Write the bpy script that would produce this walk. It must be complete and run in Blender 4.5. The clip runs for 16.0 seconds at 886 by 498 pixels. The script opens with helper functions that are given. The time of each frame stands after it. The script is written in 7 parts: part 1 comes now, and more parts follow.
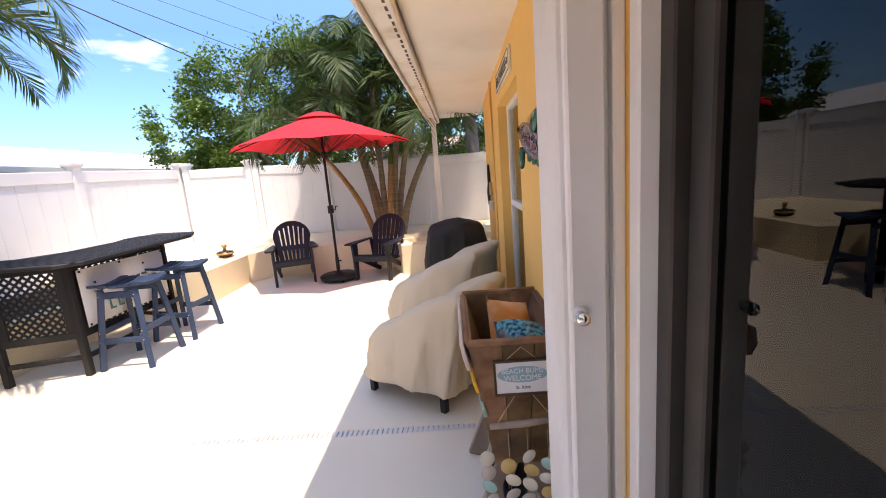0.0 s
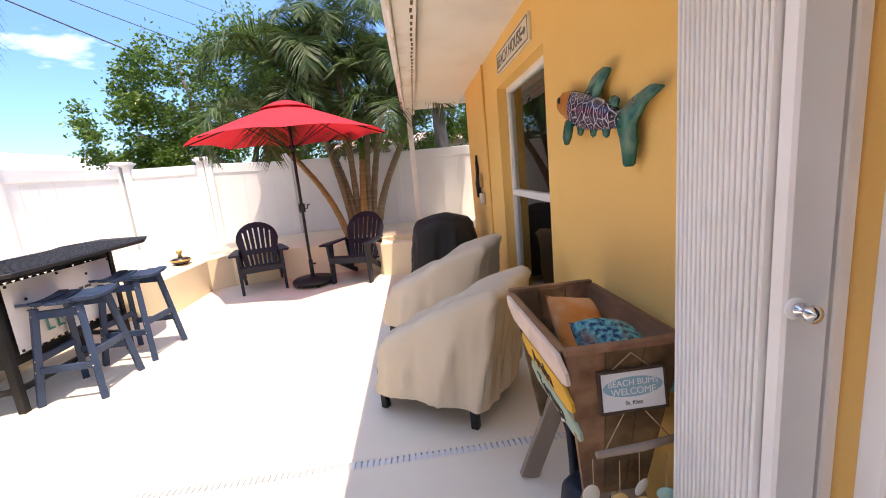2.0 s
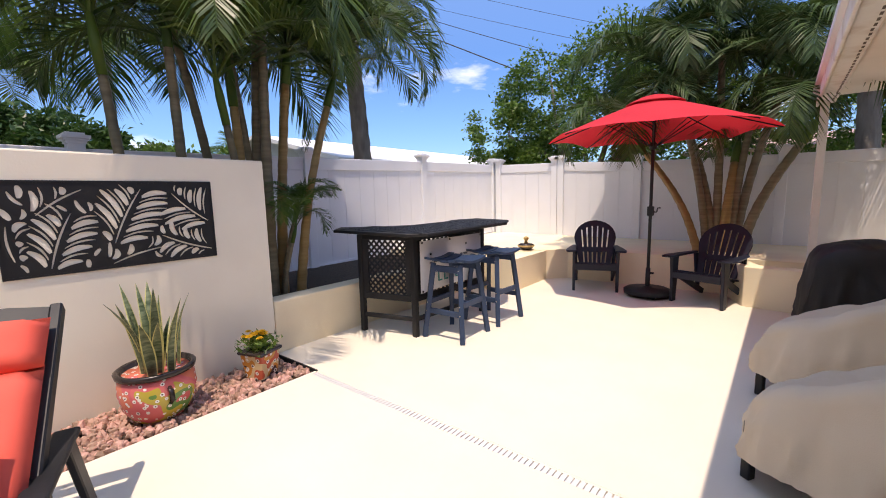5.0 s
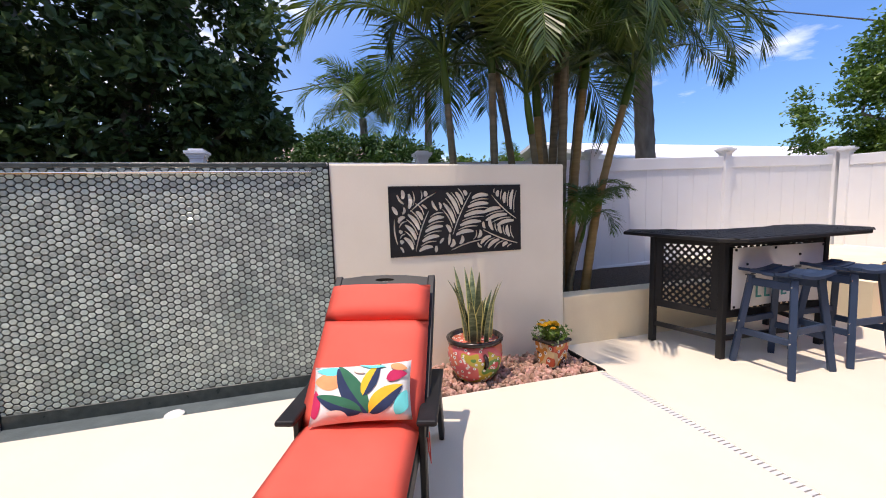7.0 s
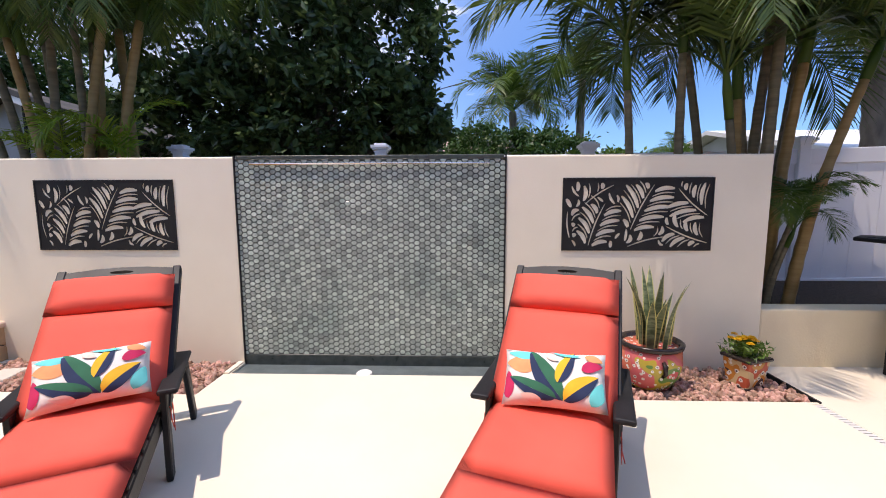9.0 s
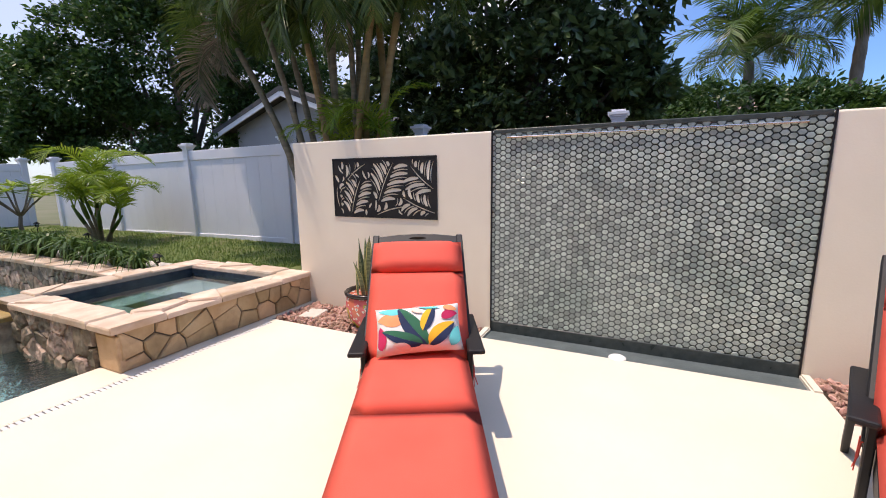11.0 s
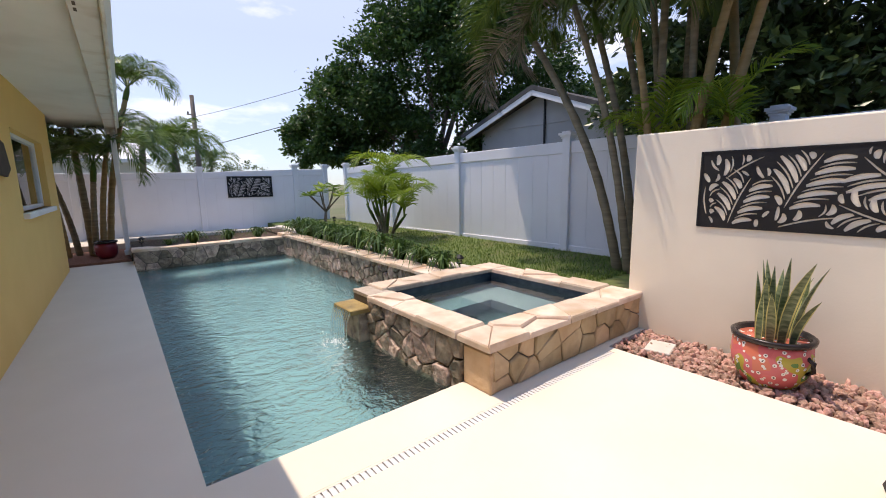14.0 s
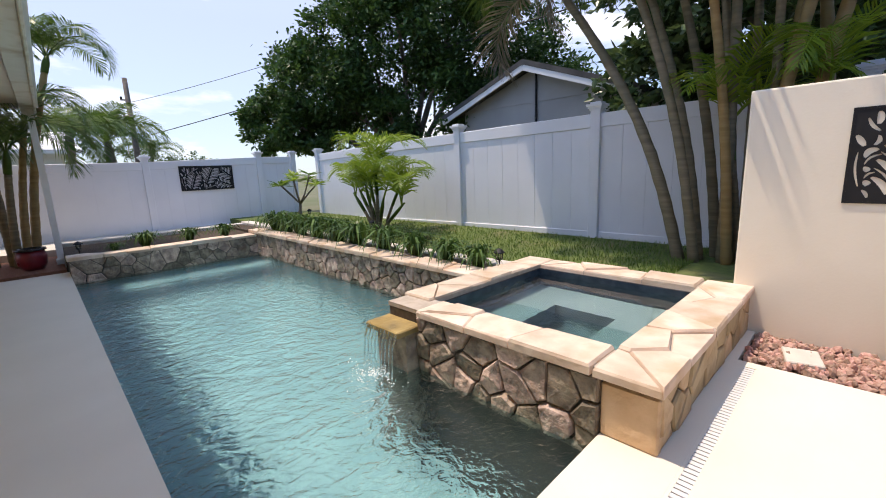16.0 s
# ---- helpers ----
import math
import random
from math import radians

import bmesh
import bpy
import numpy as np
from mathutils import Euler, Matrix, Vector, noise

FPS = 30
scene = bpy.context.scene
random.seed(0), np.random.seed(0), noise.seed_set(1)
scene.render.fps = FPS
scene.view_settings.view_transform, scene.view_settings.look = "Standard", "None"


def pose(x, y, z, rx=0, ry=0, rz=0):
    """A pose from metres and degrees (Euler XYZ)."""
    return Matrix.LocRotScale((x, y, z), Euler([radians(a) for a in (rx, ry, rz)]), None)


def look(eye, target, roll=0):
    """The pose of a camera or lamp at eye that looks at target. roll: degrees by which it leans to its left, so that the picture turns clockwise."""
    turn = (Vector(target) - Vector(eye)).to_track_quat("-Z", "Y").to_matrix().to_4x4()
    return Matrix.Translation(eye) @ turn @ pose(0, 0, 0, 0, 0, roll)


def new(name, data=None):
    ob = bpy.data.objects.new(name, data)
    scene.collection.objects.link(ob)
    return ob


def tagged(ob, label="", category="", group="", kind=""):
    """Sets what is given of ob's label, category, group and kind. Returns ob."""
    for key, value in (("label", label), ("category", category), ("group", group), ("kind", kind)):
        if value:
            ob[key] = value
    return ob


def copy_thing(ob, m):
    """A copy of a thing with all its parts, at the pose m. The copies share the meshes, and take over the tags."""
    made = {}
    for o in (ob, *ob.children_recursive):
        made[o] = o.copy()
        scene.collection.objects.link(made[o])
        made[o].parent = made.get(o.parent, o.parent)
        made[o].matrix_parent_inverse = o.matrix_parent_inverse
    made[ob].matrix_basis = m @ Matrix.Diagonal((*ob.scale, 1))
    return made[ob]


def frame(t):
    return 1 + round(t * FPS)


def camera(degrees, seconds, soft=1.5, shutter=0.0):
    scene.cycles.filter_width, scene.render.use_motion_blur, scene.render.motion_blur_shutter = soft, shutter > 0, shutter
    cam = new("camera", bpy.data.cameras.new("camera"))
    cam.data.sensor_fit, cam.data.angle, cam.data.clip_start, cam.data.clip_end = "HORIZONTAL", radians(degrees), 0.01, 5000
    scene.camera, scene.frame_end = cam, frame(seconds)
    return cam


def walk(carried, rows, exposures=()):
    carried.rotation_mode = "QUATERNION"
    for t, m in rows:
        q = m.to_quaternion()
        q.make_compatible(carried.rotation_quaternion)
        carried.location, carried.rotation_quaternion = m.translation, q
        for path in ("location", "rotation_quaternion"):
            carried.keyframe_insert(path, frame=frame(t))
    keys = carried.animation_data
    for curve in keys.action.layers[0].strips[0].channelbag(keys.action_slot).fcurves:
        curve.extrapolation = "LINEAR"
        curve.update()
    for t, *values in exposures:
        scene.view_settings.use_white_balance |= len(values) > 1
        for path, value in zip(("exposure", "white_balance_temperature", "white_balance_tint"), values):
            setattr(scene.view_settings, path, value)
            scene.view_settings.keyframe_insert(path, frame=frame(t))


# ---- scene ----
cam = camera(94.0, 16.0, soft=1.0)
PATH = [
    (0, (0.337, 0.265, 1.464), (0.271, 2.232, 1.107), -4.7),
    (0.5, (0.235, 0.396, 1.439), (0.315, 2.366, 1.103), -5.2),
    (1, (0.092, 0.491, 1.414), (0.276, 2.452, 1.068), -5.6),
    (1.5, (0.005, 0.556, 1.396), (0.232, 2.508, 1.024), -5.9),
    (2, (-0.045, 0.6, 1.397), (0.097, 2.56, 1.024), -5.6),
    (2.5, (-0.075, 0.65, 1.398), (-0.109, 2.618, 1.044), -4.8),
    (3, (-0.108, 0.711, 1.385), (-0.343, 2.67, 1.054), -3.8),
    (5.5, (-0.344, 0.709, 1.334), (-1.818, 2.038, 1.088), -1.3),
    (6, (-0.366, 0.63, 1.324), (-2.045, 1.692, 1.093), -1.5),
    (6.5, (-0.394, 0.525, 1.325), (-2.212, 1.329, 1.105), -1.7),
    (7, (-0.394, 0.428, 1.323), (-2.3, 0.997, 1.113), -1.7),
    (7.5, (-0.407, 0.345, 1.319), (-2.361, 0.721, 1.115), -1.4),
    (8, (-0.415, 0.27, 1.332), (-2.391, 0.498, 1.123), -1.0),
    (10.5, (-0.364, -0.249, 1.252), (-2.239, -0.87, 0.942), -0.1),
    (11, (-0.36, -0.481, 1.293), (-2.138, -1.329, 0.951), -0.7),
    (11.5, (-0.297, -0.664, 1.291), (-1.944, -1.749, 0.965), -0.9),
    (12, (-0.247, -0.93, 1.307), (-1.731, -2.232, 0.984), -1.1),
    (12.5, (-0.175, -1.162, 1.303), (-1.512, -2.616, 0.989), -1.0),
    (13, (-0.151, -1.4, 1.292), (-1.387, -2.942, 0.983), -1.0),
    (13.5, (-0.129, -1.69, 1.296), (-1.335, -3.255, 0.987), -1.0),
    (14, (-0.116, -1.945, 1.286), (-1.344, -3.491, 0.968), -0.9),
    (14.5, (-0.152, -2.232, 1.28), (-1.411, -3.749, 0.943), -0.9),
    (15, (-0.148, -2.508, 1.246), (-1.439, -3.993, 0.885), -1.3),
    (15.5, (-0.142, -2.815, 1.213), (-1.451, -4.279, 0.834), -1.8),
    (16, (-0.103, -3.107, 1.219), (-1.473, -4.514, 0.843), -2.3),
]
walk(cam, [(t, look(eye, target, roll)) for t, eye, target, roll in PATH], [(0.0, 2.1, 8200, 19), (2.0, 2.15, 8300, 19), (3.0, 1.85, 8500, 19), (5.5, 1.4, 7700, 19), (8.0, 1.35, 7500, 20), (13.0, 1.35, 7900, 19), (16.0, 1.44, 7800, 16)])

# ---- world, sun, exposure ----
SUN_WAY = Vector((-0.148, 0.265, -1.0)).normalized()
sun = new("sun", bpy.data.lights.new("sun", "SUN"))
sun.data.energy, sun.data.angle, sun.data.color = 1.6, radians(0.5), (1.0, 0.955, 0.89)
sun.matrix_world = look((0, 0, 30), Vector((0, 0, 30)) + SUN_WAY)
world = bpy.data.worlds.new("sky")
scene.world = world
world.use_nodes = True
wn, wl = world.node_tree.nodes, world.node_tree.links
wn.clear()
w_out, w_bg, w_sky = wn.new("ShaderNodeOutputWorld"), wn.new("ShaderNodeBackground"), wn.new("ShaderNodeTexSky")
w_sky.sky_type, w_sky.sun_disc = "NISHITA", False
w_sky.sun_elevation, w_sky.sun_rotation = math.asin(-SUN_WAY.z), math.atan2(-SUN_WAY.x, -SUN_WAY.y)
w_sky.air_density, w_sky.dust_density, w_sky.ozone_density = 1.3, 0.2, 6.0
w_tc, w_no, w_ramp, w_mix = wn.new("ShaderNodeTexCoord"), wn.new("ShaderNodeTexNoise"), wn.new("ShaderNodeValToRGB"), wn.new("ShaderNodeMixRGB")
w_map = wn.new("ShaderNodeMapping")
w_map.inputs["Scale"].default_value = (1.6, 1.6, 5.0)
w_map.inputs["Location"].default_value = (0.3, 0.1, 0.4)
w_no.inputs["Scale"].default_value, w_no.inputs["Detail"].default_value, w_no.inputs["Roughness"].default_value = 1.5, 7, 0.55
w_ramp.color_ramp.elements[0].position, w_ramp.color_ramp.elements[1].position = 0.56, 0.78
w_mix.inputs[2].default_value = (6.0, 6.2, 6.5, 1)
wl.new(w_tc.outputs["Generated"], w_map.inputs["Vector"])
wl.new(w_map.outputs[0], w_no.inputs["Vector"])
wl.new(w_no.outputs["Fac"], w_ramp.inputs[0])
wl.new(w_ramp.outputs[0], w_mix.inputs[0])
w_low, w_blue, w_sep0 = wn.new("ShaderNodeMapRange"), wn.new("ShaderNodeMixRGB"), wn.new("ShaderNodeSeparateXYZ")
w_blue.blend_type = "MULTIPLY"
w_blue.inputs[2].default_value = (0.23, 0.36, 0.55, 1)
w_low.inputs["From Min"].default_value, w_low.inputs["From Max"].default_value = 0.3, 0.95
w_low.inputs["To Min"].default_value, w_low.inputs["To Max"].default_value = 1.0, 0.1
wl.new(w_tc.outputs["Generated"], w_sep0.inputs[0])
wl.new(w_sep0.outputs["Z"], w_low.inputs["Value"])
wl.new(w_low.outputs[0], w_blue.inputs[0])
wl.new(w_sky.outputs[0], w_blue.inputs[1])
wl.new(w_blue.outputs[0], w_mix.inputs[1])
w_sep, w_haze, w_mix2 = wn.new("ShaderNodeSeparateXYZ"), wn.new("ShaderNodeMapRange"), wn.new("ShaderNodeMixRGB")
w_haze.interpolation_type = "SMOOTHSTEP"
w_haze.inputs["From Min"].default_value, w_haze.inputs["From Max"].default_value = 0.25, -0.75
w_haze.inputs["To Min"].default_value, w_haze.inputs["To Max"].default_value = 0.0, 0.5
wl.new(w_tc.outputs["Generated"], w_sep.inputs[0])
wl.new(w_sep.outputs["Y"], w_haze.inputs["Value"])
wl.new(w_haze.outputs[0], w_mix2.inputs[0])
wl.new(w_mix.outputs[0], w_mix2.inputs[1])
w_mix2.inputs[2].default_value = (2.5, 2.8, 3.4, 1)
wl.new(w_mix2.outputs[0], w_bg.inputs[0])
w_bg.inputs[1].default_value = 0.15
wl.new(w_bg.outputs[0], w_out.inputs[0])


# ---- materials ----
def surf(name, c1, c2, scale=4.0, rough=0.6, metal=0.0, bump=0.15, bscale=80.0, dirt=None, dscale=1.3, spread=0.0, coat=0.0, sub=0.0, stretch=(1, 1, 1), depth=0.004, spec=0.4):
    """A surface with grain between two colours, broad stains, fine relief and, with spread, a shade of its own for each piece."""
    m = bpy.data.materials.new(name)
    m.use_nodes = True
    n, l = m.node_tree.nodes, m.node_tree.links
    b = n["Principled BSDF"]
    tc, mp = n.new("ShaderNodeTexCoord"), n.new("ShaderNodeMapping")
    mp.inputs["Scale"].default_value = stretch
    l.new(tc.outputs["Object"], mp.inputs["Vector"])
    n1, mix = n.new("ShaderNodeTexNoise"), n.new("ShaderNodeMixRGB")
    n1.inputs["Scale"].default_value, n1.inputs["Detail"].default_value = scale, 6
    rp = n.new("ShaderNodeValToRGB")
    rp.color_ramp.elements[0].position, rp.color_ramp.elements[1].position = 0.35, 0.65
    l.new(mp.outputs[0], n1.inputs["Vector"])
    l.new(n1.outputs["Fac"], rp.inputs[0])
    l.new(rp.outputs[0], mix.inputs[0])
    mix.inputs[1].default_value, mix.inputs[2].default_value = (*c1, 1), (*c2, 1)
    col = mix.outputs[0]
    if dirt:
        n2, r2, m2 = n.new("ShaderNodeTexNoise"), n.new("ShaderNodeValToRGB"), n.new("ShaderNodeMixRGB")
        n2.inputs["Scale"].default_value, n2.inputs["Detail"].default_value = dscale, 8
        r2.color_ramp.elements[0].position, r2.color_ramp.elements[1].position = 0.5, 0.75
        l.new(tc.outputs["Object"], n2.inputs["Vector"])
        l.new(n2.outputs["Fac"], r2.inputs[0])
        l.new(r2.outputs[0], m2.inputs[0])
        l.new(col, m2.inputs[1])
        m2.inputs[2].default_value = (*dirt, 1)
        col = m2.outputs[0]
    if spread:
        oi, ge, ad = n.new("ShaderNodeObjectInfo"), n.new("ShaderNodeNewGeometry"), n.new("ShaderNodeMath")
        ad.operation = "ADD"
        l.new(oi.outputs["Random"], ad.inputs[0])
        l.new(ge.outputs["Random Per Island"], ad.inputs[1])
        fr, mr, hs = n.new("ShaderNodeMath"), n.new("ShaderNodeMapRange"), n.new("ShaderNodeHueSaturation")
        fr.operation = "FRACT"
        l.new(ad.outputs[0], fr.inputs[0])
        l.new(fr.outputs[0], mr.inputs[0])
        mr.inputs[3].default_value, mr.inputs[4].default_value = 1 - spread, 1 + spread
        l.new(mr.outputs[0], hs.inputs["Value"])
        mh = n.new("ShaderNodeMapRange")
        l.new(fr.outputs[0], mh.inputs[0])
        mh.inputs[3].default_value, mh.inputs[4].default_value = 0.5 + 0.04 * spread, 0.5 - 0.04 * spread
        l.new(mh.outputs[0], hs.inputs["Hue"])
        l.new(col, hs.inputs["Color"])
        col = hs.outputs[0]
    l.new(col, b.inputs["Base Color"])
    b.inputs["Roughness"].default_value, b.inputs["Metallic"].default_value = rough, metal
    b.inputs["Coat Weight"].default_value = coat
    b.inputs["Specular IOR Level"].default_value = spec
    if sub:
        b.inputs["Transmission Weight"].default_value = 0
        tr, ms, out = n.new("ShaderNodeBsdfTranslucent"), n.new("ShaderNodeMixShader"), n["Material Output"]
        l.new(col, tr.inputs[0])
        ms.inputs[0].default_value = sub
        l.new(b.outputs[0], ms.inputs[1])
        l.new(tr.outputs[0], ms.inputs[2])
        l.new(ms.outputs[0], out.inputs[0])
    if bump:
        n3, bp = n.new("ShaderNodeTexNoise"), n.new("ShaderNodeBump")
        n3.inputs["Scale"].default_value, n3.inputs["Detail"].default_value = bscale, 4
        l.new(mp.outputs[0], n3.inputs["Vector"])
        l.new(n3.outputs["Fac"], bp.inputs["Height"])
        bp.inputs["Strength"].default_value, bp.inputs["Distance"].default_value = bump, depth
        l.new(bp.outputs[0], b.inputs["Normal"])
        rr = n.new("ShaderNodeMapRange")
        rr.inputs[3].default_value, rr.inputs[4].default_value = max(0, rough - 0.08), min(1, rough + 0.08)
        l.new(n1.outputs["Fac"], rr.inputs[0])
        l.new(rr.outputs[0], b.inputs["Roughness"])
    return m


def clear_mat(name, tint, ior=1.45, rough=0.0, bump=0.0, bscale=6.0, depth=0.02, strip=(1, 1, 1), gloss=1.0, wet=False):
    """Clear sheet: see-through with a tint, and a mirror gloss by Fresnel."""
    m = bpy.data.materials.new(name)
    m.use_nodes = True
    n, l = m.node_tree.nodes, m.node_tree.links
    n.remove(n["Principled BSDF"])
    t, g, f, x = n.new("ShaderNodeBsdfRefraction" if wet else "ShaderNodeBsdfTransparent"), n.new("ShaderNodeBsdfGlossy"), n.new("ShaderNodeFresnel"), n.new("ShaderNodeMixShader")
    t.inputs[0].default_value = (*tint, 1)
    if wet:
        t.inputs["Roughness"].default_value, t.inputs["IOR"].default_value = 0.0, ior
    g.inputs[0].default_value = (gloss, gloss, gloss, 1)
    g.inputs["Roughness"].default_value, f.inputs["IOR"].default_value = rough, ior
    l.new(f.outputs[0], x.inputs[0])
    l.new(t.outputs[0], x.inputs[1])
    l.new(g.outputs[0], x.inputs[2])
    l.new(x.outputs[0], n["Material Output"].inputs[0])
    if bump:
        tc, mp, n1, n2, ad, bp = n.new("ShaderNodeTexCoord"), n.new("ShaderNodeMapping"), n.new("ShaderNodeTexNoise"), n.new("ShaderNodeTexNoise"), n.new("ShaderNodeMath"), n.new("ShaderNodeBump")
        mp.inputs["Scale"].default_value = strip
        l.new(tc.outputs["Object"], mp.inputs[0])
        for q, s in ((n1, bscale), (n2, bscale * 3.1)):
            q.inputs["Scale"].default_value, q.inputs["Detail"].default_value, q.inputs["Distortion"].default_value = s, 3, 0.6
            l.new(mp.outputs[0], q.inputs["Vector"])
        ad.operation = "MULTIPLY_ADD"
        l.new(n2.outputs["Fac"], ad.inputs[0])
        ad.inputs[1].default_value = 0.35
        l.new(n1.outputs["Fac"], ad.inputs[2])
        l.new(ad.outputs[0], bp.inputs["Height"])
        bp.inputs["Strength"].default_value, bp.inputs["Distance"].default_value = bump, depth
        l.new(bp.outputs[0], g.inputs["Normal"])
        l.new(bp.outputs[0], f.inputs["Normal"])
        if wet:
            l.new(bp.outputs[0], t.inputs["Normal"])
    return m


M_DECK = surf("deck_coating", (0.72, 0.65, 0.54), (0.75, 0.68, 0.57), 2.0, 0.75, bump=0.25, bscale=160, dirt=(0.67, 0.60, 0.50), dscale=0.6, depth=0.002)
M_STUCCO = surf("cream_stucco", (0.83, 0.75, 0.60), (0.86, 0.78, 0.63), 3.0, 0.85, bump=0.3, bscale=75, dirt=(0.80, 0.72, 0.58), dscale=0.8, depth=0.0025)
M_PLANTER = surf("planter_stucco", (0.82, 0.71, 0.50), (0.85, 0.74, 0.53), 3.0, 0.85, bump=0.32, bscale=60, dirt=(0.74, 0.62, 0.43), depth=0.005)
M_YELLOW = surf("yellow_stucco", (0.86, 0.54, 0.17), (0.89, 0.57, 0.19), 2.0, 0.8, bump=0.35, bscale=60, dirt=(0.84, 0.53, 0.18), dscale=0.7)
M_VINYL = surf("white_vinyl", (0.74, 0.75, 0.78), (0.78, 0.79, 0.82), 1.5, 0.38, bump=0.05, bscale=20, dirt=(0.76, 0.77, 0.78), dscale=0.8)
M_WHITE = surf("white_paint", (0.83, 0.83, 0.82), (0.86, 0.86, 0.84), 3.0, 0.45, bump=0.1, bscale=40, dirt=(0.74, 0.73, 0.70), dscale=2.5)
M_SOFFIT = surf("soffit_paint", (0.84, 0.81, 0.76), (0.87, 0.84, 0.79), 2.0, 0.7, bump=0.2, bscale=50, dirt=(0.74, 0.70, 0.64), dscale=1.4)
M_FASCIA = surf("weathered_fascia", (0.78, 0.76, 0.72), (0.82, 0.80, 0.76), 5.0, 0.7, bump=0.4, bscale=30, dirt=(0.55, 0.47, 0.38), dscale=3.5)
M_BLACK = surf("black_metal", (0.008, 0.008, 0.009), (0.013, 0.013, 0.014), 8.0, 0.6, bump=0.1, bscale=90)
M_POLY = surf("black_polymer", (0.009, 0.009, 0.01), (0.015, 0.015, 0.017), 10.0, 0.55, bump=0.15, bscale=120)
M_NAVY = surf("navy_polymer", (0.006, 0.008, 0.018), (0.01, 0.013, 0.028), 10.0, 0.5, bump=0.15, bscale=100)
M_STOOL = surf("blue_stained_wood", (0.016, 0.035, 0.075), (0.03, 0.055, 0.11), 9.0, 0.5, bump=0.3, bscale=60, stretch=(1, 1, 0.2))
M_CORAL = surf("coral_fabric", (0.80, 0.105, 0.07), (0.84, 0.125, 0.085), 3.0, 0.85, bump=0.5, bscale=300, depth=0.002)
M_RED = surf("red_canopy_fabric", (0.62, 0.02, 0.035), (0.68, 0.03, 0.045), 3.0, 0.8, bump=0.3, bscale=250, sub=0.25, depth=0.002)
M_COVER = surf("beige_cover_fabric", (0.60, 0.51, 0.38), (0.65, 0.55, 0.42), 2.0, 0.8, bump=0.4, bscale=220, dirt=(0.55, 0.46, 0.34), depth=0.002)
M_GRILLC = surf("black_cover_fabric", (0.008, 0.008, 0.009), (0.015, 0.015, 0.016), 4.0, 0.6, bump=0.3, bscale=90)
M_WOOD = surf("reclaimed_wood", (0.15, 0.075, 0.035), (0.32, 0.185, 0.10), 11.0, 0.75, bump=0.8, bscale=50, stretch=(1, 0.12, 1), dirt=(0.11, 0.07, 0.045), dscale=5.0, spread=0.3)
M_GREYWOOD = surf("grey_wood", (0.25, 0.19, 0.15), (0.33, 0.26, 0.21), 7.0, 0.8, bump=0.6, bscale=40, stretch=(1, 1, 0.15))
M_STONE = surf("ledge_stone", (0.24, 0.175, 0.135), (0.50, 0.39, 0.30), 11.0, 0.8, bump=1.0, bscale=24, dirt=(0.15, 0.115, 0.10), dscale=9.0, spread=0.5, depth=0.03)
M_STONEW = surf("warm_ledge_stone", (0.46, 0.31, 0.17), (0.56, 0.41, 0.25), 5.0, 0.8, bump=0.9, bscale=22, dirt=(0.33, 0.22, 0.12), dscale=6.0, spread=0.25, depth=0.01)
M_COPING = surf("coping_flagstone", (0.58, 0.43, 0.32), (0.72, 0.58, 0.46), 6.0, 0.75, bump=0.7, bscale=25, dirt=(0.52, 0.34, 0.20), dscale=3.5, spread=0.16, depth=0.008)
M_OCHRE = surf("ochre_flagstone", (0.30, 0.20, 0.065), (0.44, 0.31, 0.12), 7.0, 0.5, bump=0.7, bscale=30, dirt=(0.20, 0.14, 0.06), dscale=6.0, depth=0.008)
M_MORTAR = surf("mortar", (0.10, 0.085, 0.07), (0.16, 0.13, 0.11), 20.0, 0.95, bump=0.6, bscale=90)
M_GROUTL = surf("coping_grout", (0.40, 0.33, 0.26), (0.48, 0.40, 0.32), 20.0, 0.95, bump=0.6, bscale=90)
M_PLASTER = surf("pool_plaster", (0.20, 0.345, 0.375), (0.31, 0.47, 0.50), 3.0, 0.7, bump=0.3, bscale=60, dirt=(0.16, 0.28, 0.31), dscale=1.2)
# darker copy of the bench plaster: the well's shade is in the colour
M_SPAIN = surf("spa_plaster_shaded", (0.06, 0.10, 0.105), (0.09, 0.135, 0.14), 3.0, 0.7, bump=0.2, bscale=60)
M_SPABENCH = surf("spa_bench_plaster", (0.17, 0.23, 0.24), (0.22, 0.28, 0.29), 3.0, 0.7, bump=0.2, bscale=60)
M_BLUETILE = surf("dark_blue_tile", (0.012, 0.02, 0.035), (0.025, 0.04, 0.06), 12.0, 0.2, bump=0.1, bscale=30, spread=0.4)
M_WATER = clear_mat("water", (0.57, 0.74, 0.77), 1.33, 0.0, 1.0, 8.0, 0.04, (1.0, 1.25, 1.0), wet=True)
M_SPAWATER = clear_mat("spa_water", (0.75, 0.88, 0.90), 1.33, 0.0, 0.1, 5.0, 0.02, wet=True)
M_GLASS = clear_mat("glass", (0.80, 0.85, 0.84), 1.5)
M_DARKGLASS = clear_mat("tinted_glass", (0.2, 0.22, 0.23), 1.5, gloss=0.52)
M_TILE = surf("hex_glass_tile", (0.33, 0.40, 0.355), (0.47, 0.535, 0.48), 30.0, 0.38, bump=0.1, bscale=60, dirt=(0.24, 0.31, 0.28), dscale=2.2, spread=0.32, coat=0.15)
M_BASIN = surf("grey_basin_plaster", (0.09, 0.115, 0.12), (0.13, 0.16, 0.165), 9.0, 0.35, bump=0.3, bscale=60)
M_TILEDARK = surf("wet_dark_stone", (0.04, 0.052, 0.05), (0.065, 0.08, 0.075), 18.0, 0.3, bump=0.4, bscale=90)
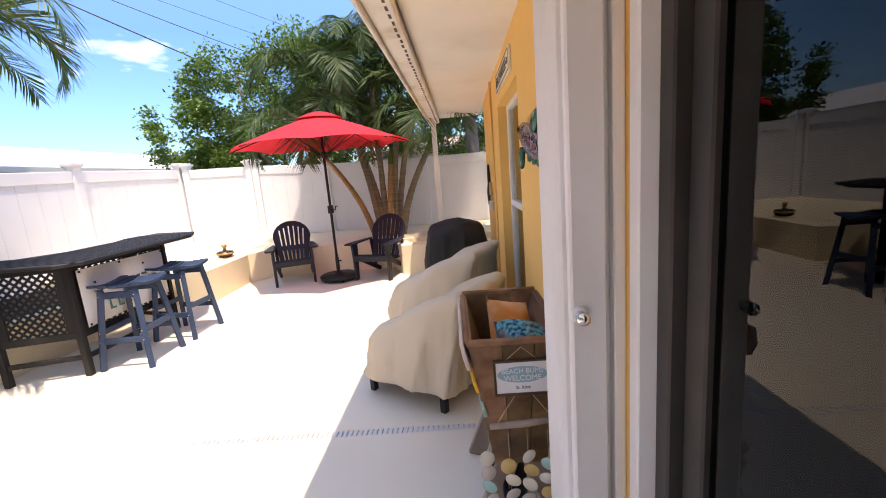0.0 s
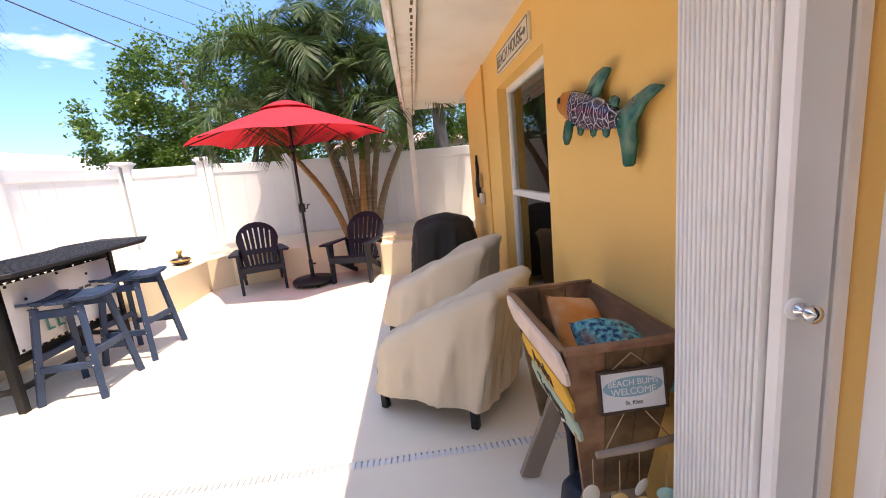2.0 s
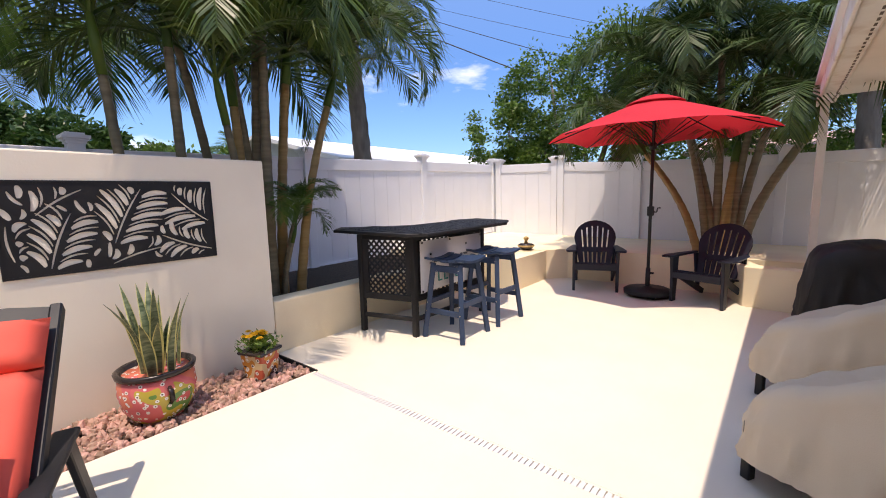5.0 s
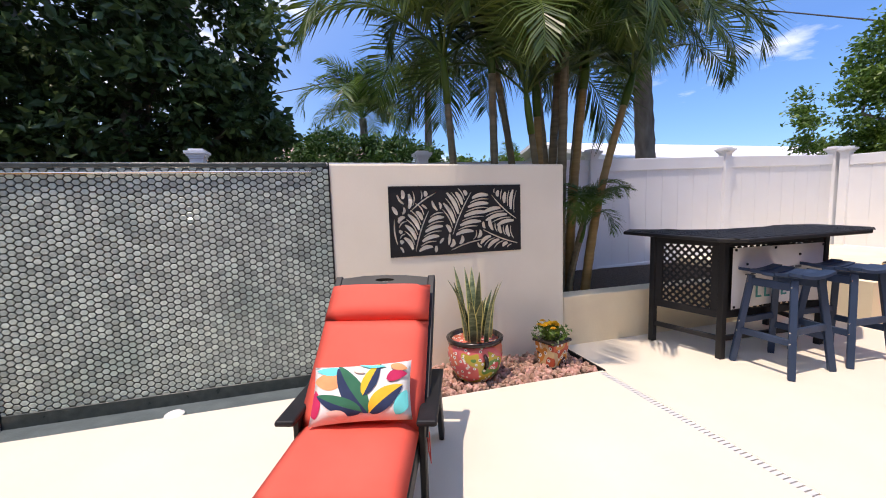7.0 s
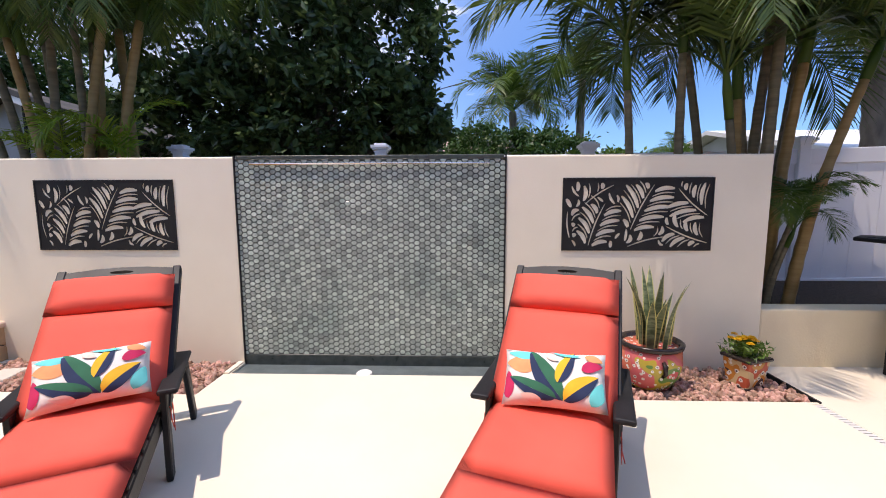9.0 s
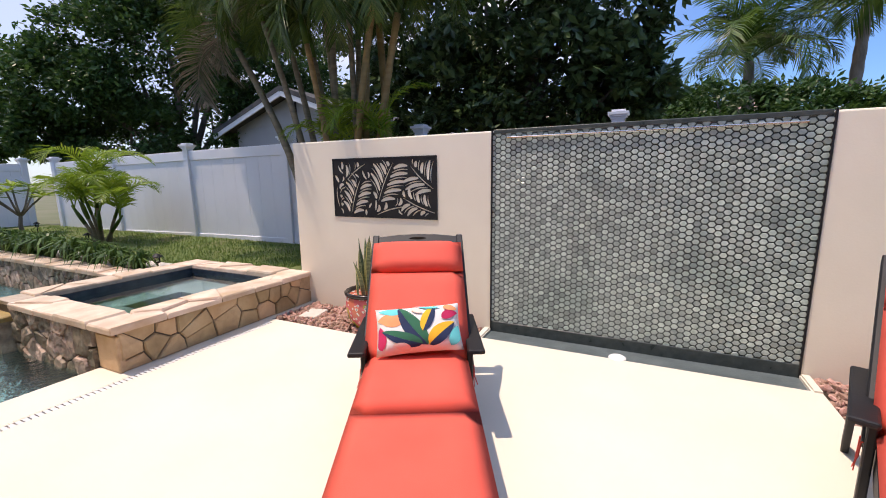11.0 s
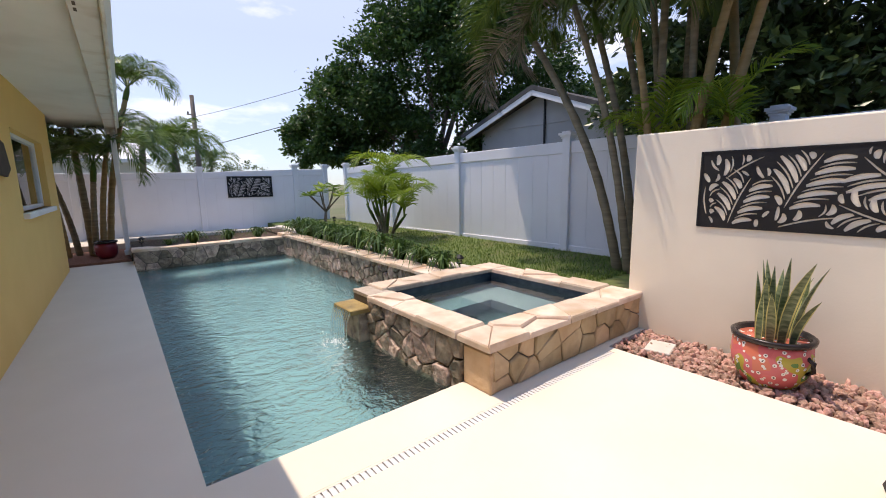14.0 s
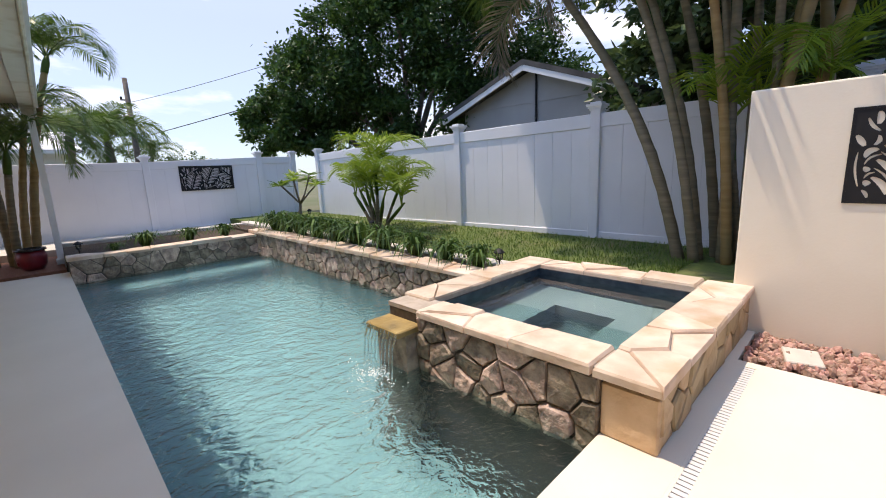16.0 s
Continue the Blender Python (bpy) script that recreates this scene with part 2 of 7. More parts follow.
M_GRAVEL = surf("pink_lava_gravel", (0.36, 0.20, 0.15), (0.52, 0.33, 0.26), 40.0, 0.9, bump=0.6, bscale=120, spread=0.35)
M_SOIL = surf("mulch_soil", (0.05, 0.033, 0.022), (0.09, 0.06, 0.04), 25.0, 0.95, bump=1.0, bscale=60, depth=0.02)
M_REDMULCH = surf("red_mulch", (0.20, 0.085, 0.05), (0.28, 0.13, 0.085), 25.0, 0.95, bump=1.0, bscale=60, depth=0.02)
M_LAWN = surf("turf_soil", (0.075, 0.11, 0.025), (0.12, 0.16, 0.04), 12.0, 0.95, bump=0.8, bscale=70, dirt=(0.16, 0.15, 0.07), dscale=2.0)
M_GRASS = surf("grass_blade", (0.11, 0.18, 0.035), (0.17, 0.25, 0.06), 3.0, 0.6, bump=0, spread=0.35, sub=0.3)
M_GROUND = surf("far_ground", (0.10, 0.12, 0.05), (0.16, 0.15, 0.09), 0.3, 0.95, bump=0.3, bscale=3.0)
M_CONC = surf("concrete", (0.55, 0.50, 0.44), (0.62, 0.57, 0.50), 6.0, 0.9, bump=0.4, bscale=80)
M_FROND = surf("palm_frond", (0.055, 0.115, 0.018), (0.10, 0.17, 0.03), 2.0, 0.4, bump=0, spread=0.3, sub=0.35)
M_FRONDY = surf("young_palm_frond", (0.15, 0.25, 0.02), (0.24, 0.34, 0.035), 2.0, 0.4, bump=0, spread=0.25, sub=0.45)
# darker copy of palm_frond, with shade put into the green
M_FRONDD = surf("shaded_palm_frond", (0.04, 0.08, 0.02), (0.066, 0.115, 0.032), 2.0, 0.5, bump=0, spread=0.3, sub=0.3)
M_FRONDM = surf("mid_palm_frond", (0.048, 0.092, 0.016), (0.09, 0.14, 0.026), 2.0, 0.4, bump=0, spread=0.35, sub=0.3)
M_DRYFROND = surf("dry_frond", (0.17, 0.145, 0.105), (0.25, 0.215, 0.155), 4.0, 0.8, bump=0, spread=0.3, sub=0.2)
M_CANE = surf("palm_cane", (0.15, 0.12, 0.07), (0.24, 0.195, 0.12), 5.0, 0.6, bump=0.4, bscale=30, stretch=(0.4, 0.4, 5.0), dirt=(0.13, 0.115, 0.06), dscale=2.0)
M_CANEO = surf("ochre_palm_cane", (0.27, 0.165, 0.055), (0.36, 0.23, 0.09), 5.0, 0.55, bump=0.4, bscale=30, stretch=(0.4, 0.4, 5.0), dirt=(0.22, 0.17, 0.07), dscale=2.0)
M_BARK = surf("grey_bark", (0.13, 0.105, 0.085), (0.22, 0.185, 0.15), 8.0, 0.9, bump=0.9, bscale=25, stretch=(1, 1, 0.3), depth=0.02)
M_LEAF = surf("tree_leaf", (0.075, 0.15, 0.022), (0.12, 0.21, 0.036), 1.0, 0.4, bump=0, spread=0.4, sub=0.35)
M_LEAFD = surf("dark_tree_leaf", (0.05, 0.09, 0.03), (0.085, 0.135, 0.048), 1.0, 0.3, bump=0, spread=0.45, sub=0.3)
M_LEAFM = surf("mid_tree_leaf", (0.035, 0.085, 0.018), (0.06, 0.125, 0.028), 1.0, 0.4, bump=0, spread=0.4, sub=0.3)
M_STRAP = surf("strap_leaf", (0.045, 0.10, 0.02), (0.08, 0.15, 0.03), 3.0, 0.45, bump=0, spread=0.35, sub=0.3)
M_ROOFW = surf("white_roof", (0.72, 0.72, 0.72), (0.78, 0.78, 0.77), 1.0, 0.7, bump=0.2, bscale=10, dirt=(0.66, 0.65, 0.63), dscale=0.5)
M_ROOFP = surf("pink_roof", (0.45, 0.30, 0.25), (0.52, 0.36, 0.30), 1.0, 0.8, bump=0.2, bscale=10)
M_SIDING = surf("white_siding", (0.62, 0.63, 0.64), (0.68, 0.69, 0.69), 1.0, 0.6, bump=0.1, bscale=10)
M_DARKROOF = surf("dark_shingle", (0.05, 0.05, 0.05), (0.09, 0.085, 0.08), 3.0, 0.9, bump=0.4, bscale=20)
# white siding darkened: tree and eave shade put into the colour
M_SHADESIDING = surf("shaded_white_siding", (0.30, 0.30, 0.30), (0.36, 0.36, 0.355), 1.0, 0.7, bump=0.1, bscale=10)
M_POLEWOOD = surf("pole_wood", (0.12, 0.095, 0.075), (0.18, 0.145, 0.12), 6.0, 0.9, bump=0.5, bscale=30)
M_CABLE = surf("cable", (0.02, 0.02, 0.022), (0.03, 0.03, 0.03), 6.0, 0.6, bump=0)
# the room's dimness is put into this near-black colour
M_ROOM = surf("dim_room_shade", (0.05, 0.045, 0.04), (0.07, 0.065, 0.06), 2.0, 0.8, bump=0.1)
M_CHROME = surf("chrome", (0.75, 0.75, 0.75), (0.8, 0.8, 0.8), 10.0, 0.15, metal=1.0, bump=0)
M_SLOT = surf("drain_dark", (0.58, 0.57, 0.60), (0.64, 0.63, 0.66), 10.0, 0.8, bump=0)


# ---- mesh tools ----
def obj(name, bm, material, parent=None, label="", smooth=False):
    me = bpy.data.meshes.new(name)
    bm.to_mesh(me)
    bm.free()
    for p in me.polygons:
        p.use_smooth = smooth
    me.materials.append(material)
    ob = new(name, me)
    if parent:
        ob.parent = parent
    if label:
        ob["label"] = label
    return ob


def part(name, bm, material, parent, label="", smooth=False):
    return obj(name, bm, material, parent, label, smooth)


def raw(name, verts, faces, material, parent=None, label="", smooth=False):
    me = bpy.data.meshes.new(name)
    me.from_pydata([tuple(v) for v in verts], [], faces)
    me.update()
    for p in me.polygons:
        p.use_smooth = smooth
    me.materials.append(material)
    ob = new(name, me)
    if parent:
        ob.parent = parent
    if label:
        ob["label"] = label
    return ob


def thing(name, label, category, m=None, group=""):
    ob = new(name)
    ob.empty_display_size = 0.1
    ob.matrix_basis = m or Matrix()
    return tagged(ob, label, category, group)


def setting(ob, label="", category=""):
    return tagged(ob, label, category, "", "structure")


def box(bm, x0, x1, y0, y1, z0, z1, m=None):
    c = [(x, y, z) for z in (z0, z1) for y in (y0, y1) for x in (x0, x1)]
    v = [bm.verts.new(m @ Vector(p) if m else p) for p in c]
    for f in ((0, 2, 3, 1), (4, 5, 7, 6), (0, 1, 5, 4), (2, 6, 7, 3), (0, 4, 6, 2), (1, 3, 7, 5)):
        bm.faces.new([v[i] for i in f])
    return bm


def boxes(*lots):
    bm = bmesh.new()
    for b in lots:
        box(bm, *b)
    return bm


def beam(bm, a, b, w, h, up=(0, 0, 1)):
    """A square bar from a to b, w across and h along up."""
    a, b = Vector(a), Vector(b)
    d = (b - a)
    ln = d.length
    d.normalize()
    s = d.cross(Vector(up))
    if s.length < 1e-4:
        s = d.cross(Vector((1, 0, 0)))
    s.normalize()
    u = s.cross(d)
    m = Matrix((s, d, u)).transposed().to_4x4()
    m.translation = a
    return box(bm, -w / 2, w / 2, 0, ln, -h / 2, h / 2, m)


def soften(bm, w=0.004, n=1):
    bmesh.ops.bevel(bm, geom=bm.edges[:], offset=w, segments=n, affect="EDGES", profile=0.5)
    return bm


def tube(path, radii, n=8, cap=True):
    """Verts and faces of a tube along a path."""
    path = [Vector(p) for p in path]
    vs, fs = [], []
    ref = Vector((0.31, 0.17, 0.93))
    for i, p in enumerate(path):
        d = (path[min(i + 1, len(path) - 1)] - path[max(i - 1, 0)]).normalized()
        s = d.cross(ref)
        if s.length < 1e-3:
            s = d.cross(Vector((1, 0, 0)))
        s.normalize()
        u = s.cross(d)
        for k in range(n):
            a = 2 * math.pi * k / n
            vs.append(p + (s * math.cos(a) + u * math.sin(a)) * radii[i])
    for i in range(len(path) - 1):
        for k in range(n):
            fs.append((i * n + k, i * n + (k + 1) % n, (i + 1) * n + (k + 1) % n, (i + 1) * n + k))
    if cap:
        fs.append(tuple(range(n - 1, -1, -1)))
        fs.append(tuple((len(path) - 1) * n + k for k in range(n)))
    return vs, fs


def tube_ob(name, path, radii, material, parent=None, n=8, label=""):
    if not isinstance(radii, (list, tuple)):
        radii = [radii] * len(path)
    return raw(name, *tube(path, radii, n), material, parent, label, True)


def lathe(profile, n=24):
    vs, fs = [], []
    for r, z in profile:
        for k in range(n):
            a = 2 * math.pi * k / n
            vs.append((r * math.cos(a), r * math.sin(a), z))
    for i in range(len(profile) - 1):
        for k in range(n):
            fs.append((i * n + k, i * n + (k + 1) % n, (i + 1) * n + (k + 1) % n, (i + 1) * n + k))
    fs.append(tuple(range(n - 1, -1, -1)))
    fs.append(tuple((len(profile) - 1) * n + k for k in range(n)))
    return vs, fs


def prism(pts, z0, z1):
    bm = bmesh.new()
    lo, hi = [bm.verts.new((x, y, z0)) for x, y in pts], [bm.verts.new((x, y, z1)) for x, y in pts]
    n = len(pts)
    bm.faces.new(lo[::-1])
    bm.faces.new(hi)
    for i in range(n):
        bm.faces.new((lo[i], lo[(i + 1) % n], hi[(i + 1) % n], hi[i]))
    bmesh.ops.recalc_face_normals(bm, faces=bm.faces[:])
    return bm


def slabs(xs, ys, z0, z1, inside):
    """Rectangles of a grid that inside(x, y) accepts, as one slab mesh."""
    bm = bmesh.new()
    for i in range(len(xs) - 1):
        for j in range(len(ys) - 1):
            if inside((xs[i] + xs[i + 1]) / 2, (ys[j] + ys[j + 1]) / 2):
                box(bm, xs[i], xs[i + 1], ys[j], ys[j + 1], z0, z1)
    bmesh.ops.remove_doubles(bm, verts=bm.verts[:], dist=1e-5)
    seen = {}
    for f in bm.faces:
        seen.setdefault(frozenset(v.index for v in f.verts), []).append(f)
    dead = [f for g in seen.values() if len(g) > 1 for f in g]
    bmesh.ops.delete(bm, geom=dead, context="FACES_ONLY")
    return bm


def rnd(a, b):
    return random.uniform(a, b)


# ---- plants ----
def frond_mesh(length, leaf, droop, pairs=56, fold=0.45, width=0.03):
    """An arching feather frond, its root at the origin, that leaves along +x and rises first. Verts and faces."""
    vs, fs = [], []
    pts = []
    ang = radians(68)
    x = z = 0.0
    steps = 14
    for i in range(steps + 1):
        pts.append(Vector((x, 0, z)))
        x += length / steps * math.cos(ang)
        z += length / steps * math.sin(ang)
        ang -= radians(droop) / steps * (0.5 + i / steps)
    rv, rf = tube(pts, [0.014 * (1 - 0.85 * i / steps) + 0.002 for i in range(steps + 1)], 4)
    vs += rv
    fs += rf
    for k in range(pairs):
        u = 0.16 + 0.84 * k / (pairs - 1)
        q = u * steps
        i = min(int(q), steps - 1)
        p = pts[i].lerp(pts[i + 1], q - i)
        d = (pts[i + 1] - pts[i]).normalized()
        up = Vector((-d.z, 0, d.x))
        ll = leaf * (0.45 + 0.75 * math.sin(math.pi * min(1, u * 0.85 + 0.12))) * (1 - 0.45 * max(0, u - 0.75) / 0.25)
        for s in (-1, 1):
            side = Vector((0, s, 0))
            way = (side * 0.75 + d * (0.45 + 0.5 * u) + up * (fold - 0.25 * u) + Vector((rnd(-.05, .05), rnd(-.05, .05), rnd(-.06, .06)))).normalized()
            sag = Vector((0, 0, -1)) * ll * rnd(0.2, 0.55)
            mid = p + way * ll * 0.55 + sag * 0.25
            end = p + way * ll * 0.97 + sag
            w = d * width * 0.5
            b = len(vs)
            vs += [p - w * 0.5, p + w * 0.5, mid + w, mid - w, end]
            fs += [(b, b + 1, b + 2, b + 3), (b + 3, b + 2, b + 4)]
    return vs, fs


FRONDS = [frond_mesh(1.7, 0.55, 125), frond_mesh(1.9, 0.6, 150), frond_mesh(1.6, 0.52, 105), frond_mesh(1.8, 0.6, 175), frond_mesh(1.9, 0.55, 195)]


ARCHED = [frond_mesh(1.25, 0.40, 135, 36, width=0.026), frond_mesh(1.4, 0.42, 160, 38, width=0.026), frond_mesh(1.15, 0.38, 110, 34, width=0.026)]


def crown_of(places, kinds=FRONDS):
    """Joins fronds: places are (root, azimuth degrees, lift degrees, size)."""
    vs, fs = [], []
    for root, az, lift, size in places:
        fv, ff = random.choice(kinds)
        m = Matrix.Translation(root) @ Euler((rnd(-.15, .15), radians(-lift), radians(az)), "XYZ").to_matrix().to_4x4() @ Matrix.Scale(size, 4)
        b = len(vs)
        vs += [m @ Vector(v) for v in fv]
        fs += [tuple(b + i for i in f) for f in ff]
    return vs, fs


def cane_path(base, top, bow=0.15, n=8):
    base, top = Vector(base), Vector(top)
    side = Vector((top.x - base.x, top.y - base.y, 0))
    return [base.lerp(top, i / n) + side * bow * -math.sin(math.pi * i / n) for i in range(n + 1)]


def palm_clump(name, label, canes, material=None, group="", kinds=FRONDS):
    """canes: (base, top, radius, fronds, size, cane material, lift)."""
    t = thing(name, label, "palm", Matrix.Translation(canes[0][0]), group)
    o = Vector(canes[0][0])
    for base, top, r, count, size, cm, lift in canes:
        path = [p - o for p in cane_path(base, top)]
        n = len(path)
        rings = []
        rad = []
        for i in range(n * 3 - 2):
            q = i / 3
            k = min(int(q), n - 2)
            rings.append(path[k].lerp(path[k + 1], q - k))
            rad.append(r * (1.15 - 0.35 * i / (n * 3)) * (1.06 if i % 2 else 0.97))
        tube_ob("trunk", rings, rad, cm, t, 8)
        head = path[-1]
        d = (path[-1] - path[-2]).normalized()
        if r < 0.09:
            tube_ob("crownshaft", [head, head + d * 0.25 * size, head + d * 0.5 * size], [r * 0.95, r * 1.0, r * 0.45], M_FROND, t, 8, "smooth green crownshaft")
            head = head + d * 0.4 * size
        a0 = rnd(0, 360)
        pl = [(head, a0 + 360 * 0.382 * i + rnd(-15, 15), rnd(-lift, lift * 0.5), size * rnd(0.85, 1.15)) for i in range(count)]
        raw("crown", *crown_of(pl, kinds), material or M_FROND, t)
    return t


def leaf_tree(name, label, base, limbs, radius, leaf, count, material, squash=0.8, trunk_r=0.18, size=0.09, clumps=46, thinness=0.5):
    """A tapered trunk, limbs and a crown of leaves set in uneven clumps. limbs: offsets of the crown's masses with their radii."""
    t = thing(name, label, "tree", Matrix.Translation(base))
    top = Vector((0, 0, 0))
    heads = [Vector(p) for p, _ in limbs]
    fork = sum(heads, Vector()) / len(heads)
    fork = Vector((fork.x * 0.3, fork.y * 0.3, min(h.z for h in heads) * 0.55))
    tube_ob("trunk", [top, fork * 0.5 + Vector((0.08, -0.05, 0)), fork], [trunk_r * 1.25, trunk_r, trunk_r * 0.8], M_BARK, t, 10)
    spots = []
    for (p, r) in limbs:
        p = Vector(p)
        mid = fork.lerp(p, 0.5) + Vector((rnd(-.3, .3), rnd(-.3, .3), rnd(-.1, .3)))
        tube_ob("limb", [fork, mid, p, p + Vector((rnd(-.3, .3), rnd(-.3, .3), r * 0.6))], [trunk_r * 0.6, trunk_r * 0.4, trunk_r * 0.22, 0.02], M_BARK, t, 6)
        for _ in range(clumps):
            v = Vector((random.gauss(0, 1), random.gauss(0, 1), random.gauss(0, 1))).normalized()
            k = rnd(0.45, 1.0) ** 0.5
            q = p + Vector((v.x * r, v.y * r, v.z * r * squash)) * k
            spots.append((q, rnd(0.25, 0.5) * r * 0.55, v))
    vs, fs = [], []
    per = max(1, count // len(spots))
    for q, cr, out in spots:
        for _ in range(per):
            o = Vector((random.gauss(0, 0.5), random.gauss(0, 0.5), random.gauss(0, 0.38))) * cr
            c = q + o
            d = (out * 0.5 + Vector((rnd(-1, 1), rnd(-1, 1), rnd(-0.9, 0.6)))).normalized()
            s = d.cross(Vector((rnd(-1, 1), rnd(-1, 1), rnd(-1, 1))))
            if s.length < 0.05:
                continue
            s.normalize()
            n = s.cross(d)
            ln = size * rnd(0.7, 1.4)
            w = s * ln * thinness * 0.5
            b = len(vs)
            vs += [c, c + d * ln * 0.45 + w + n * ln * 0.06, c + d * ln, c + d * ln * 0.45 - w + n * ln * 0.06]
            fs += [(b, b + 1, b + 2), (b, b + 2, b + 3)]
    raw("crown", vs, fs, material, t)
    return t

# ---- ground and floor ----
POOL = (-2.77, -0.30, -10.45, -3.85)
SPA = (-3.62, -1.80, -5.42, -3.62)
WALL_X, WALL_Y0, WALL_Y1, WALL_H = -3.605, -3.71, 2.51, 1.652
FT_Y0, FT_Y1 = -1.58, 0.52
GRAV_X = -3.03


def in_rect(x, y, r):
    return r[0] < x < r[1] and r[2] < y < r[3]


YARD = (-5.5, 8.0, -14.1, 9.1)
g = slabs([-600, YARD[0], YARD[1], 600], [-600, YARD[2], YARD[3], 600], -0.6, 0.02, lambda x, y: not in_rect(x, y, YARD))
setting(obj("ground", g, M_GROUND), "flat grass ground beyond the fences", "ground")

HOLES = [POOL, SPA, (-3.9, GRAV_X, -3.55, FT_Y0 - 0.05), (-3.9, GRAV_X, FT_Y1 + 0.05, WALL_Y1), (-3.9, -3.38, FT_Y0, FT_Y1),
         (-3.0, 0.72, 2.425, 2.505), (-2.95, 0.62, -3.515, -3.435)]
xs = sorted({-3.8, -3.65, 0.86, *[h[0] for h in HOLES if h[0] > -3.7], *[h[1] for h in HOLES]})
ys = sorted({-10.95, -10.45, -5.42, 7.6, *[v for h in HOLES for v in h[2:]]})


def on_deck(x, y):
    if any(in_rect(x, y, h) for h in HOLES):
        return False
    if y < -3.62 and x < POOL[1]:
        return in_rect(x, y, (-1.8, POOL[1], -3.85, -3.6))
    if y > 2.51 and x < -3.65:
        return False
    return True


setting(obj("floor", slabs(xs, ys, -0.25, 0.0, on_deck), M_DECK), "cream coated concrete pool deck", "floor")

# soil and lawn inside the fences
setting(obj("soil_north", boxes((-5.42, 8.0, 2.6, 9.0, -0.3, -0.02)), M_SOIL), "dark mulch bed behind the low planter wall", "ground")
setting(obj("soil_behind_wall", boxes((-5.42, -3.81, -3.7, 2.6, -0.3, 0.12)), M_SOIL), "dark soil behind the rendered wall", "ground")
setting(obj("lawn", boxes((-5.42, -3.45, -14.0, -5.42, -0.3, 0.25), (-5.42, -3.66, -5.42, -3.7, -0.3, 0.25)), M_LAWN), "short turf lawn strip along the fence", "lawn")
setting(obj("planting_bed", boxes((-3.22, -2.9, -12.4, -5.42, -0.3, 0.24), (-2.9, -0.30, -12.4, -10.72, -0.3, 0.2)), M_SOIL), "mulched planting bed behind the pool wall", "ground")
setting(obj("curb", soften(boxes((-3.44, -3.23, -12.6, -5.44, -0.3, 0.285), (-3.22, -0.3, -12.62, -12.42, -0.3, 0.26)), 0.01), M_CONC), "pale concrete mowing strip", "curb")
setting(obj("gravel_south", boxes((-3.22, 8.0, -14.0, -12.63, -0.3, 0.15)), M_CONC), "pale ground along the far fence", "ground")
setting(obj("mulch_bed_south", boxes((-0.28, 8.0, -12.62, -10.96, -0.3, 0.04)), M_REDMULCH), "red mulch bed at the end of the house", "ground")

# ---- house ----
HM = pose(0.727, 0, 0, 0, 0, -1.12)


def wall_along_y(x0, x1, y0, y1, z0, z1, holes):
    ys = sorted({y0, y1, *[v for h in holes for v in h[:2]]})
    zs = sorted({z0, z1, *[v for h in holes for v in h[2:]]})
    bm = bmesh.new()
    for i in range(len(ys) - 1):
        for j in range(len(zs) - 1):
            cy, cz = (ys[i] + ys[i + 1]) / 2, (zs[j] + zs[j + 1]) / 2
            if not any(h[0] < cy < h[1] and h[2] < cz < h[3] for h in holes):
                box(bm, x0, x1, ys[i], ys[i + 1], zs[j], zs[j + 1])
    bmesh.ops.remove_doubles(bm, verts=bm.verts[:], dist=1e-5)
    bm.verts.index_update()
    twins = {}
    for f in bm.faces:
        twins.setdefault(frozenset(v.index for v in f.verts), []).append(f)
    bmesh.ops.delete(bm, geom=[f for g in twins.values() if len(g) > 1 for f in g], context="FACES_ONLY")
    bmesh.ops.recalc_face_normals(bm, faces=bm.faces[:])
    return bm


H_WIN_N, H_WIN_S, H_DOOR = (2.98, 4.26, 0.25, 2.03), (-9.75, -7.75, 1.05, 1.88), (-1.2, 1.225, 0.03, 2.08)
w = obj("wall_house", wall_along_y(0, 0.2, -10.6, 6.25, -0.2, 2.9, [H_WIN_N, H_WIN_S, H_DOOR]), M_YELLOW)
w.matrix_basis = HM
setting(w, "yellow stucco house wall under the eave", "wall")
w = obj("wall_house_ends", boxes((0.2, 6.0, 6.05, 6.25, -0.2, 2.9), (0.2, 6.0, -10.6, -10.4, -0.2, 2.9), (6.0, 6.2, -10.6, 6.25, -0.2, 2.9)), M_YELLOW)
w.matrix_basis = HM
setting(w, "yellow stucco end walls of the house", "wall")
# unseen room shell added behind the glass, its gloom in the colour
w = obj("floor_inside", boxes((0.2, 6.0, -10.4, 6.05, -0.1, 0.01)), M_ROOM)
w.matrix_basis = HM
setting(w, "unseen interior floor, coloured dark as a dim room", "floor")
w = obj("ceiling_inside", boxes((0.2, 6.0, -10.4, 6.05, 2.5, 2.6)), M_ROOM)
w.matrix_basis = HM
setting(w, "unseen interior ceiling, coloured dark as a dim room", "ceiling")
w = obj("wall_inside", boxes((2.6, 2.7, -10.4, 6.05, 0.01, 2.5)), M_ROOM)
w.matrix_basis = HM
setting(w, "unseen interior partition, coloured dark as a dim room", "wall")
w = obj("soffit", boxes((-0.655, 0.0, -12.2, 7.4, 2.37, 2.39)), M_SOFFIT)
w.matrix_basis = HM
setting(w, "painted flat soffit under the eave", "ceiling")
bm = boxes((-0.81, -0.665, -12.3, 7.45, 2.30, 2.40), (-0.835, -0.81, -12.3, 7.45, 2.27, 2.50))
w = obj("fascia", soften(bm, 0.006), M_FASCIA)
w.matrix_basis = HM
setting(w, "peeling white fascia board of the eave", "trim")
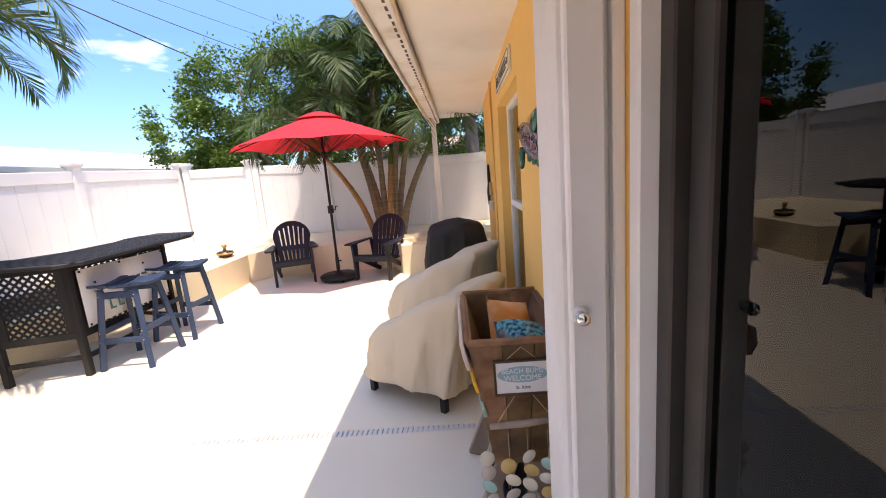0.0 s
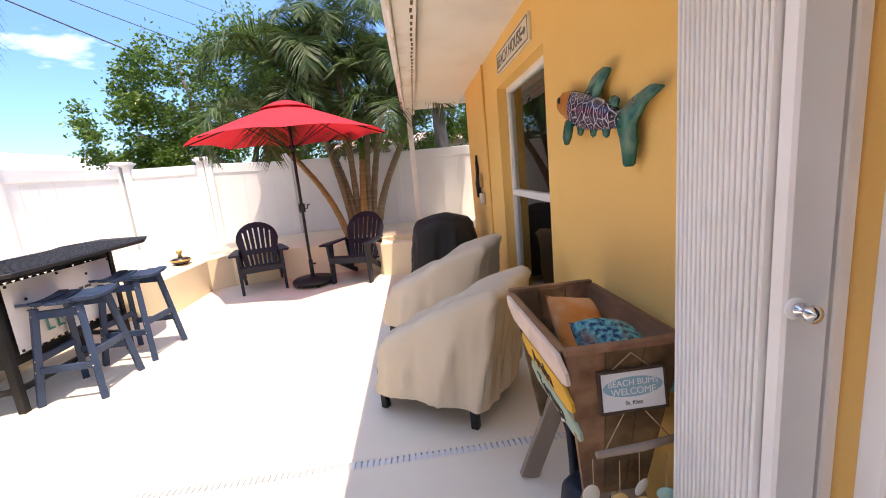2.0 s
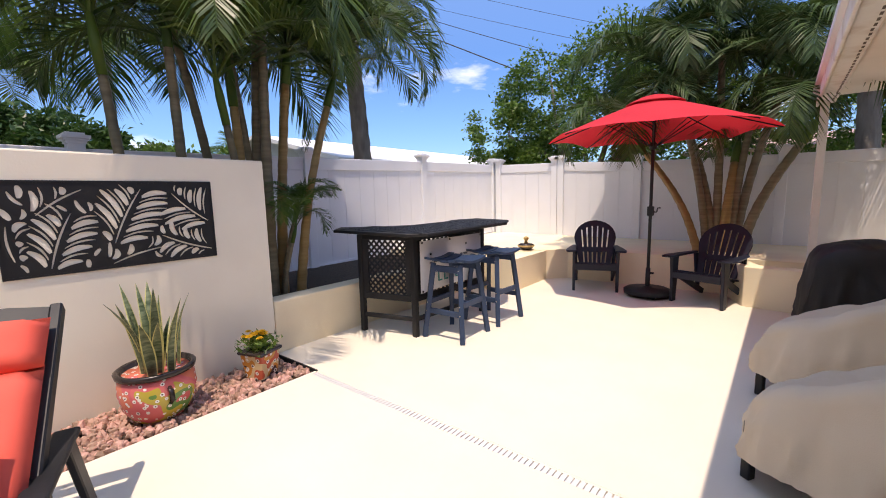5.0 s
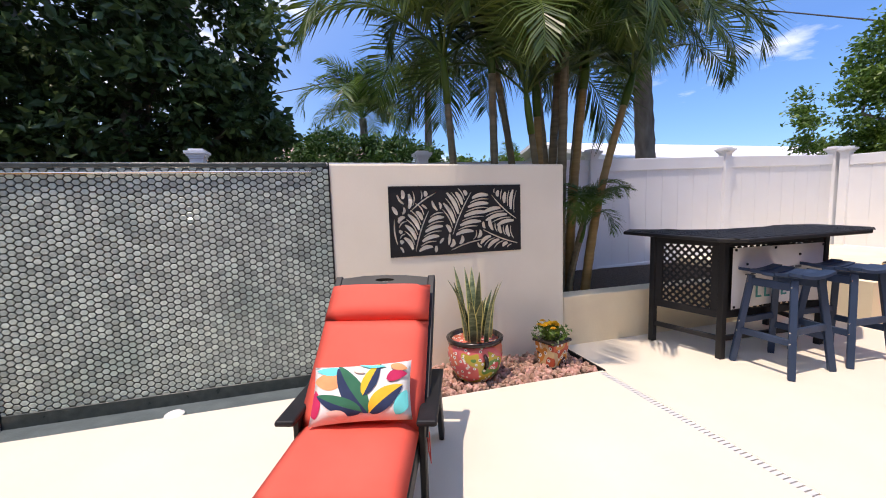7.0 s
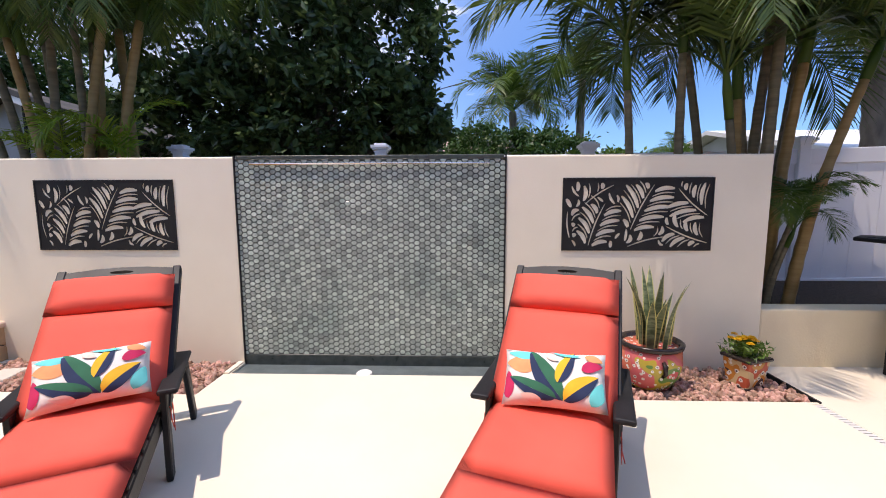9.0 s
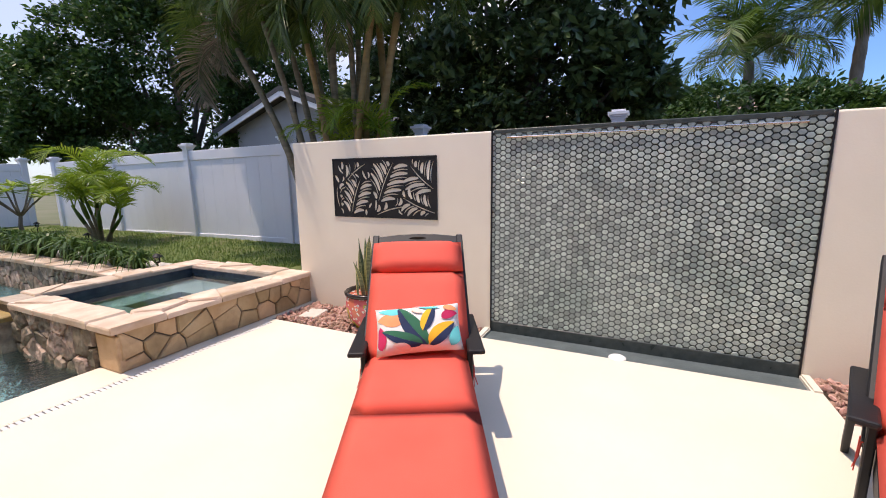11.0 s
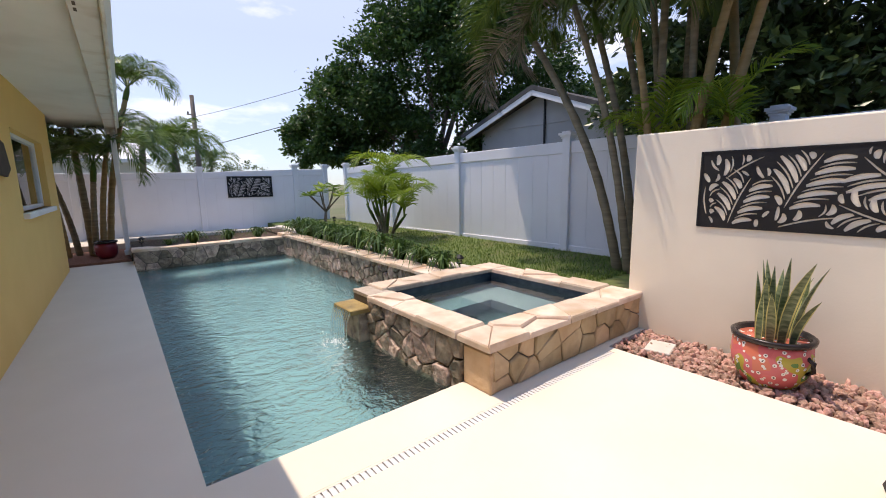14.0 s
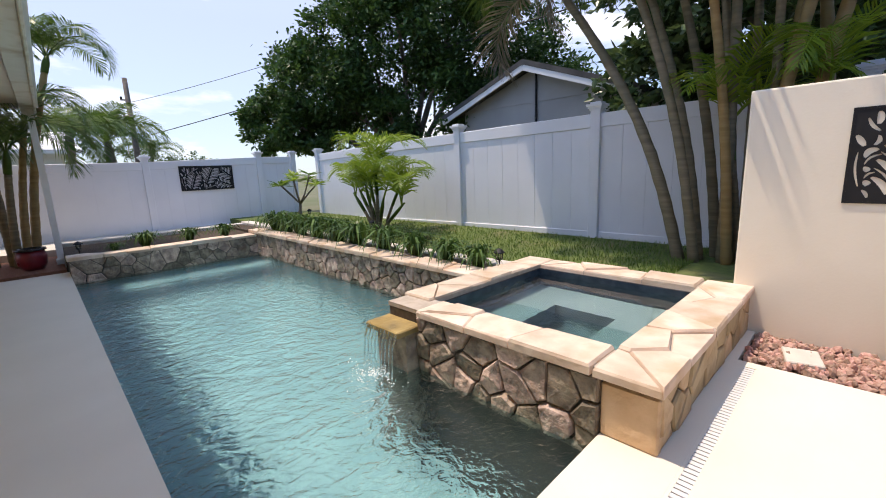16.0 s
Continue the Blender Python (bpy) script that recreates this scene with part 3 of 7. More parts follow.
vent = part("vent_slot", boxes((-0.705, -0.690, 0.0, 0.055, 2.297, 2.302)), M_MORTAR, w, "dark soffit vent slot")
for k in range(1, 120):
    o = new("vent_slot", vent.data)
    o.parent = w
    o.location = (rnd(-0.003, 0.003), 7.2 - 0.105 * k, 0)
vent.location = (0, 7.2, 0)
w = raw("roof", [(-0.87, -12.35, 2.5), (-0.87, 7.5, 2.5), (3.1, 7.5, 3.3), (3.1, -12.35, 3.3), (7.0, 7.5, 2.5), (7.0, -12.35, 2.5),
                 (-0.87, -12.35, 2.42), (-0.87, 7.5, 2.42), (7.0, 7.5, 2.42), (7.0, -12.35, 2.42)],
        [(0, 3, 2, 1), (3, 5, 4, 2), (6, 7, 8, 9), (0, 1, 7, 6), (4, 5, 9, 8), (1, 2, 4, 8, 7), (5, 3, 0, 6, 9)], M_ROOFW)
w.matrix_basis = HM
setting(w, "low white gable roof of the house", "roof")
for name, y in (("post_north", 7.3), ("post_south", -11.65)):
    bm = soften(boxes((-0.80, -0.72, y - 0.04, y + 0.04, -0.02, 2.30), (-0.82, -0.70, y - 0.06, y + 0.06, -0.02, 0.12)), 0.005)
    w = obj(name, bm, M_WHITE)
    w.matrix_basis = HM
    setting(w, "slim white painted eave post", "post")

# ---- rendered wall with the water wall ----
wall = obj("wall_cream", soften(boxes((WALL_X - 0.2, WALL_X, WALL_Y0, FT_Y0, -0.2, WALL_H), (WALL_X - 0.2, WALL_X, FT_Y1, WALL_Y1, -0.2, WALL_H)), 0.012, 2), M_STUCCO)
setting(wall, "cream stucco garden wall", "wall")

# ---- low planter wall ----
PL = [(-3.62, 2.52), (-3.63, 5.5), (-3.3, 6.4), (-2.75, 6.92), (-0.72, 6.98), (-0.5, 6.42), (0.95, 6.2)]


def ribbon(pts, wide, z0, z1):
    """A wall along a line of points, wide to its left."""
    bm = bmesh.new()
    n = len(pts)
    outs = []
    for i, p in enumerate(pts):
        a, b = Vector(pts[max(i - 1, 0)]), Vector(pts[min(i + 1, n - 1)])
        d1 = (Vector(p) - a).normalized() if i else (b - Vector(p)).normalized()
        d2 = (b - Vector(p)).normalized() if i < n - 1 else d1
        nn = (Vector((-d1.y, d1.x)) + Vector((-d2.y, d2.x))).normalized()
        k = wide / max(0.4, nn.dot(Vector((-d1.y, d1.x))))
        outs.append((p[0] + nn.x * k, p[1] + nn.y * k))
    rings = [[bm.verts.new((*q, z)) for q, z in ((pts[i], z0), (pts[i], z1), (outs[i], z1), (outs[i], z0))] for i in range(n)]
    for i in range(n - 1):
        for k in range(4):
            bm.faces.new((rings[i][k], rings[i][(k + 1) % 4], rings[i + 1][(k + 1) % 4], rings[i + 1][k]))
    bm.faces.new(rings[0][::-1])
    bm.faces.new(rings[-1])
    bmesh.ops.recalc_face_normals(bm, faces=bm.faces[:])
    return bm


setting(obj("planter_wall", soften(ribbon(PL, 0.2, -0.1, 0.46), 0.012, 2), M_PLANTER), "low cream stucco planter wall", "wall")
setting(obj("planter_soil", boxes((-5.42, -3.8, 2.6, 5.6, -0.05, 0.36)), M_SOIL), "dark mulch in the raised planter", "ground")
setting(obj("planter_cap", boxes((-5.32, -3.0, 5.6, 8.96, -0.05, 0.445), (-3.0, 8.0, 7.12, 8.96, -0.05, 0.445)), M_PLANTER), "cream rendered planter top", "planter")

# ---- fences ----


def fence_run(name, label, pts, caps):
    """White vinyl privacy fence: posts at pts, with tops at caps."""
    t = thing(name, label, "fence")
    n = len(pts)
    cap_me = None
    for i, (x, y) in enumerate(pts):
        h = caps[i]
        bm = soften(boxes((x - 0.065, x + 0.065, y - 0.065, y + 0.065, -0.1, h - 0.09)), 0.006)
        p = part("post", bm, M_VINYL, t)
        bm = bmesh.new()
        for r, z0, z1 in ((0.075, h - 0.10, h - 0.075), (0.09, h - 0.075, h - 0.055), (0.105, h - 0.055, h - 0.025), (0.07, h - 0.025, h)):
            box(bm, x - r, x + r, y - r, y + r, z0, z1)
        part("post_cap", bm, M_VINYL, p)
    for i in range(n - 1):
        a, b = Vector(pts[i]), Vector(pts[i + 1])
        d = (b - a).normalized()
        ln = (b - a).length
        h0, h1 = caps[i] - 0.12, caps[i + 1] - 0.12
        hm = (h0 + h1) / 2
        m = Matrix(((d.x, -d.y, 0, a.x), (d.y, d.x, 0, a.y), (0, 0, 1, 0), (0, 0, 0, 1)))
        sl = (h1 - h0) / ln
        m = m @ Matrix(((1, 0, 0, 0), (0, 1, 0, 0), (sl, 0, 1, h0), (0, 0, 0, 1)))
        bm = bmesh.new()
        box(bm, 0.05, ln - 0.05, -0.03, 0.03, -0.19, -0.02, m)
        part("top_rail", soften(bm, 0.006), M_VINYL, t)
        bm = bmesh.new()
        box(bm, 0.05, ln - 0.05, -0.03, 0.03, -1.66, -1.53, m)
        part("bottom_rail", soften(bm, 0.006), M_VINYL, t)
        k = max(4, round((ln - 0.1) / 0.28))
        wd = (ln - 0.1) / k
        for j in range(k):
            bm = bmesh.new()
            box(bm, 0.05 + j * wd + 0.002, 0.05 + (j + 1) * wd - 0.002, -0.014, 0.014, -1.55, -0.17, m)
            part("board", bm, M_VINYL, t)
        bm = bmesh.new()
        box(bm, 0.05, ln - 0.05, -0.008, 0.008, -1.55, -0.17, m)
        part("backing", bm, M_VINYL, t)
        bm = bmesh.new()
        box(bm, 0.05, ln - 0.05, -0.02, 0.02, -2.1, -1.66, m)
        part("kickboard", bm, M_VINYL, t)
    return tagged(t, "", "", "", "structure")


fence_run("fence_west", "white vinyl privacy fence with capped posts", [(-5.38, 1.68 + 2.43 * k) for k in range(-6, 3)] + [(-5.38, 9.0)],
          [1.87, 1.92, 1.96, 1.985, 1.985, 1.985, 1.985, 2.03, 2.09, 2.13])
fence_run("fence_north", "white vinyl privacy fence with capped posts", [(-3.73, 9.0), (-2.26, 9.0), (-0.2, 9.0), (2.2, 9.0), (4.6, 9.0), (7.0, 9.0)], [2.08, 2.0, 1.98, 1.98, 1.98, 1.98])
fence_run("fence_north_corner", "short white vinyl fence bay at the corner", [(-5.20, 9.0), (-3.87, 9.0)], [2.11, 2.08])
fence_run("fence_south", "white vinyl privacy fence with capped posts", [(-5.2, -14.0), (-4.3, -14.0), (-1.91, -14.0), (0.5, -14.0), (2.9, -14.0), (5.3, -14.0), (7.6, -14.0)], [1.87, 1.86, 1.77, 1.74, 1.72, 1.72, 1.72])

# ---- pool and spa shells ----
bm = boxes((POOL[0] - 0.2, POOL[1] + 0.2, POOL[2] - 0.2, POOL[3] + 0.2, -1.35, -1.15),
           (POOL[0] - 0.2, POOL[0], POOL[2] - 0.2, SPA[2], -1.15, -0.24), (POOL[1], POOL[1] + 0.2, POOL[2] - 0.2, POOL[3] + 0.2, -1.15, -0.24),
           (POOL[0], POOL[1], POOL[2] - 0.2, POOL[2], -1.15, -0.24), (SPA[1], POOL[1], POOL[3], POOL[3] + 0.2, -1.15, -0.24),
           (POOL[0], POOL[1], POOL[2], POOL[2] + 0.55, -1.15, -0.50))
setting(obj("pool_shell", bm, M_PLASTER), "blue-grey plastered swimming pool basin", "pool")
wt = raw("pool_water", [(POOL[0], POOL[2], -0.09), (POOL[1], POOL[2], -0.09), (POOL[1], POOL[3], -0.09), (POOL[0], POOL[3], -0.09)], [(0, 1, 2, 3)], M_WATER)
wt.visible_shadow = False
setting(wt, "rippled turquoise pool water", "water")

# ---- stone veneer and coping ----
def cut(poly, px, py, nx, ny):
    """Keeps the part of a polygon where (p - (px, py)) . n <= 0."""
    out = []
    for i in range(len(poly)):
        a, b = poly[i], poly[(i + 1) % len(poly)]
        da, db = (a[0] - px) * nx + (a[1] - py) * ny, (b[0] - px) * nx + (b[1] - py) * ny
        if da <= 0:
            out.append(a)
        if da * db < 0:
            s = da / (da - db)
            out.append((a[0] + (b[0] - a[0]) * s, a[1] + (b[1] - a[1]) * s))
    return out


def rubble(w, h, n, aspect=1.0):
    """Irregular cells that fill w by h."""
    pts = []
    tries = 0
    gap = math.sqrt(w * h / n) * 0.62
    while len(pts) < n and tries < 6000:
        tries += 1
        p = (rnd(0, w), rnd(0, h))
        if all(math.hypot((p[0] - q[0]) / aspect, p[1] - q[1]) > gap for q in pts):
            pts.append(p)
    cells = []
    for i, p in enumerate(pts):
        poly = [(0, 0), (w, 0), (w, h), (0, h)]
        for j, q in enumerate(pts):
            if i != j and math.hypot(p[0] - q[0], p[1] - q[1]) < gap * 5:
                poly = cut(poly, (p[0] + q[0]) / 2, (p[1] + q[1]) / 2, q[0] - p[0], q[1] - p[1])
                if len(poly) < 3:
                    break
        if len(poly) >= 3:
            cells.append(poly)
    return cells


def stones(parent, place, w, h, n, material, joint=0.008, proud=0.02, name="stone", rough=0.006, aspect=1.0):
    """place(u, v, d) gives the point d in front of the face."""
    for poly in rubble(w, h, n, aspect):
        cx, cy = sum(p[0] for p in poly) / len(poly), sum(p[1] for p in poly) / len(poly)
        if len(poly) < 3:
            continue
        rim, top = [], []
        dp = proud * rnd(0.7, 1.25)
        for p in poly:
            d = max(1e-4, math.hypot(p[0] - cx, p[1] - cy))
            k1, k2 = max(0.3, 1 - joint / d), max(0.2, 1 - (joint + 0.011) / d)
            rim.append((cx + (p[0] - cx) * k1, cy + (p[1] - cy) * k1))
            top.append((cx + (p[0] - cx) * k2, cy + (p[1] - cy) * k2))
        m = len(poly)
        vs = [place(u, v, -0.004) for u, v in rim] + [place(u, v, dp * 0.72) for u, v in rim] + [place(u, v, dp + rnd(-rough, rough)) for u, v in top] + [place(cx, cy, dp + rnd(-rough, rough * 1.5))]
        fs = []
        for i in range(m):
            j = (i + 1) % m
            fs += [(i, j, m + j, m + i), (m + i, m + j, 2 * m + j, 2 * m + i), (2 * m + i, 2 * m + j, 3 * m)]
        raw(name, vs, fs, material, parent)


spa = setting(thing("spa", "raised square spa faced with irregular tan ledge stone", "spa"))
sx0, sx1, sy0, sy1 = SPA
IX0, IX1, IY0, IY1 = -3.36, -2.02, -5.17, -3.88
part("core", boxes((sx0, sx1, IY1, sy1, -1.2, 0.285), (sx0, sx1, sy0, IY0, -1.2, 0.285), (sx0, IX0, IY0, IY1, -1.2, 0.285), (IX1, sx1, IY0, IY1, -1.2, 0.285)), M_MORTAR, spa, "dark recessed mortar")
part("tile_band", boxes((IX0, IX0 + 0.012, IY0, IY1, -0.15, 0.28), (IX1 - 0.012, IX1, IY0, IY1, -0.15, 0.28), (IX0 + 0.012, IX1 - 0.012, IY0, IY0 + 0.012, -0.15, 0.28), (IX0 + 0.012, IX1 - 0.012, IY1 - 0.012, IY1, -0.15, 0.28)), M_BLUETILE, spa, "dark blue waterline tile")
part("bench", boxes((IX0 + 0.012, IX0 + 0.40, IY0 + 0.012, IY1 - 0.012, -0.9, -0.12), (IX1 - 0.40, IX1 - 0.012, IY0 + 0.012, IY1 - 0.012, -0.9, -0.12), (IX0 + 0.40, IX1 - 0.40, IY0 + 0.012, IY0 + 0.40, -0.9, -0.12), (IX0 + 0.40, IX1 - 0.40, IY1 - 0.40, IY1 - 0.012, -0.9, -0.12)), M_SPABENCH, spa, "grey plaster bench")
# well floor, its shade painted in by the darker plaster
part("basin_floor", boxes((IX0, IX1, IY0, IY1, -1.0, -0.60)), M_SPAIN, spa, "grey plaster floor, darkened for the shade in the deep well")
wt = raw("spa_water", [(IX0, IY0, 0.235), (IX1, IY0, 0.235), (IX1, IY1, 0.235), (IX0, IY1, 0.235)], [(0, 1, 2, 3)], M_SPAWATER)
wt.visible_shadow = False
setting(wt, "still clear spa water", "water")
vs, fs = lathe([(0.0, 0.0), (0.075, 0.0), (0.08, 0.012), (0.055, 0.022), (0.0, 0.024)], 18)
lt = raw("spa_light", vs, fs, M_WHITE, None, "", True)
lt.matrix_basis = pose(IX1 - 0.42, -4.72, -0.32, 0, -90, 0)
tagged(lt, "round white underwater spa light in its wall", "pool light")
stones(spa, lambda u, v, d: (sx0 + u, sy1 + d, v), sx1 - sx0, 0.285, 22, M_STONEW, 0.007, 0.022, aspect=1.3)
stones(spa, lambda u, v, d: (sx1 + d, sy0 + 0.32 + u, -0.16 + v), 1.25, 0.445, 24, M_STONE, 0.009, 0.034, rough=0.012, aspect=1.3)
part("corner_slab", soften(boxes((sx1 - 0.03, sx1 + 0.018, -3.85, sy1 + 0.02, 0.0, 0.26)), 0.008), M_STONEW, spa, "plain rendered corner")
for x0, y0, w, h, n in ((-3.62, -3.88, 1.87, 0.30, 9), (-2.02, -5.08, 0.27, 1.19, 5), (-3.62, -5.45, 1.66, 0.28, 7), (-3.62, -5.16, 0.26, 1.27, 5)):
    stones(spa, lambda u, v, d, a=x0, b=y0: (a + u, b + v, 0.288 + d), w, h, n, M_COPING, 0.004, 0.042, "coping_stone", 0.003)
part("coping_bed", boxes((sx0 + 0.01, sx1 + 0.01, IY1 - 0.005, sy1, 0.286, 0.316), (sx0 + 0.01, sx1 + 0.01, sy0, IY0, 0.286, 0.316), (sx0 + 0.01, IX0 - 0.005, IY0, IY1 - 0.005, 0.286, 0.316), (IX1 + 0.005, sx1 + 0.01, IY0, IY1 - 0.005, 0.286, 0.316)), M_GROUTL, spa, "pale sanded grout")
# spillway
part("spout", soften(boxes((-1.98, -1.60, -5.44, -5.09, 0.17, 0.215)), 0.008), M_OCHRE, spa, "ochre stone spillway slab")
part("spout_base", boxes((-1.96, -1.68, -5.42, -5.11, -1.15, 0.17)), M_STONE, spa, "wet grey stone spillway base")
M_FALL = clear_mat("falling_water", (0.80, 0.86, 0.88), 1.33, 0.1, 0.6, 30.0, 0.02, (1, 1, 0.2))
vs, fs = [], []
for i in range(9):
    y = -5.42 + i * 0.038
    b = len(vs)
    x = -1.60
    vs += [(x, y, 0.205), (x, y + 0.025, 0.205), (x + 0.035, y + 0.022, 0.12), (x + 0.035, y + 0.003, 0.12), (x + 0.055, y + 0.02, -0.09), (x + 0.055, y + 0.006, -0.09)]
    fs += [(b, b + 1, b + 2, b + 3), (b + 3, b + 2, b + 4, b + 5)]
fw = raw("falling_water", vs, fs, M_FALL, spa, "thin falling strands of water", True)
vs, fs = [], []
for i in range(160):
    a, r = rnd(0, 6.28), abs(random.gauss(0, 0.10))
    c = Vector((-1.52 + r * math.cos(a), -5.28 + 1.3 * r * math.sin(a), -0.088))
    s = rnd(0.003, 0.008)
    b = len(vs)
    vs += [c + Vector((s, 0, 0)), c + Vector((0, s, 0)), c + Vector((-s, 0, 0)), c + Vector((0, -s, 0)), c + Vector((0, 0, s))]
    fs += [(b, b + 1, b + 4), (b + 1, b + 2, b + 4), (b + 2, b + 3, b + 4), (b + 3, b, b + 4)]
tagged(raw("foam", vs, fs, M_WHITE), "white splash foam under the spillway", "foam", "", "stuff")

pw = setting(thing("pool_wall_west", "raised pool wall of irregular grey and pink ledge stone", "wall"))
part("core", boxes((-2.98, POOL[0], POOL[2] - 0.25, sy0, -0.3, 0.268)), M_MORTAR, pw, "dark recessed mortar")
stones(pw, lambda u, v, d: (POOL[0] + d, POOL[2] + u, -0.16 + v), sy0 - POOL[2], 0.43, 105, M_STONE, 0.008, 0.028, aspect=1.1)
stones(pw, lambda u, v, d: (-3.0 + u, POOL[2] - 0.28 + v, 0.27 + d), 0.28, sy0 - POOL[2] + 0.25, 15, M_COPING, 0.004, 0.042, "coping_stone", 0.003)
pf = setting(thing("pool_wall_south", "raised pool end wall of dark ledge stone", "wall"))
part("core", boxes((POOL[0], POOL[1], POOL[2] - 0.25, POOL[2], -0.3, 0.22)), M_MORTAR, pf, "dark recessed mortar")
stones(pf, lambda u, v, d: (POOL[1] - u, POOL[2] + d, -0.16 + v), POOL[1] - POOL[0], 0.38, 36, M_STONE, 0.008, 0.026, aspect=1.2)
stones(pf, lambda u, v, d: (POOL[0] + 0.02 + u, POOL[2] - 0.27 + v, 0.22 + d), POOL[1] - POOL[0], 0.3, 9, M_COPING, 0.004, 0.04, "coping_stone", 0.003)
for x, y in ((-1.25, -9.86), (-1.95, -9.86)):
    o = raw("pool_light", *lathe([(0.0, 0.0), (0.10, 0.0), (0.10, 0.015), (0.06, 0.03), (0, 0.032)], 18), M_WHITE, None, "", True)
    o.matrix_basis = pose(x, y, -0.72, -90, 0, 0)
    tagged(o, "round white pool light under water", "pool light", "pool lights")

# ---- slot drains ----
M_GRATE = surf("white_drain_grate", (0.62, 0.61, 0.60), (0.70, 0.69, 0.68), 10.0, 0.5, bump=0.05)
for name, x0, x1, y0 in (("slot_drain", -3.0, 0.72, 2.425), ("slot_drain", -2.95, 0.62, -3.515)):
    t = tagged(thing(name, "white slotted deck drain grate", "drain", Matrix.Translation((x0, y0, 0)), "deck drains"), kind="structure")
    L = x1 - x0
    part("channel", boxes((0, L, 0, 0.08, -0.12, -0.014)), M_SLOT, t, "dark drain channel")
    part("edge", boxes((0, L, 0.0, 0.014, -0.09, -0.001)), M_DECK, t)
    part("edge", boxes((0, L, 0.066, 0.08, -0.09, -0.001)), M_DECK, t)
    me = None
    k = int(L / 0.03)
    for i in range(k):
        if me is None:
            bm = bmesh.new()
            box(bm, 0, 0.0225, 0.014, 0.066, -0.013, -0.002)
            o = part("slat", bm, M_GRATE, t)
            me = o.data
        else:
            o = new("slat", me)
            o.parent = t
        o.location = (0.004 + i * 0.03, 0, 0)

# ---- water wall ----
fw = setting(thing("water_wall", "tall grey-green hexagon tiled water wall", "fountain", Matrix.Translation((-3.617, FT_Y0, 0))))
FW, FH = FT_Y1 - FT_Y0, 1.64
part("backing", boxes((-0.15, 0.0, 0, FW, -0.1, FH)), M_TILEDARK, fw, "dark wet grout backing")
part("basin", boxes((0.0, 0.237, 0, FW, -0.2, -0.02)), M_BASIN, fw, "dark wet basin floor")
part("lip", soften(boxes((0.0, 0.012, 0, FW, -0.06, 0.07)), 0.003), M_TILEDARK, fw)
part("edge_strip", boxes((0.0, 0.02, -0.006, 0.004, -0.1, FH + 0.02)), M_BLACK, fw, "black metal edge strip")
part("edge_strip", boxes((0.0, 0.02, FW - 0.004, FW + 0.006, -0.1, FH + 0.02)), M_BLACK, fw, "black metal edge strip")
part("top_trough", soften(boxes((-0.15, 0.012, 0.01, FW - 0.01, FH - 0.012, FH + 0.02)), 0.004), M_TILEDARK, fw)
part("spill_bar", soften(boxes((0.012, 0.026, 0.12, FW - 0.12, 1.588, 1.600)), 0.003), M_CHROME, fw, "thin metal spill bar")
part("basin_curb", boxes((0.02, 0.25, -0.05, -0.009, -0.2, 0.012)), M_DECK, fw)
part("basin_curb", boxes((0.02, 0.25, FW + 0.009, FW + 0.05, -0.2, 0.012)), M_DECK, fw)
# white round drain in the basin floor, not a lamp
o = raw("basin_light", *lathe([(0, 0), (0.06, 0), (0.06, 0.02), (0.045, 0.03), (0, 0.03)], 16), M_WHITE, fw, "round white basin light")
o.location = (0.20, 1.02, -0.02)
HW, HH = 0.0553, 0.0412


def hex_at(cy, cz, g=0.0042):
    a, b = HW / 2 - g, HH / 2 - g
    ring = [(a, 0), (a * 0.46, b), (-a * 0.46, b), (-a, 0), (-a * 0.46, -b), (a * 0.46, -b)]
    vs = [(0.0005, cy + y, cz + z) for y, z in ring] + [(0.005, cy + y, cz + z) for y, z in ring] + [(0.007, cy + y * 0.86, cz + z * 0.86) for y, z in ring]
    fs = []
    for i in range(6):
        j = (i + 1) % 6
        fs += [(i, j, 6 + j, 6 + i), (6 + i, 6 + j, 12 + j, 12 + i)]
    return vs, fs + [(12, 13, 14, 15, 16, 17)]


hex_me = None
jv, jf = [], []
near = 0
for i in range(int(FW / (0.75 * HW)) + 1):
    cy = 0.006 + i * 0.75 * HW
    if cy > FW - 0.004:
        continue
    for j in range(int(FH / HH)):
        cz = 0.075 + j * HH + (HH / 2 if i % 2 else 0)
        if cz > FH - 0.018:
            continue
        if 0.85 < cy < 1.25 and near < 300:
            near += 1
            if hex_me is None:
                o = raw("tile", *hex_at(0, 0), M_TILE, fw)
                hex_me = o.data
            else:
                o = new("tile", hex_me)
                o.parent = fw
            o.location = (rnd(0, 0.0015), cy, cz)
        else:
            v, f = hex_at(cy, cz)
            b = len(jv)
            off = rnd(0, 0.0015)
            jv += [(p[0] + off, p[1], p[2]) for p in v]
            jf += [tuple(b + q for q in k) for k in f]
tagged(raw("tile_field", jv, jf, M_TILE, fw), kind="stuff")

# ---- gravel beds ----
ICO = bmesh.new()
bmesh.ops.create_icosphere(ICO, subdivisions=1, radius=1)
ICO_V, ICO_F = [v.co.copy() for v in ICO.verts], [tuple(v.index for v in f.verts) for f in ICO.faces]
ICO.free()


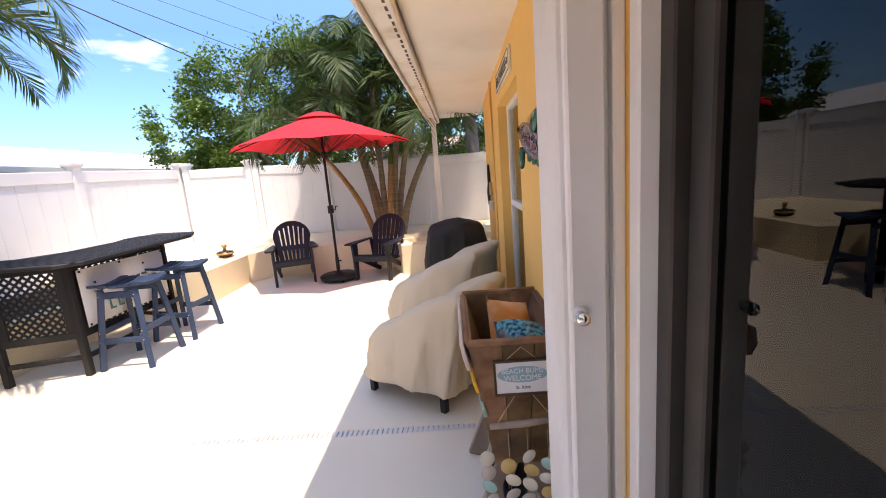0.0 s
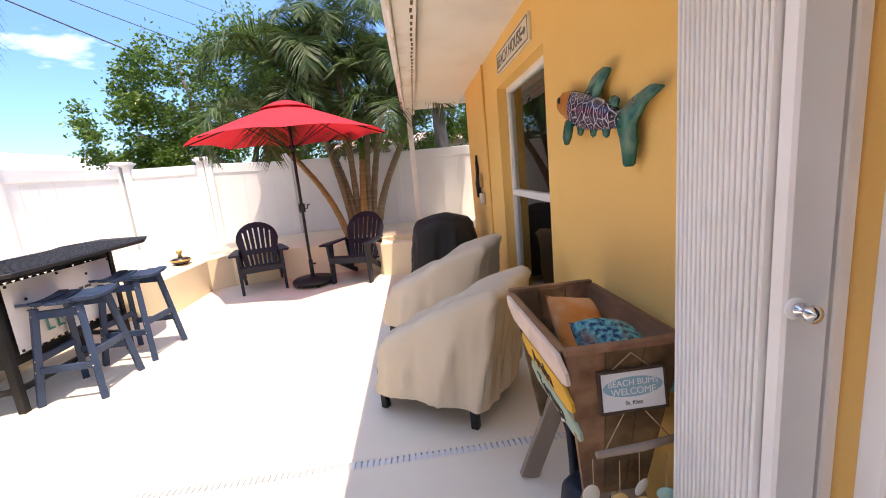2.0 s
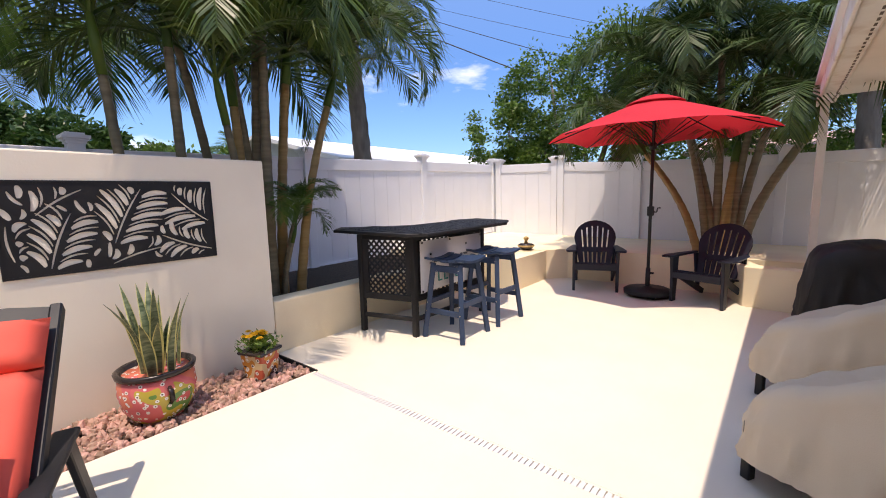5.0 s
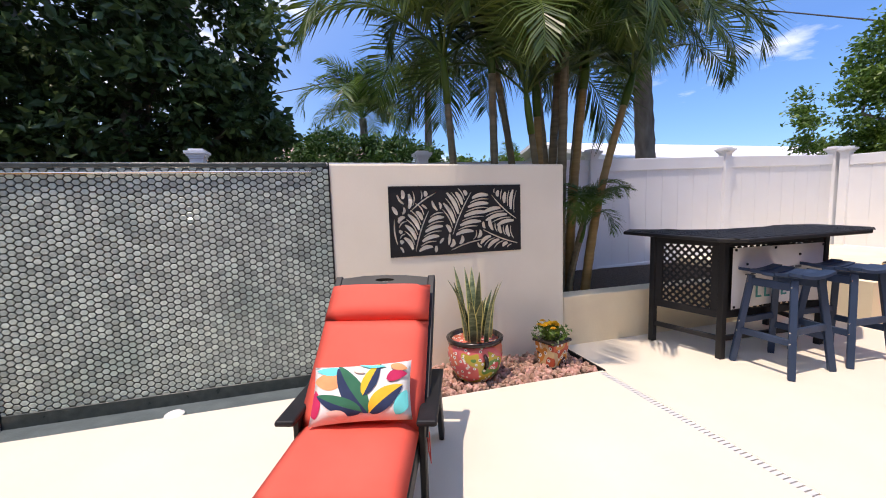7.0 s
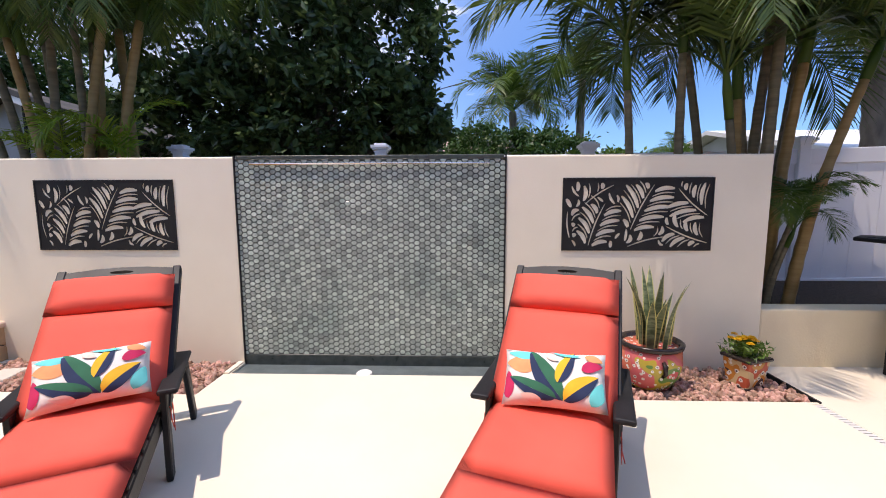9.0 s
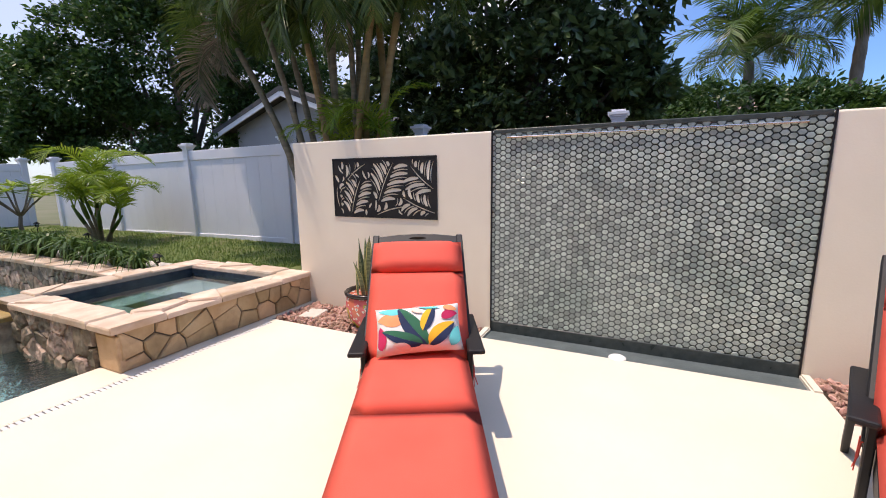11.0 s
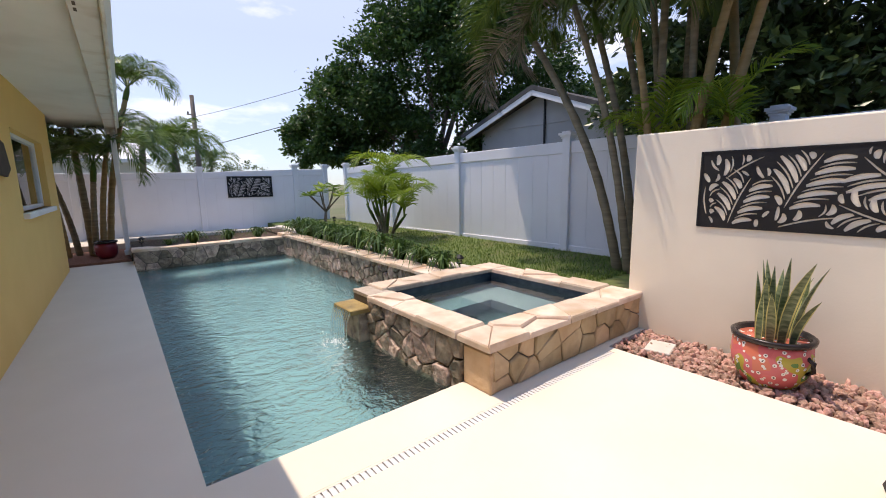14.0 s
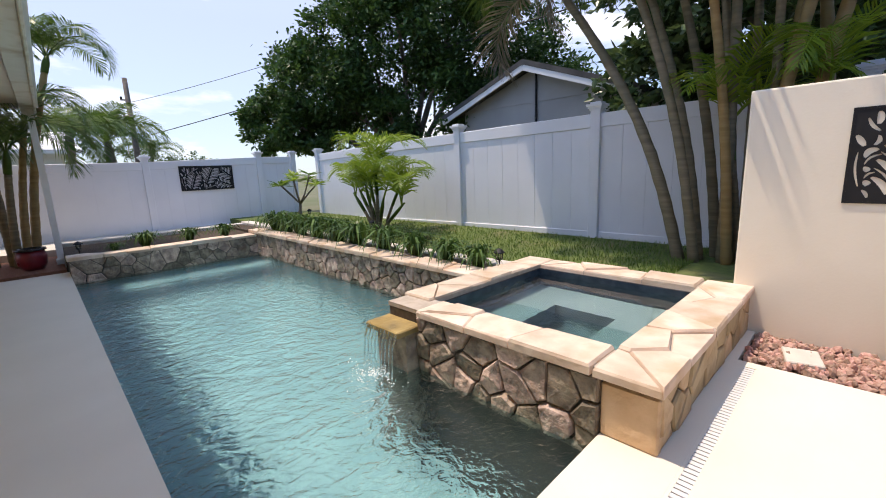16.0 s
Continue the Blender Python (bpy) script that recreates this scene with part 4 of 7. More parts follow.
def gravel(name, x0, x1, y0, y1, count):
    setting(obj("gravel_base", boxes((x0, x1, y0, y1, -0.2, -0.035)), M_SOIL), "dark soil under the gravel", "ground")
    vs, fs = [], []
    for _ in range(count):
        s = rnd(0.014, 0.032)
        m = Matrix.Translation((rnd(x0 + 0.02, x1 - 0.02), rnd(y0 + 0.02, y1 - 0.02), rnd(-0.03, 0.0))) @ Euler((rnd(0, 6), rnd(0, 6), rnd(0, 6))).to_matrix().to_4x4() @ Matrix.Diagonal((s * rnd(0.8, 1.5), s, s * rnd(0.5, 0.8), 1))
        b = len(vs)
        vs += [m @ (v * rnd(0.8, 1.15)) for v in ICO_V]
        fs += [tuple(b + i for i in f) for f in ICO_F]
    tagged(raw("gravel", vs, fs, M_GRAVEL), "loose pink and brown lava gravel", "gravel", "", "stuff")


gravel("gravel", -3.61, GRAV_X, -3.55, FT_Y0 - 0.05, 1700)
gravel("gravel", -3.61, GRAV_X, FT_Y1 + 0.05, WALL_Y1 - 0.02, 1700)
setting(obj("edging", soften(boxes((-3.61, GRAV_X + 0.02, 2.49, 2.503, -0.1, 0.012)), 0.002), M_BLACK), "thin dark metal gravel edging", "edging")
o = obj("drain_lid", soften(boxes((-0.12, 0.12, -0.09, 0.09, -0.02, 0.015)), 0.006), M_CONC)
o.matrix_basis = pose(-3.28, -3.27, 0.005, 0, 0, 12)
tagged(o, "pale square drain lid lying in the gravel", "lid")


# ---- leaf panels ----
from mathutils.geometry import delaunay_2d_cdt


def leaf_panel(w, h, leaves, seed):
    """A black metal sheet with leaf-shaped slots. leaves: (x, y, angle, length, half width) of each leaf's midrib."""
    random.seed(seed)
    loops, taken = [], []

    def slot(a, b, wide, bend):
        a, b = Vector(a), Vector(b)
        d = b - a
        n = Vector((-d.y, d.x)).normalized()
        up, dn = [], []
        for i in range(9):
            s = i / 8
            c = a.lerp(b, s) + n * bend * math.sin(math.pi * s)
            r = wide * (math.sin(math.pi * min(1, 0.06 + s * 0.90)) ** 0.45)
            up.append(c + n * r)
            dn.append(c - n * r)
        return dn + up[::-1]

    def clear(pts, lim):
        for p in pts:
            if not (0.022 < p.x < w - 0.022 and 0.022 < p.y < h - 0.022):
                return False
        for q in taken:
            for p in pts:
                for r in q:
                    if abs(p.x - r.x) < lim and abs(p.y - r.y) < lim and (p - r).length < lim:
                        return False
        return True

    def add(a, b, wide, bend, lim=0.0062):
        for shrink in (1.0, 0.82, 0.64, 0.46, 0.32):
            pts = slot(a, a.lerp(b, shrink), wide, bend * shrink)
            if clear(pts, lim):
                taken.append(pts)
                loops.append(pts)
                return

    for x, y, ang, ln, hw, sides in leaves:
        d = Vector((math.cos(radians(ang)), math.sin(radians(ang))))
        n = Vector((-d.y, d.x))
        root = Vector((x, y))
        add(root, root + d * ln, 0.006, 0.012)
    for x, y, ang, ln, hw, sides in leaves:
        d = Vector((math.cos(radians(ang)), math.sin(radians(ang))))
        n = Vector((-d.y, d.x))
        for side in sides:
            s, i = 0.02, 0
            while s < 0.98:
                wide = 0.0060 if i % 2 else 0.0170
                reach = hw * (0.55 + 0.45 * math.sin(math.pi * (0.15 + 0.8 * s)))
                base = Vector((x, y)) + d * ln * s + n * side * 0.026
                way = (n * side * 0.82 + d * 0.57).normalized()
                add(base, base + way * reach, wide, -0.014 * side)
                s += 0.041 / ln
                i += 1
    for _ in range(900):
        a = Vector((rnd(0, w), rnd(0, h)))
        an = rnd(0.6, 2.6)
        b = a + Vector((math.cos(an), math.sin(an))) * rnd(0.05, 0.10)
        pts = slot(a, b, rnd(0.009, 0.017), rnd(-0.01, 0.01))
        if clear(pts, 0.0075):
            taken.append(pts)
            loops.append(pts)
    co = [Vector(p) for p in ((0, 0), (w, 0), (w, h), (0, h))]
    fl = [[0, 1, 2, 3]]
    for lp in loops:
        b = len(co)
        co += lp
        fl.append(list(range(b, b + len(lp))))
    v2, _, f2, _, _, src = delaunay_2d_cdt(co, [], fl, 1, 1e-6)
    bm = bmesh.new()
    vv = [bm.verts.new((0, p.x, p.y)) for p in v2]
    for f, o in zip(f2, src):
        if list(o) != [0]:
            continue
        try:
            bm.faces.new([vv[i] for i in f])
        except ValueError:
            pass
    bmesh.ops.recalc_face_normals(bm, faces=bm.faces[:])
    ex = bmesh.ops.extrude_face_region(bm, geom=bm.faces[:])
    bmesh.ops.translate(bm, verts=[e for e in ex["geom"] if isinstance(e, bmesh.types.BMVert)], vec=(0.004, 0, 0))
    bmesh.ops.recalc_face_normals(bm, faces=bm.faces[:])
    return bm


AW, AH = 1.13, 0.555
LEAVES = [(0.205, 0.04, 70, 0.34, 0.155, (1, -1)), (0.52, 0.16, 64, 0.38, 0.20, (1, -1)), (1.09, 0.27, 138, 0.30, 0.21, (1, -1)), (0.17, 0.355, 34, 0.26, 0.15, (1,)), (1.10, 0.06, 158, 0.34, 0.13, (1, -1)), (0.50, 0.03, 15, 0.30, 0.09, (1,)), (0.06, 0.10, 95, 0.2, 0.09, (-1,))]
panel = thing("leaf_panel", "black metal wall panel cut with tropical leaves", "wall art", Matrix.Translation((WALL_X + 0.0015, -3.205, 0.925)), "leaf panels")
part("cut_sheet", leaf_panel(AW, AH, LEAVES, 5), M_BLACK, panel)
for a in ((0.0, AW, 0.0, 0.012), (0.0, AW, AH - 0.012, AH), (0.0, 0.012, 0.012, AH - 0.012), (AW - 0.012, AW, 0.012, AH - 0.012)):
    part("border", boxes((0.0, 0.007, *a)), M_BLACK, panel)
copy_thing(panel, Matrix.Translation((WALL_X + 0.0015, 0.955, 0.925)))
copy_thing(panel, Matrix.Translation((-2.515, -13.967, 0.975)) @ pose(0, 0, 0, 0, 0, 90))
random.seed(11)


# ---- talavera pots ----
def painted(name, cols, scale):
    """Glazed ware painted in bands, petals and dots."""
    m = bpy.data.materials.new(name)
    m.use_nodes = True
    n, l = m.node_tree.nodes, m.node_tree.links
    b = n["Principled BSDF"]
    tc, vo, no, rp, sep = n.new("ShaderNodeTexCoord"), n.new("ShaderNodeTexVoronoi"), n.new("ShaderNodeTexNoise"), n.new("ShaderNodeValToRGB"), n.new("ShaderNodeSeparateXYZ")
    vo.inputs["Scale"].default_value = scale
    no.inputs["Scale"].default_value, no.inputs["Detail"].default_value = 6.0, 1
    l.new(tc.outputs["Object"], vo.inputs["Vector"])
    l.new(tc.outputs["Object"], no.inputs["Vector"])
    l.new(tc.outputs["Object"], sep.inputs[0])
    ad = n.new("ShaderNodeMath")
    ad.operation = "MULTIPLY_ADD"
    l.new(sep.outputs["Z"], ad.inputs[0])
    ad.inputs[1].default_value = 1.3
    l.new(no.outputs["Fac"], ad.inputs[2])
    rp.color_ramp.interpolation = "CONSTANT"
    e = rp.color_ramp.elements
    while len(e) < len(cols):
        e.new(0.5)
    for i, c in enumerate(cols):
        e[i].position, e[i].color = 0.42 + 0.5 * i / len(cols), (*c, 1)
    l.new(ad.outputs[0], rp.inputs[0])
    dots, mix, mix2, ring = n.new("ShaderNodeMath"), n.new("ShaderNodeMixRGB"), n.new("ShaderNodeMixRGB"), n.new("ShaderNodeMath")
    dots.operation, ring.operation = "LESS_THAN", "LESS_THAN"
    l.new(vo.outputs["Distance"], dots.inputs[0])
    dots.inputs[1].default_value = 0.30
    l.new(vo.outputs["Distance"], ring.inputs[0])
    ring.inputs[1].default_value = 0.14
    l.new(dots.outputs[0], mix.inputs[0])
    l.new(rp.outputs[0], mix.inputs[1])
    mix.inputs[2].default_value = (0.75, 0.72, 0.66, 1)
    l.new(ring.outputs[0], mix2.inputs[0])
    l.new(mix.outputs[0], mix2.inputs[1])
    mix2.inputs[2].default_value = (0.05, 0.02, 0.02, 1)
    l.new(mix2.outputs[0], b.inputs["Base Color"])
    b.inputs["Roughness"].default_value = 0.25
    return m


M_TALA = painted("talavera_glaze", [(0.55, 0.10, 0.10), (0.10, 0.22, 0.05), (0.45, 0.35, 0.05), (0.62, 0.14, 0.14), (0.58, 0.12, 0.13), (0.60, 0.16, 0.10)], 26)
M_TALB = painted("talavera_orange_glaze", [(0.06, 0.03, 0.03), (0.55, 0.22, 0.04), (0.60, 0.45, 0.25), (0.50, 0.10, 0.05), (0.55, 0.26, 0.06), (0.50, 0.12, 0.06)], 20)
M_RIM = surf("dark_glaze_rim", (0.02, 0.015, 0.015), (0.035, 0.025, 0.022), 10.0, 0.25, bump=0.05)
M_SNAKE = surf("snake_plant_leaf", (0.05, 0.08, 0.03), (0.20, 0.24, 0.13), 14.0, 0.4, bump=0.1, stretch=(1, 1, 4.0), spread=0.15)
M_SNAKEY = surf("yellow_leaf_edge", (0.50, 0.46, 0.16), (0.60, 0.56, 0.22), 8.0, 0.4, bump=0)


def blade_leaf(length, width, bend, az, edge):
    """Two strips of verts: the blade itself, and its paler edges."""
    bv, bf, ev, ef = [], [], [], []
    c, s = math.cos(az), math.sin(az)
    n = 9
    tw = rnd(-0.5, 0.5)
    for i in range(n):
        u = i / (n - 1)
        z, r = length * u * (1 - 0.12 * abs(bend) * u), bend * length * u * u
        half = width * 0.5 * (0.55 + 0.9 * u - 1.43 * u ** 2.4) if u < 1 else 0.001
        half = max(half, 0.001)
        ta = az + math.pi / 2 + tw * u
        t = Vector((math.cos(ta), math.sin(ta), 0))
        p = Vector((c * (0.03 + r), s * (0.03 + r), z))
        cup = Vector((c, s, 0)) * half * 0.35
        bv += [p - t * half * (1 - edge) + cup, p - cup * 0.3, p + t * half * (1 - edge) + cup]
        ev += [p - t * half + cup * 1.2, p - t * half * (1 - edge) + cup, p + t * half * (1 - edge) + cup, p + t * half + cup * 1.2]
        if i:
            b, e = 3 * i, 4 * i
            bf += [(b - 3, b - 2, b + 1, b), (b - 2, b - 1, b + 2, b + 1)]
            ef += [(e - 4, e - 3, e + 1, e), (e - 2, e - 1, e + 3, e + 2)]
    return bv, bf, ev, ef


def snake_pot(m, seed):
    random.seed(seed)
    t = thing("talavera_pot", "round painted talavera pot with red, green and white glaze", "plant pot", m, "painted pots")
    raw("body", *lathe([(0.11, 0.0), (0.15, 0.02), (0.195, 0.10), (0.212, 0.19), (0.205, 0.28), (0.192, 0.30)], 32), M_TALA, t, "", True)
    raw("rim", *lathe([(0.192, 0.295), (0.215, 0.30), (0.22, 0.325), (0.205, 0.335), (0.185, 0.325), (0.18, 0.27)], 32), M_RIM, t, "dark glazed rim", True)
    raw("soil", *lathe([(0.0, 0.27), (0.183, 0.272), (0.1835, 0.28), (0, 0.285)], 24), M_SOIL, t, "dark potting soil")
    for s in (-1, 1):
        tube_ob("handle", [(0.20 * s, 0, 0.24), (0.235 * s, 0, 0.22), (0.238 * s, 0, 0.17), (0.205 * s, 0, 0.14)], [0.013, 0.015, 0.015, 0.012], M_RIM, t, 8, "small dark glazed handle")
    p = thing("snake_plant", "tall snake plant with mottled yellow-edged leaves", "plant", m @ Matrix.Translation((0, 0, 0.28)), "snake plants")
    for i in range(15):
        az = i * 2.4 + rnd(-.3, .3)
        q = rnd(0, 0.09)
        bv, bf, ev, ef = blade_leaf(rnd(0.3, 0.62), rnd(0.065, 0.095), rnd(0.02, 0.33) if i % 5 else rnd(0.4, 0.6), az, 0.22)
        off = Vector((math.cos(az), math.sin(az), 0)) * q
        o = raw("leaf", [v + off for v in bv], bf, M_SNAKE, p, "", True)
        raw("leaf_edge", [v + off for v in ev], ef, M_SNAKEY, o, "", True)


snake_pot(Matrix.Translation((-3.30, 1.53, -0.01)), 3)
snake_pot(pose(-3.28, -2.60, -0.01, 0, 0, 70), 8)
random.seed(21)
t = thing("square_pot", "small square painted pot with orange and black glaze", "plant pot", pose(-3.29, 2.2, -0.01, 0, 0, 20))
bm = bmesh.new()
for a, b, z0, z1 in ((0.075, 0.098, 0.0, 0.20),):
    v = [bm.verts.new((sx * r, sy * r, z)) for r, z in ((0.078, 0), (0.102, 0.21)) for sx, sy in ((-1, -1), (1, -1), (1, 1), (-1, 1))]
    bm.faces.new(v[3::-1])
    bm.faces.new(v[4:])
    for i in range(4):
        bm.faces.new((v[i], v[(i + 1) % 4], v[4 + (i + 1) % 4], v[4 + i]))
part("body", soften(bm, 0.012, 2), M_TALB, t)
part("rim", soften(boxes((-0.115, 0.115, -0.115, 0.115, 0.205, 0.23)), 0.008), M_RIM, t, "dark glazed rim")
part("foot", soften(boxes((-0.085, 0.085, -0.085, 0.085, 0.0, 0.02)), 0.006), M_RIM, t, "dark glazed foot")
p = thing("marigold", "yellow marigolds with small green leaves", "flower", pose(-3.29, 2.2, 0.21))
M_PETAL = surf("yellow_petal", (0.75, 0.42, 0.01), (0.82, 0.52, 0.02), 30.0, 0.6, bump=0, spread=0.1, sub=0.2)
vs, fs = [], []
for _ in range(420):
    c = Vector((random.gauss(0, 0.06), random.gauss(0, 0.06), rnd(0.0, 0.11)))
    d = Vector((rnd(-1, 1), rnd(-1, 1), rnd(-0.2, 1))).normalized()
    s = d.orthogonal().normalized() * 0.008
    b = len(vs)
    vs += [c - s, c + s, c + d * 0.04]
    fs.append((b, b + 1, b + 2))
raw("foliage", vs, fs, M_LEAF, p, "small cut green leaves")
for _ in range(15):
    a, r = rnd(0, 6.28), rnd(0.01, 0.11)
    v = []
    f = []
    for ring in range(3):
        for k in range(9):
            an = k * 6.28 / 9 + ring * 0.35
            d = Vector((math.cos(an), math.sin(an), 0.15 + ring * 0.5)).normalized()
            s = Vector((-math.sin(an), math.cos(an), 0)) * 0.008
            b = len(v)
            v += [Vector((0, 0, 0)), d * 0.024 * (1 - 0.2 * ring) + s, d * 0.026 * (1 - 0.2 * ring) - s]
            f.append((b, b + 1, b + 2))
    o = raw("flower_head", v, f, M_PETAL, p, "round yellow bloom")
    o.location = (r * math.cos(a), r * math.sin(a), rnd(0.09, 0.14))


# ---- sun loungers ----
def pad(bm_list, x0, x1, w, z, th, m):
    """A rounded cushion pad between x0 and x1."""
    bm = bmesh.new()
    nx, ny = 8, 8
    for top in (1, -1):
        vs = []
        for i in range(nx + 1):
            row = []
            for j in range(ny + 1):
                u, v = i / nx * 2 - 1, j / ny * 2 - 1
                f = (max(0, 1 - abs(u) ** 5) * max(0, 1 - abs(v) ** 6)) ** 0.5
                row.append(bm.verts.new(m @ Vector((x0 + (x1 - x0) * i / nx, v * w / 2, z + top * th / 2 * f))))
            vs.append(row)
        for i in range(nx):
            for j in range(ny):
                q = (vs[i][j], vs[i + 1][j], vs[i + 1][j + 1], vs[i][j + 1])
                bm.faces.new(q if top > 0 else q[::-1])
    bmesh.ops.remove_doubles(bm, verts=bm.verts[:], dist=1e-4)
    return bm


def lounger(m):
    t = thing("sun_lounger", "black slatted sun lounger with armrests and raised back", "sun lounger", m, "sun loungers")
    I = Matrix()
    back = Matrix.Translation((0.0, 0, 0.33)) @ Euler((0, radians(-39.5), 0)).to_matrix().to_4x4()
    for s in (-1, 1):
        part("side_rail", soften(boxes((-1.32, 0.35, s * 0.232 - 0.012, s * 0.232 + 0.012, 0.24, 0.33)), 0.006), M_POLY, t)
        bm = bmesh.new()
        box(bm, 0.0, 0.90, s * 0.265 - 0.02, s * 0.265 + 0.02, -0.02, 0.04, back)
        part("back_rail", soften(bm, 0.006), M_POLY, t)
        part("arm", soften(boxes((-0.105, 0.44, s * 0.29 - 0.042, s * 0.29 + 0.042, 0.447, 0.472)), 0.010, 2), M_POLY, t)
        part("arm_post", soften(boxes((-0.05, 0.02, s * 0.264 - 0.014, s * 0.264 + 0.014, 0.0, 0.447)), 0.005), M_POLY, t)
        bm = bmesh.new()
        beam(bm, (0.36, s * 0.302, 0.447), (0.60, s * 0.302, 0.0), 0.028, 0.08)
        part("rear_leg", soften(bm, 0.005), M_POLY, t)
        part("front_leg", soften(boxes((-1.26, -1.18, s * 0.244 - 0.012, s * 0.244 + 0.012, 0.0, 0.32)), 0.005), M_POLY, t)
    for i in range(11):
        x = -1.30 + i * 0.118
        part("slat", soften(boxes((x, x + 0.085, -0.24, 0.24, 0.33, 0.347)), 0.004), M_POLY, t)
    for i in range(6):
        bm = bmesh.new()
        box(bm, 0.05 + i * 0.12, 0.14 + i * 0.12, -0.245, 0.245, 0.0, 0.016, back)
        part("back_slat", soften(bm, 0.004), M_POLY, t)
    # head board with a hand hole
    pts = [(-0.245, 0.795), (0.245, 0.795), (0.245, 0.882), (0.12, 0.900), (0.0, 0.905), (-0.12, 0.900), (-0.245, 0.882)]
    hole = [(0.055 * math.cos(a) * 1.0, 0.868 + 0.012 * math.sin(a)) for a in [6.2832 * k / 14 for k in range(14)]]
    co = [Vector(p) for p in pts + hole]
    v2, _, f2, _, _, src = delaunay_2d_cdt(co, [], [list(range(7)), list(range(7, 21))], 1, 1e-6)
    bm = bmesh.new()
    vv = [bm.verts.new(back @ Vector((p.y, p.x, 0.012))) for p in v2]
    for f, o in zip(f2, src):
        if list(o) == [0]:
            bm.faces.new([vv[i] for i in f])
    ex = bmesh.ops.extrude_face_region(bm, geom=bm.faces[:])
    up = back.to_3x3() @ Vector((0, 0, 0.026))
    bmesh.ops.translate(bm, verts=[e for e in ex["geom"] if isinstance(e, bmesh.types.BMVert)], vec=up)
    bmesh.ops.recalc_face_normals(bm, faces=bm.faces[:])
    part("head_board", bm, M_POLY, t, "black head board with a hand hole")
    c = thing("lounger_cushion", "coral red padded lounger cushion in sewn sections", "cushion", m, "lounger cushions")
    part("seat_pad", pad(None, -0.505, 0.03, 0.505, 0.395, 0.085, I), M_CORAL, c, "", True)
    part("foot_pad", pad(None, -1.32, -0.50, 0.505, 0.395, 0.08, I), M_CORAL, c, "", True)
    part("back_pad", pad(None, 0.0, 0.575, 0.535, 0.075, 0.085, back), M_CORAL, c, "", True)
    part("head_pad", pad(None, 0.56, 0.787, 0.535, 0.085, 0.11, back), M_CORAL, c, "", True)
    for s in (-1, 1):
        tube_ob("tie", [(0.0, s * 0.25, 0.385), (-0.02, s * 0.285, 0.35), (-0.03, s * 0.288, 0.30), (-0.06, s * 0.30, 0.27)], [0.003, 0.0035, 0.003, 0.002], M_CORAL, c, 5, "thin coral fabric tie")
        tube_ob("tie", [(0.0, s * 0.25, 0.385), (0.03, s * 0.286, 0.35), (0.025, s * 0.289, 0.27), (0.01, s * 0.292, 0.22)], [0.003, 0.0035, 0.003, 0.002], M_CORAL, c, 5, "thin coral fabric tie")
    return back


M_PILLOWW = surf("pillow_cloth", (0.78, 0.76, 0.72), (0.82, 0.80, 0.77), 5.0, 0.85, bump=0.4, bscale=300, depth=0.001)
PRINTS = {k: surf("print_" + k, c, tuple(min(1, q * 1.2 + 0.005) for q in c), 12.0, 0.85, bump=0.2, bscale=300, depth=0.001) for k, c in
          dict(green=(0.02, 0.13, 0.07), navy=(0.015, 0.03, 0.08), yellow=(0.72, 0.42, 0.03), aqua=(0.10, 0.55, 0.55), orange=(0.78, 0.32, 0.14), magenta=(0.50, 0.02, 0.09), blush=(0.75, 0.55, 0.47)).items()}


def pillow_surface(u, v, w, h, th, side=1):
    x, y = u * w / 2 * (1 - 0.05 * v * v * (1 - abs(u))), v * h / 2
    f = (max(0, 1 - u ** 4) * max(0, 1 - v ** 4)) ** 0.6
    return Vector((x * (1 - 0.04 * (1 - v * v)) , y * (1 - 0.07 * (1 - u * u)), side * th / 2 * f))


def pillow_mesh(w, h, th, n=14):
    bm = bmesh.new()
    for side in (1, -1):
        g = [[bm.verts.new(pillow_surface(i / n * 2 - 1, j / n * 2 - 1, w, h, th, side)) for j in range(n + 1)] for i in range(n + 1)]
        for i in range(n):
            for j in range(n):
                q = (g[i][j], g[i + 1][j], g[i + 1][j + 1], g[i][j + 1])
                bm.faces.new(q if side > 0 else q[::-1])
    bmesh.ops.remove_doubles(bm, verts=bm.verts[:], dist=1e-4)
    return bm


def print_leaf(u0, v0, u1, v1, wide, bend, w, h, th, half=0):
    """A leaf shape lying on the pillow's face; half 1 or -1 keeps one side of the midrib."""
    a, b = Vector((u0 * w, v0 * h)), Vector((u1 * w, v1 * h))
    d = b - a
    n = Vector((-d.y, d.x)).normalized()
    vs, fs = [], []
    k, c = 14, 5
    for i in range(k + 1):
        s = i / k
        r = wide * math.sin(math.pi * s ** 0.8) ** 0.8 if 0 < s < 1 else 0.0
        mid = a.lerp(b, s) + n * bend * math.sin(math.pi * s)
        lo, hi = (-r if half <= 0 else 0), (r if half >= 0 else 0)
        for j in range(c + 1):
            p = mid + n * (lo + (hi - lo) * j / c)
            uu, vv = max(-0.97, min(0.97, p.x / w)), max(-0.97, min(0.97, p.y / h))
            q = pillow_surface(uu, vv, 2 * w, 2 * h, th)
            vs.append(q + Vector((0, 0, 0.0015)))
    for i in range(k):
        for j in range(c):
            e = i * (c + 1) + j
            fs.append((e, e + 1, e + c + 2, e + c + 1))
    return vs, fs


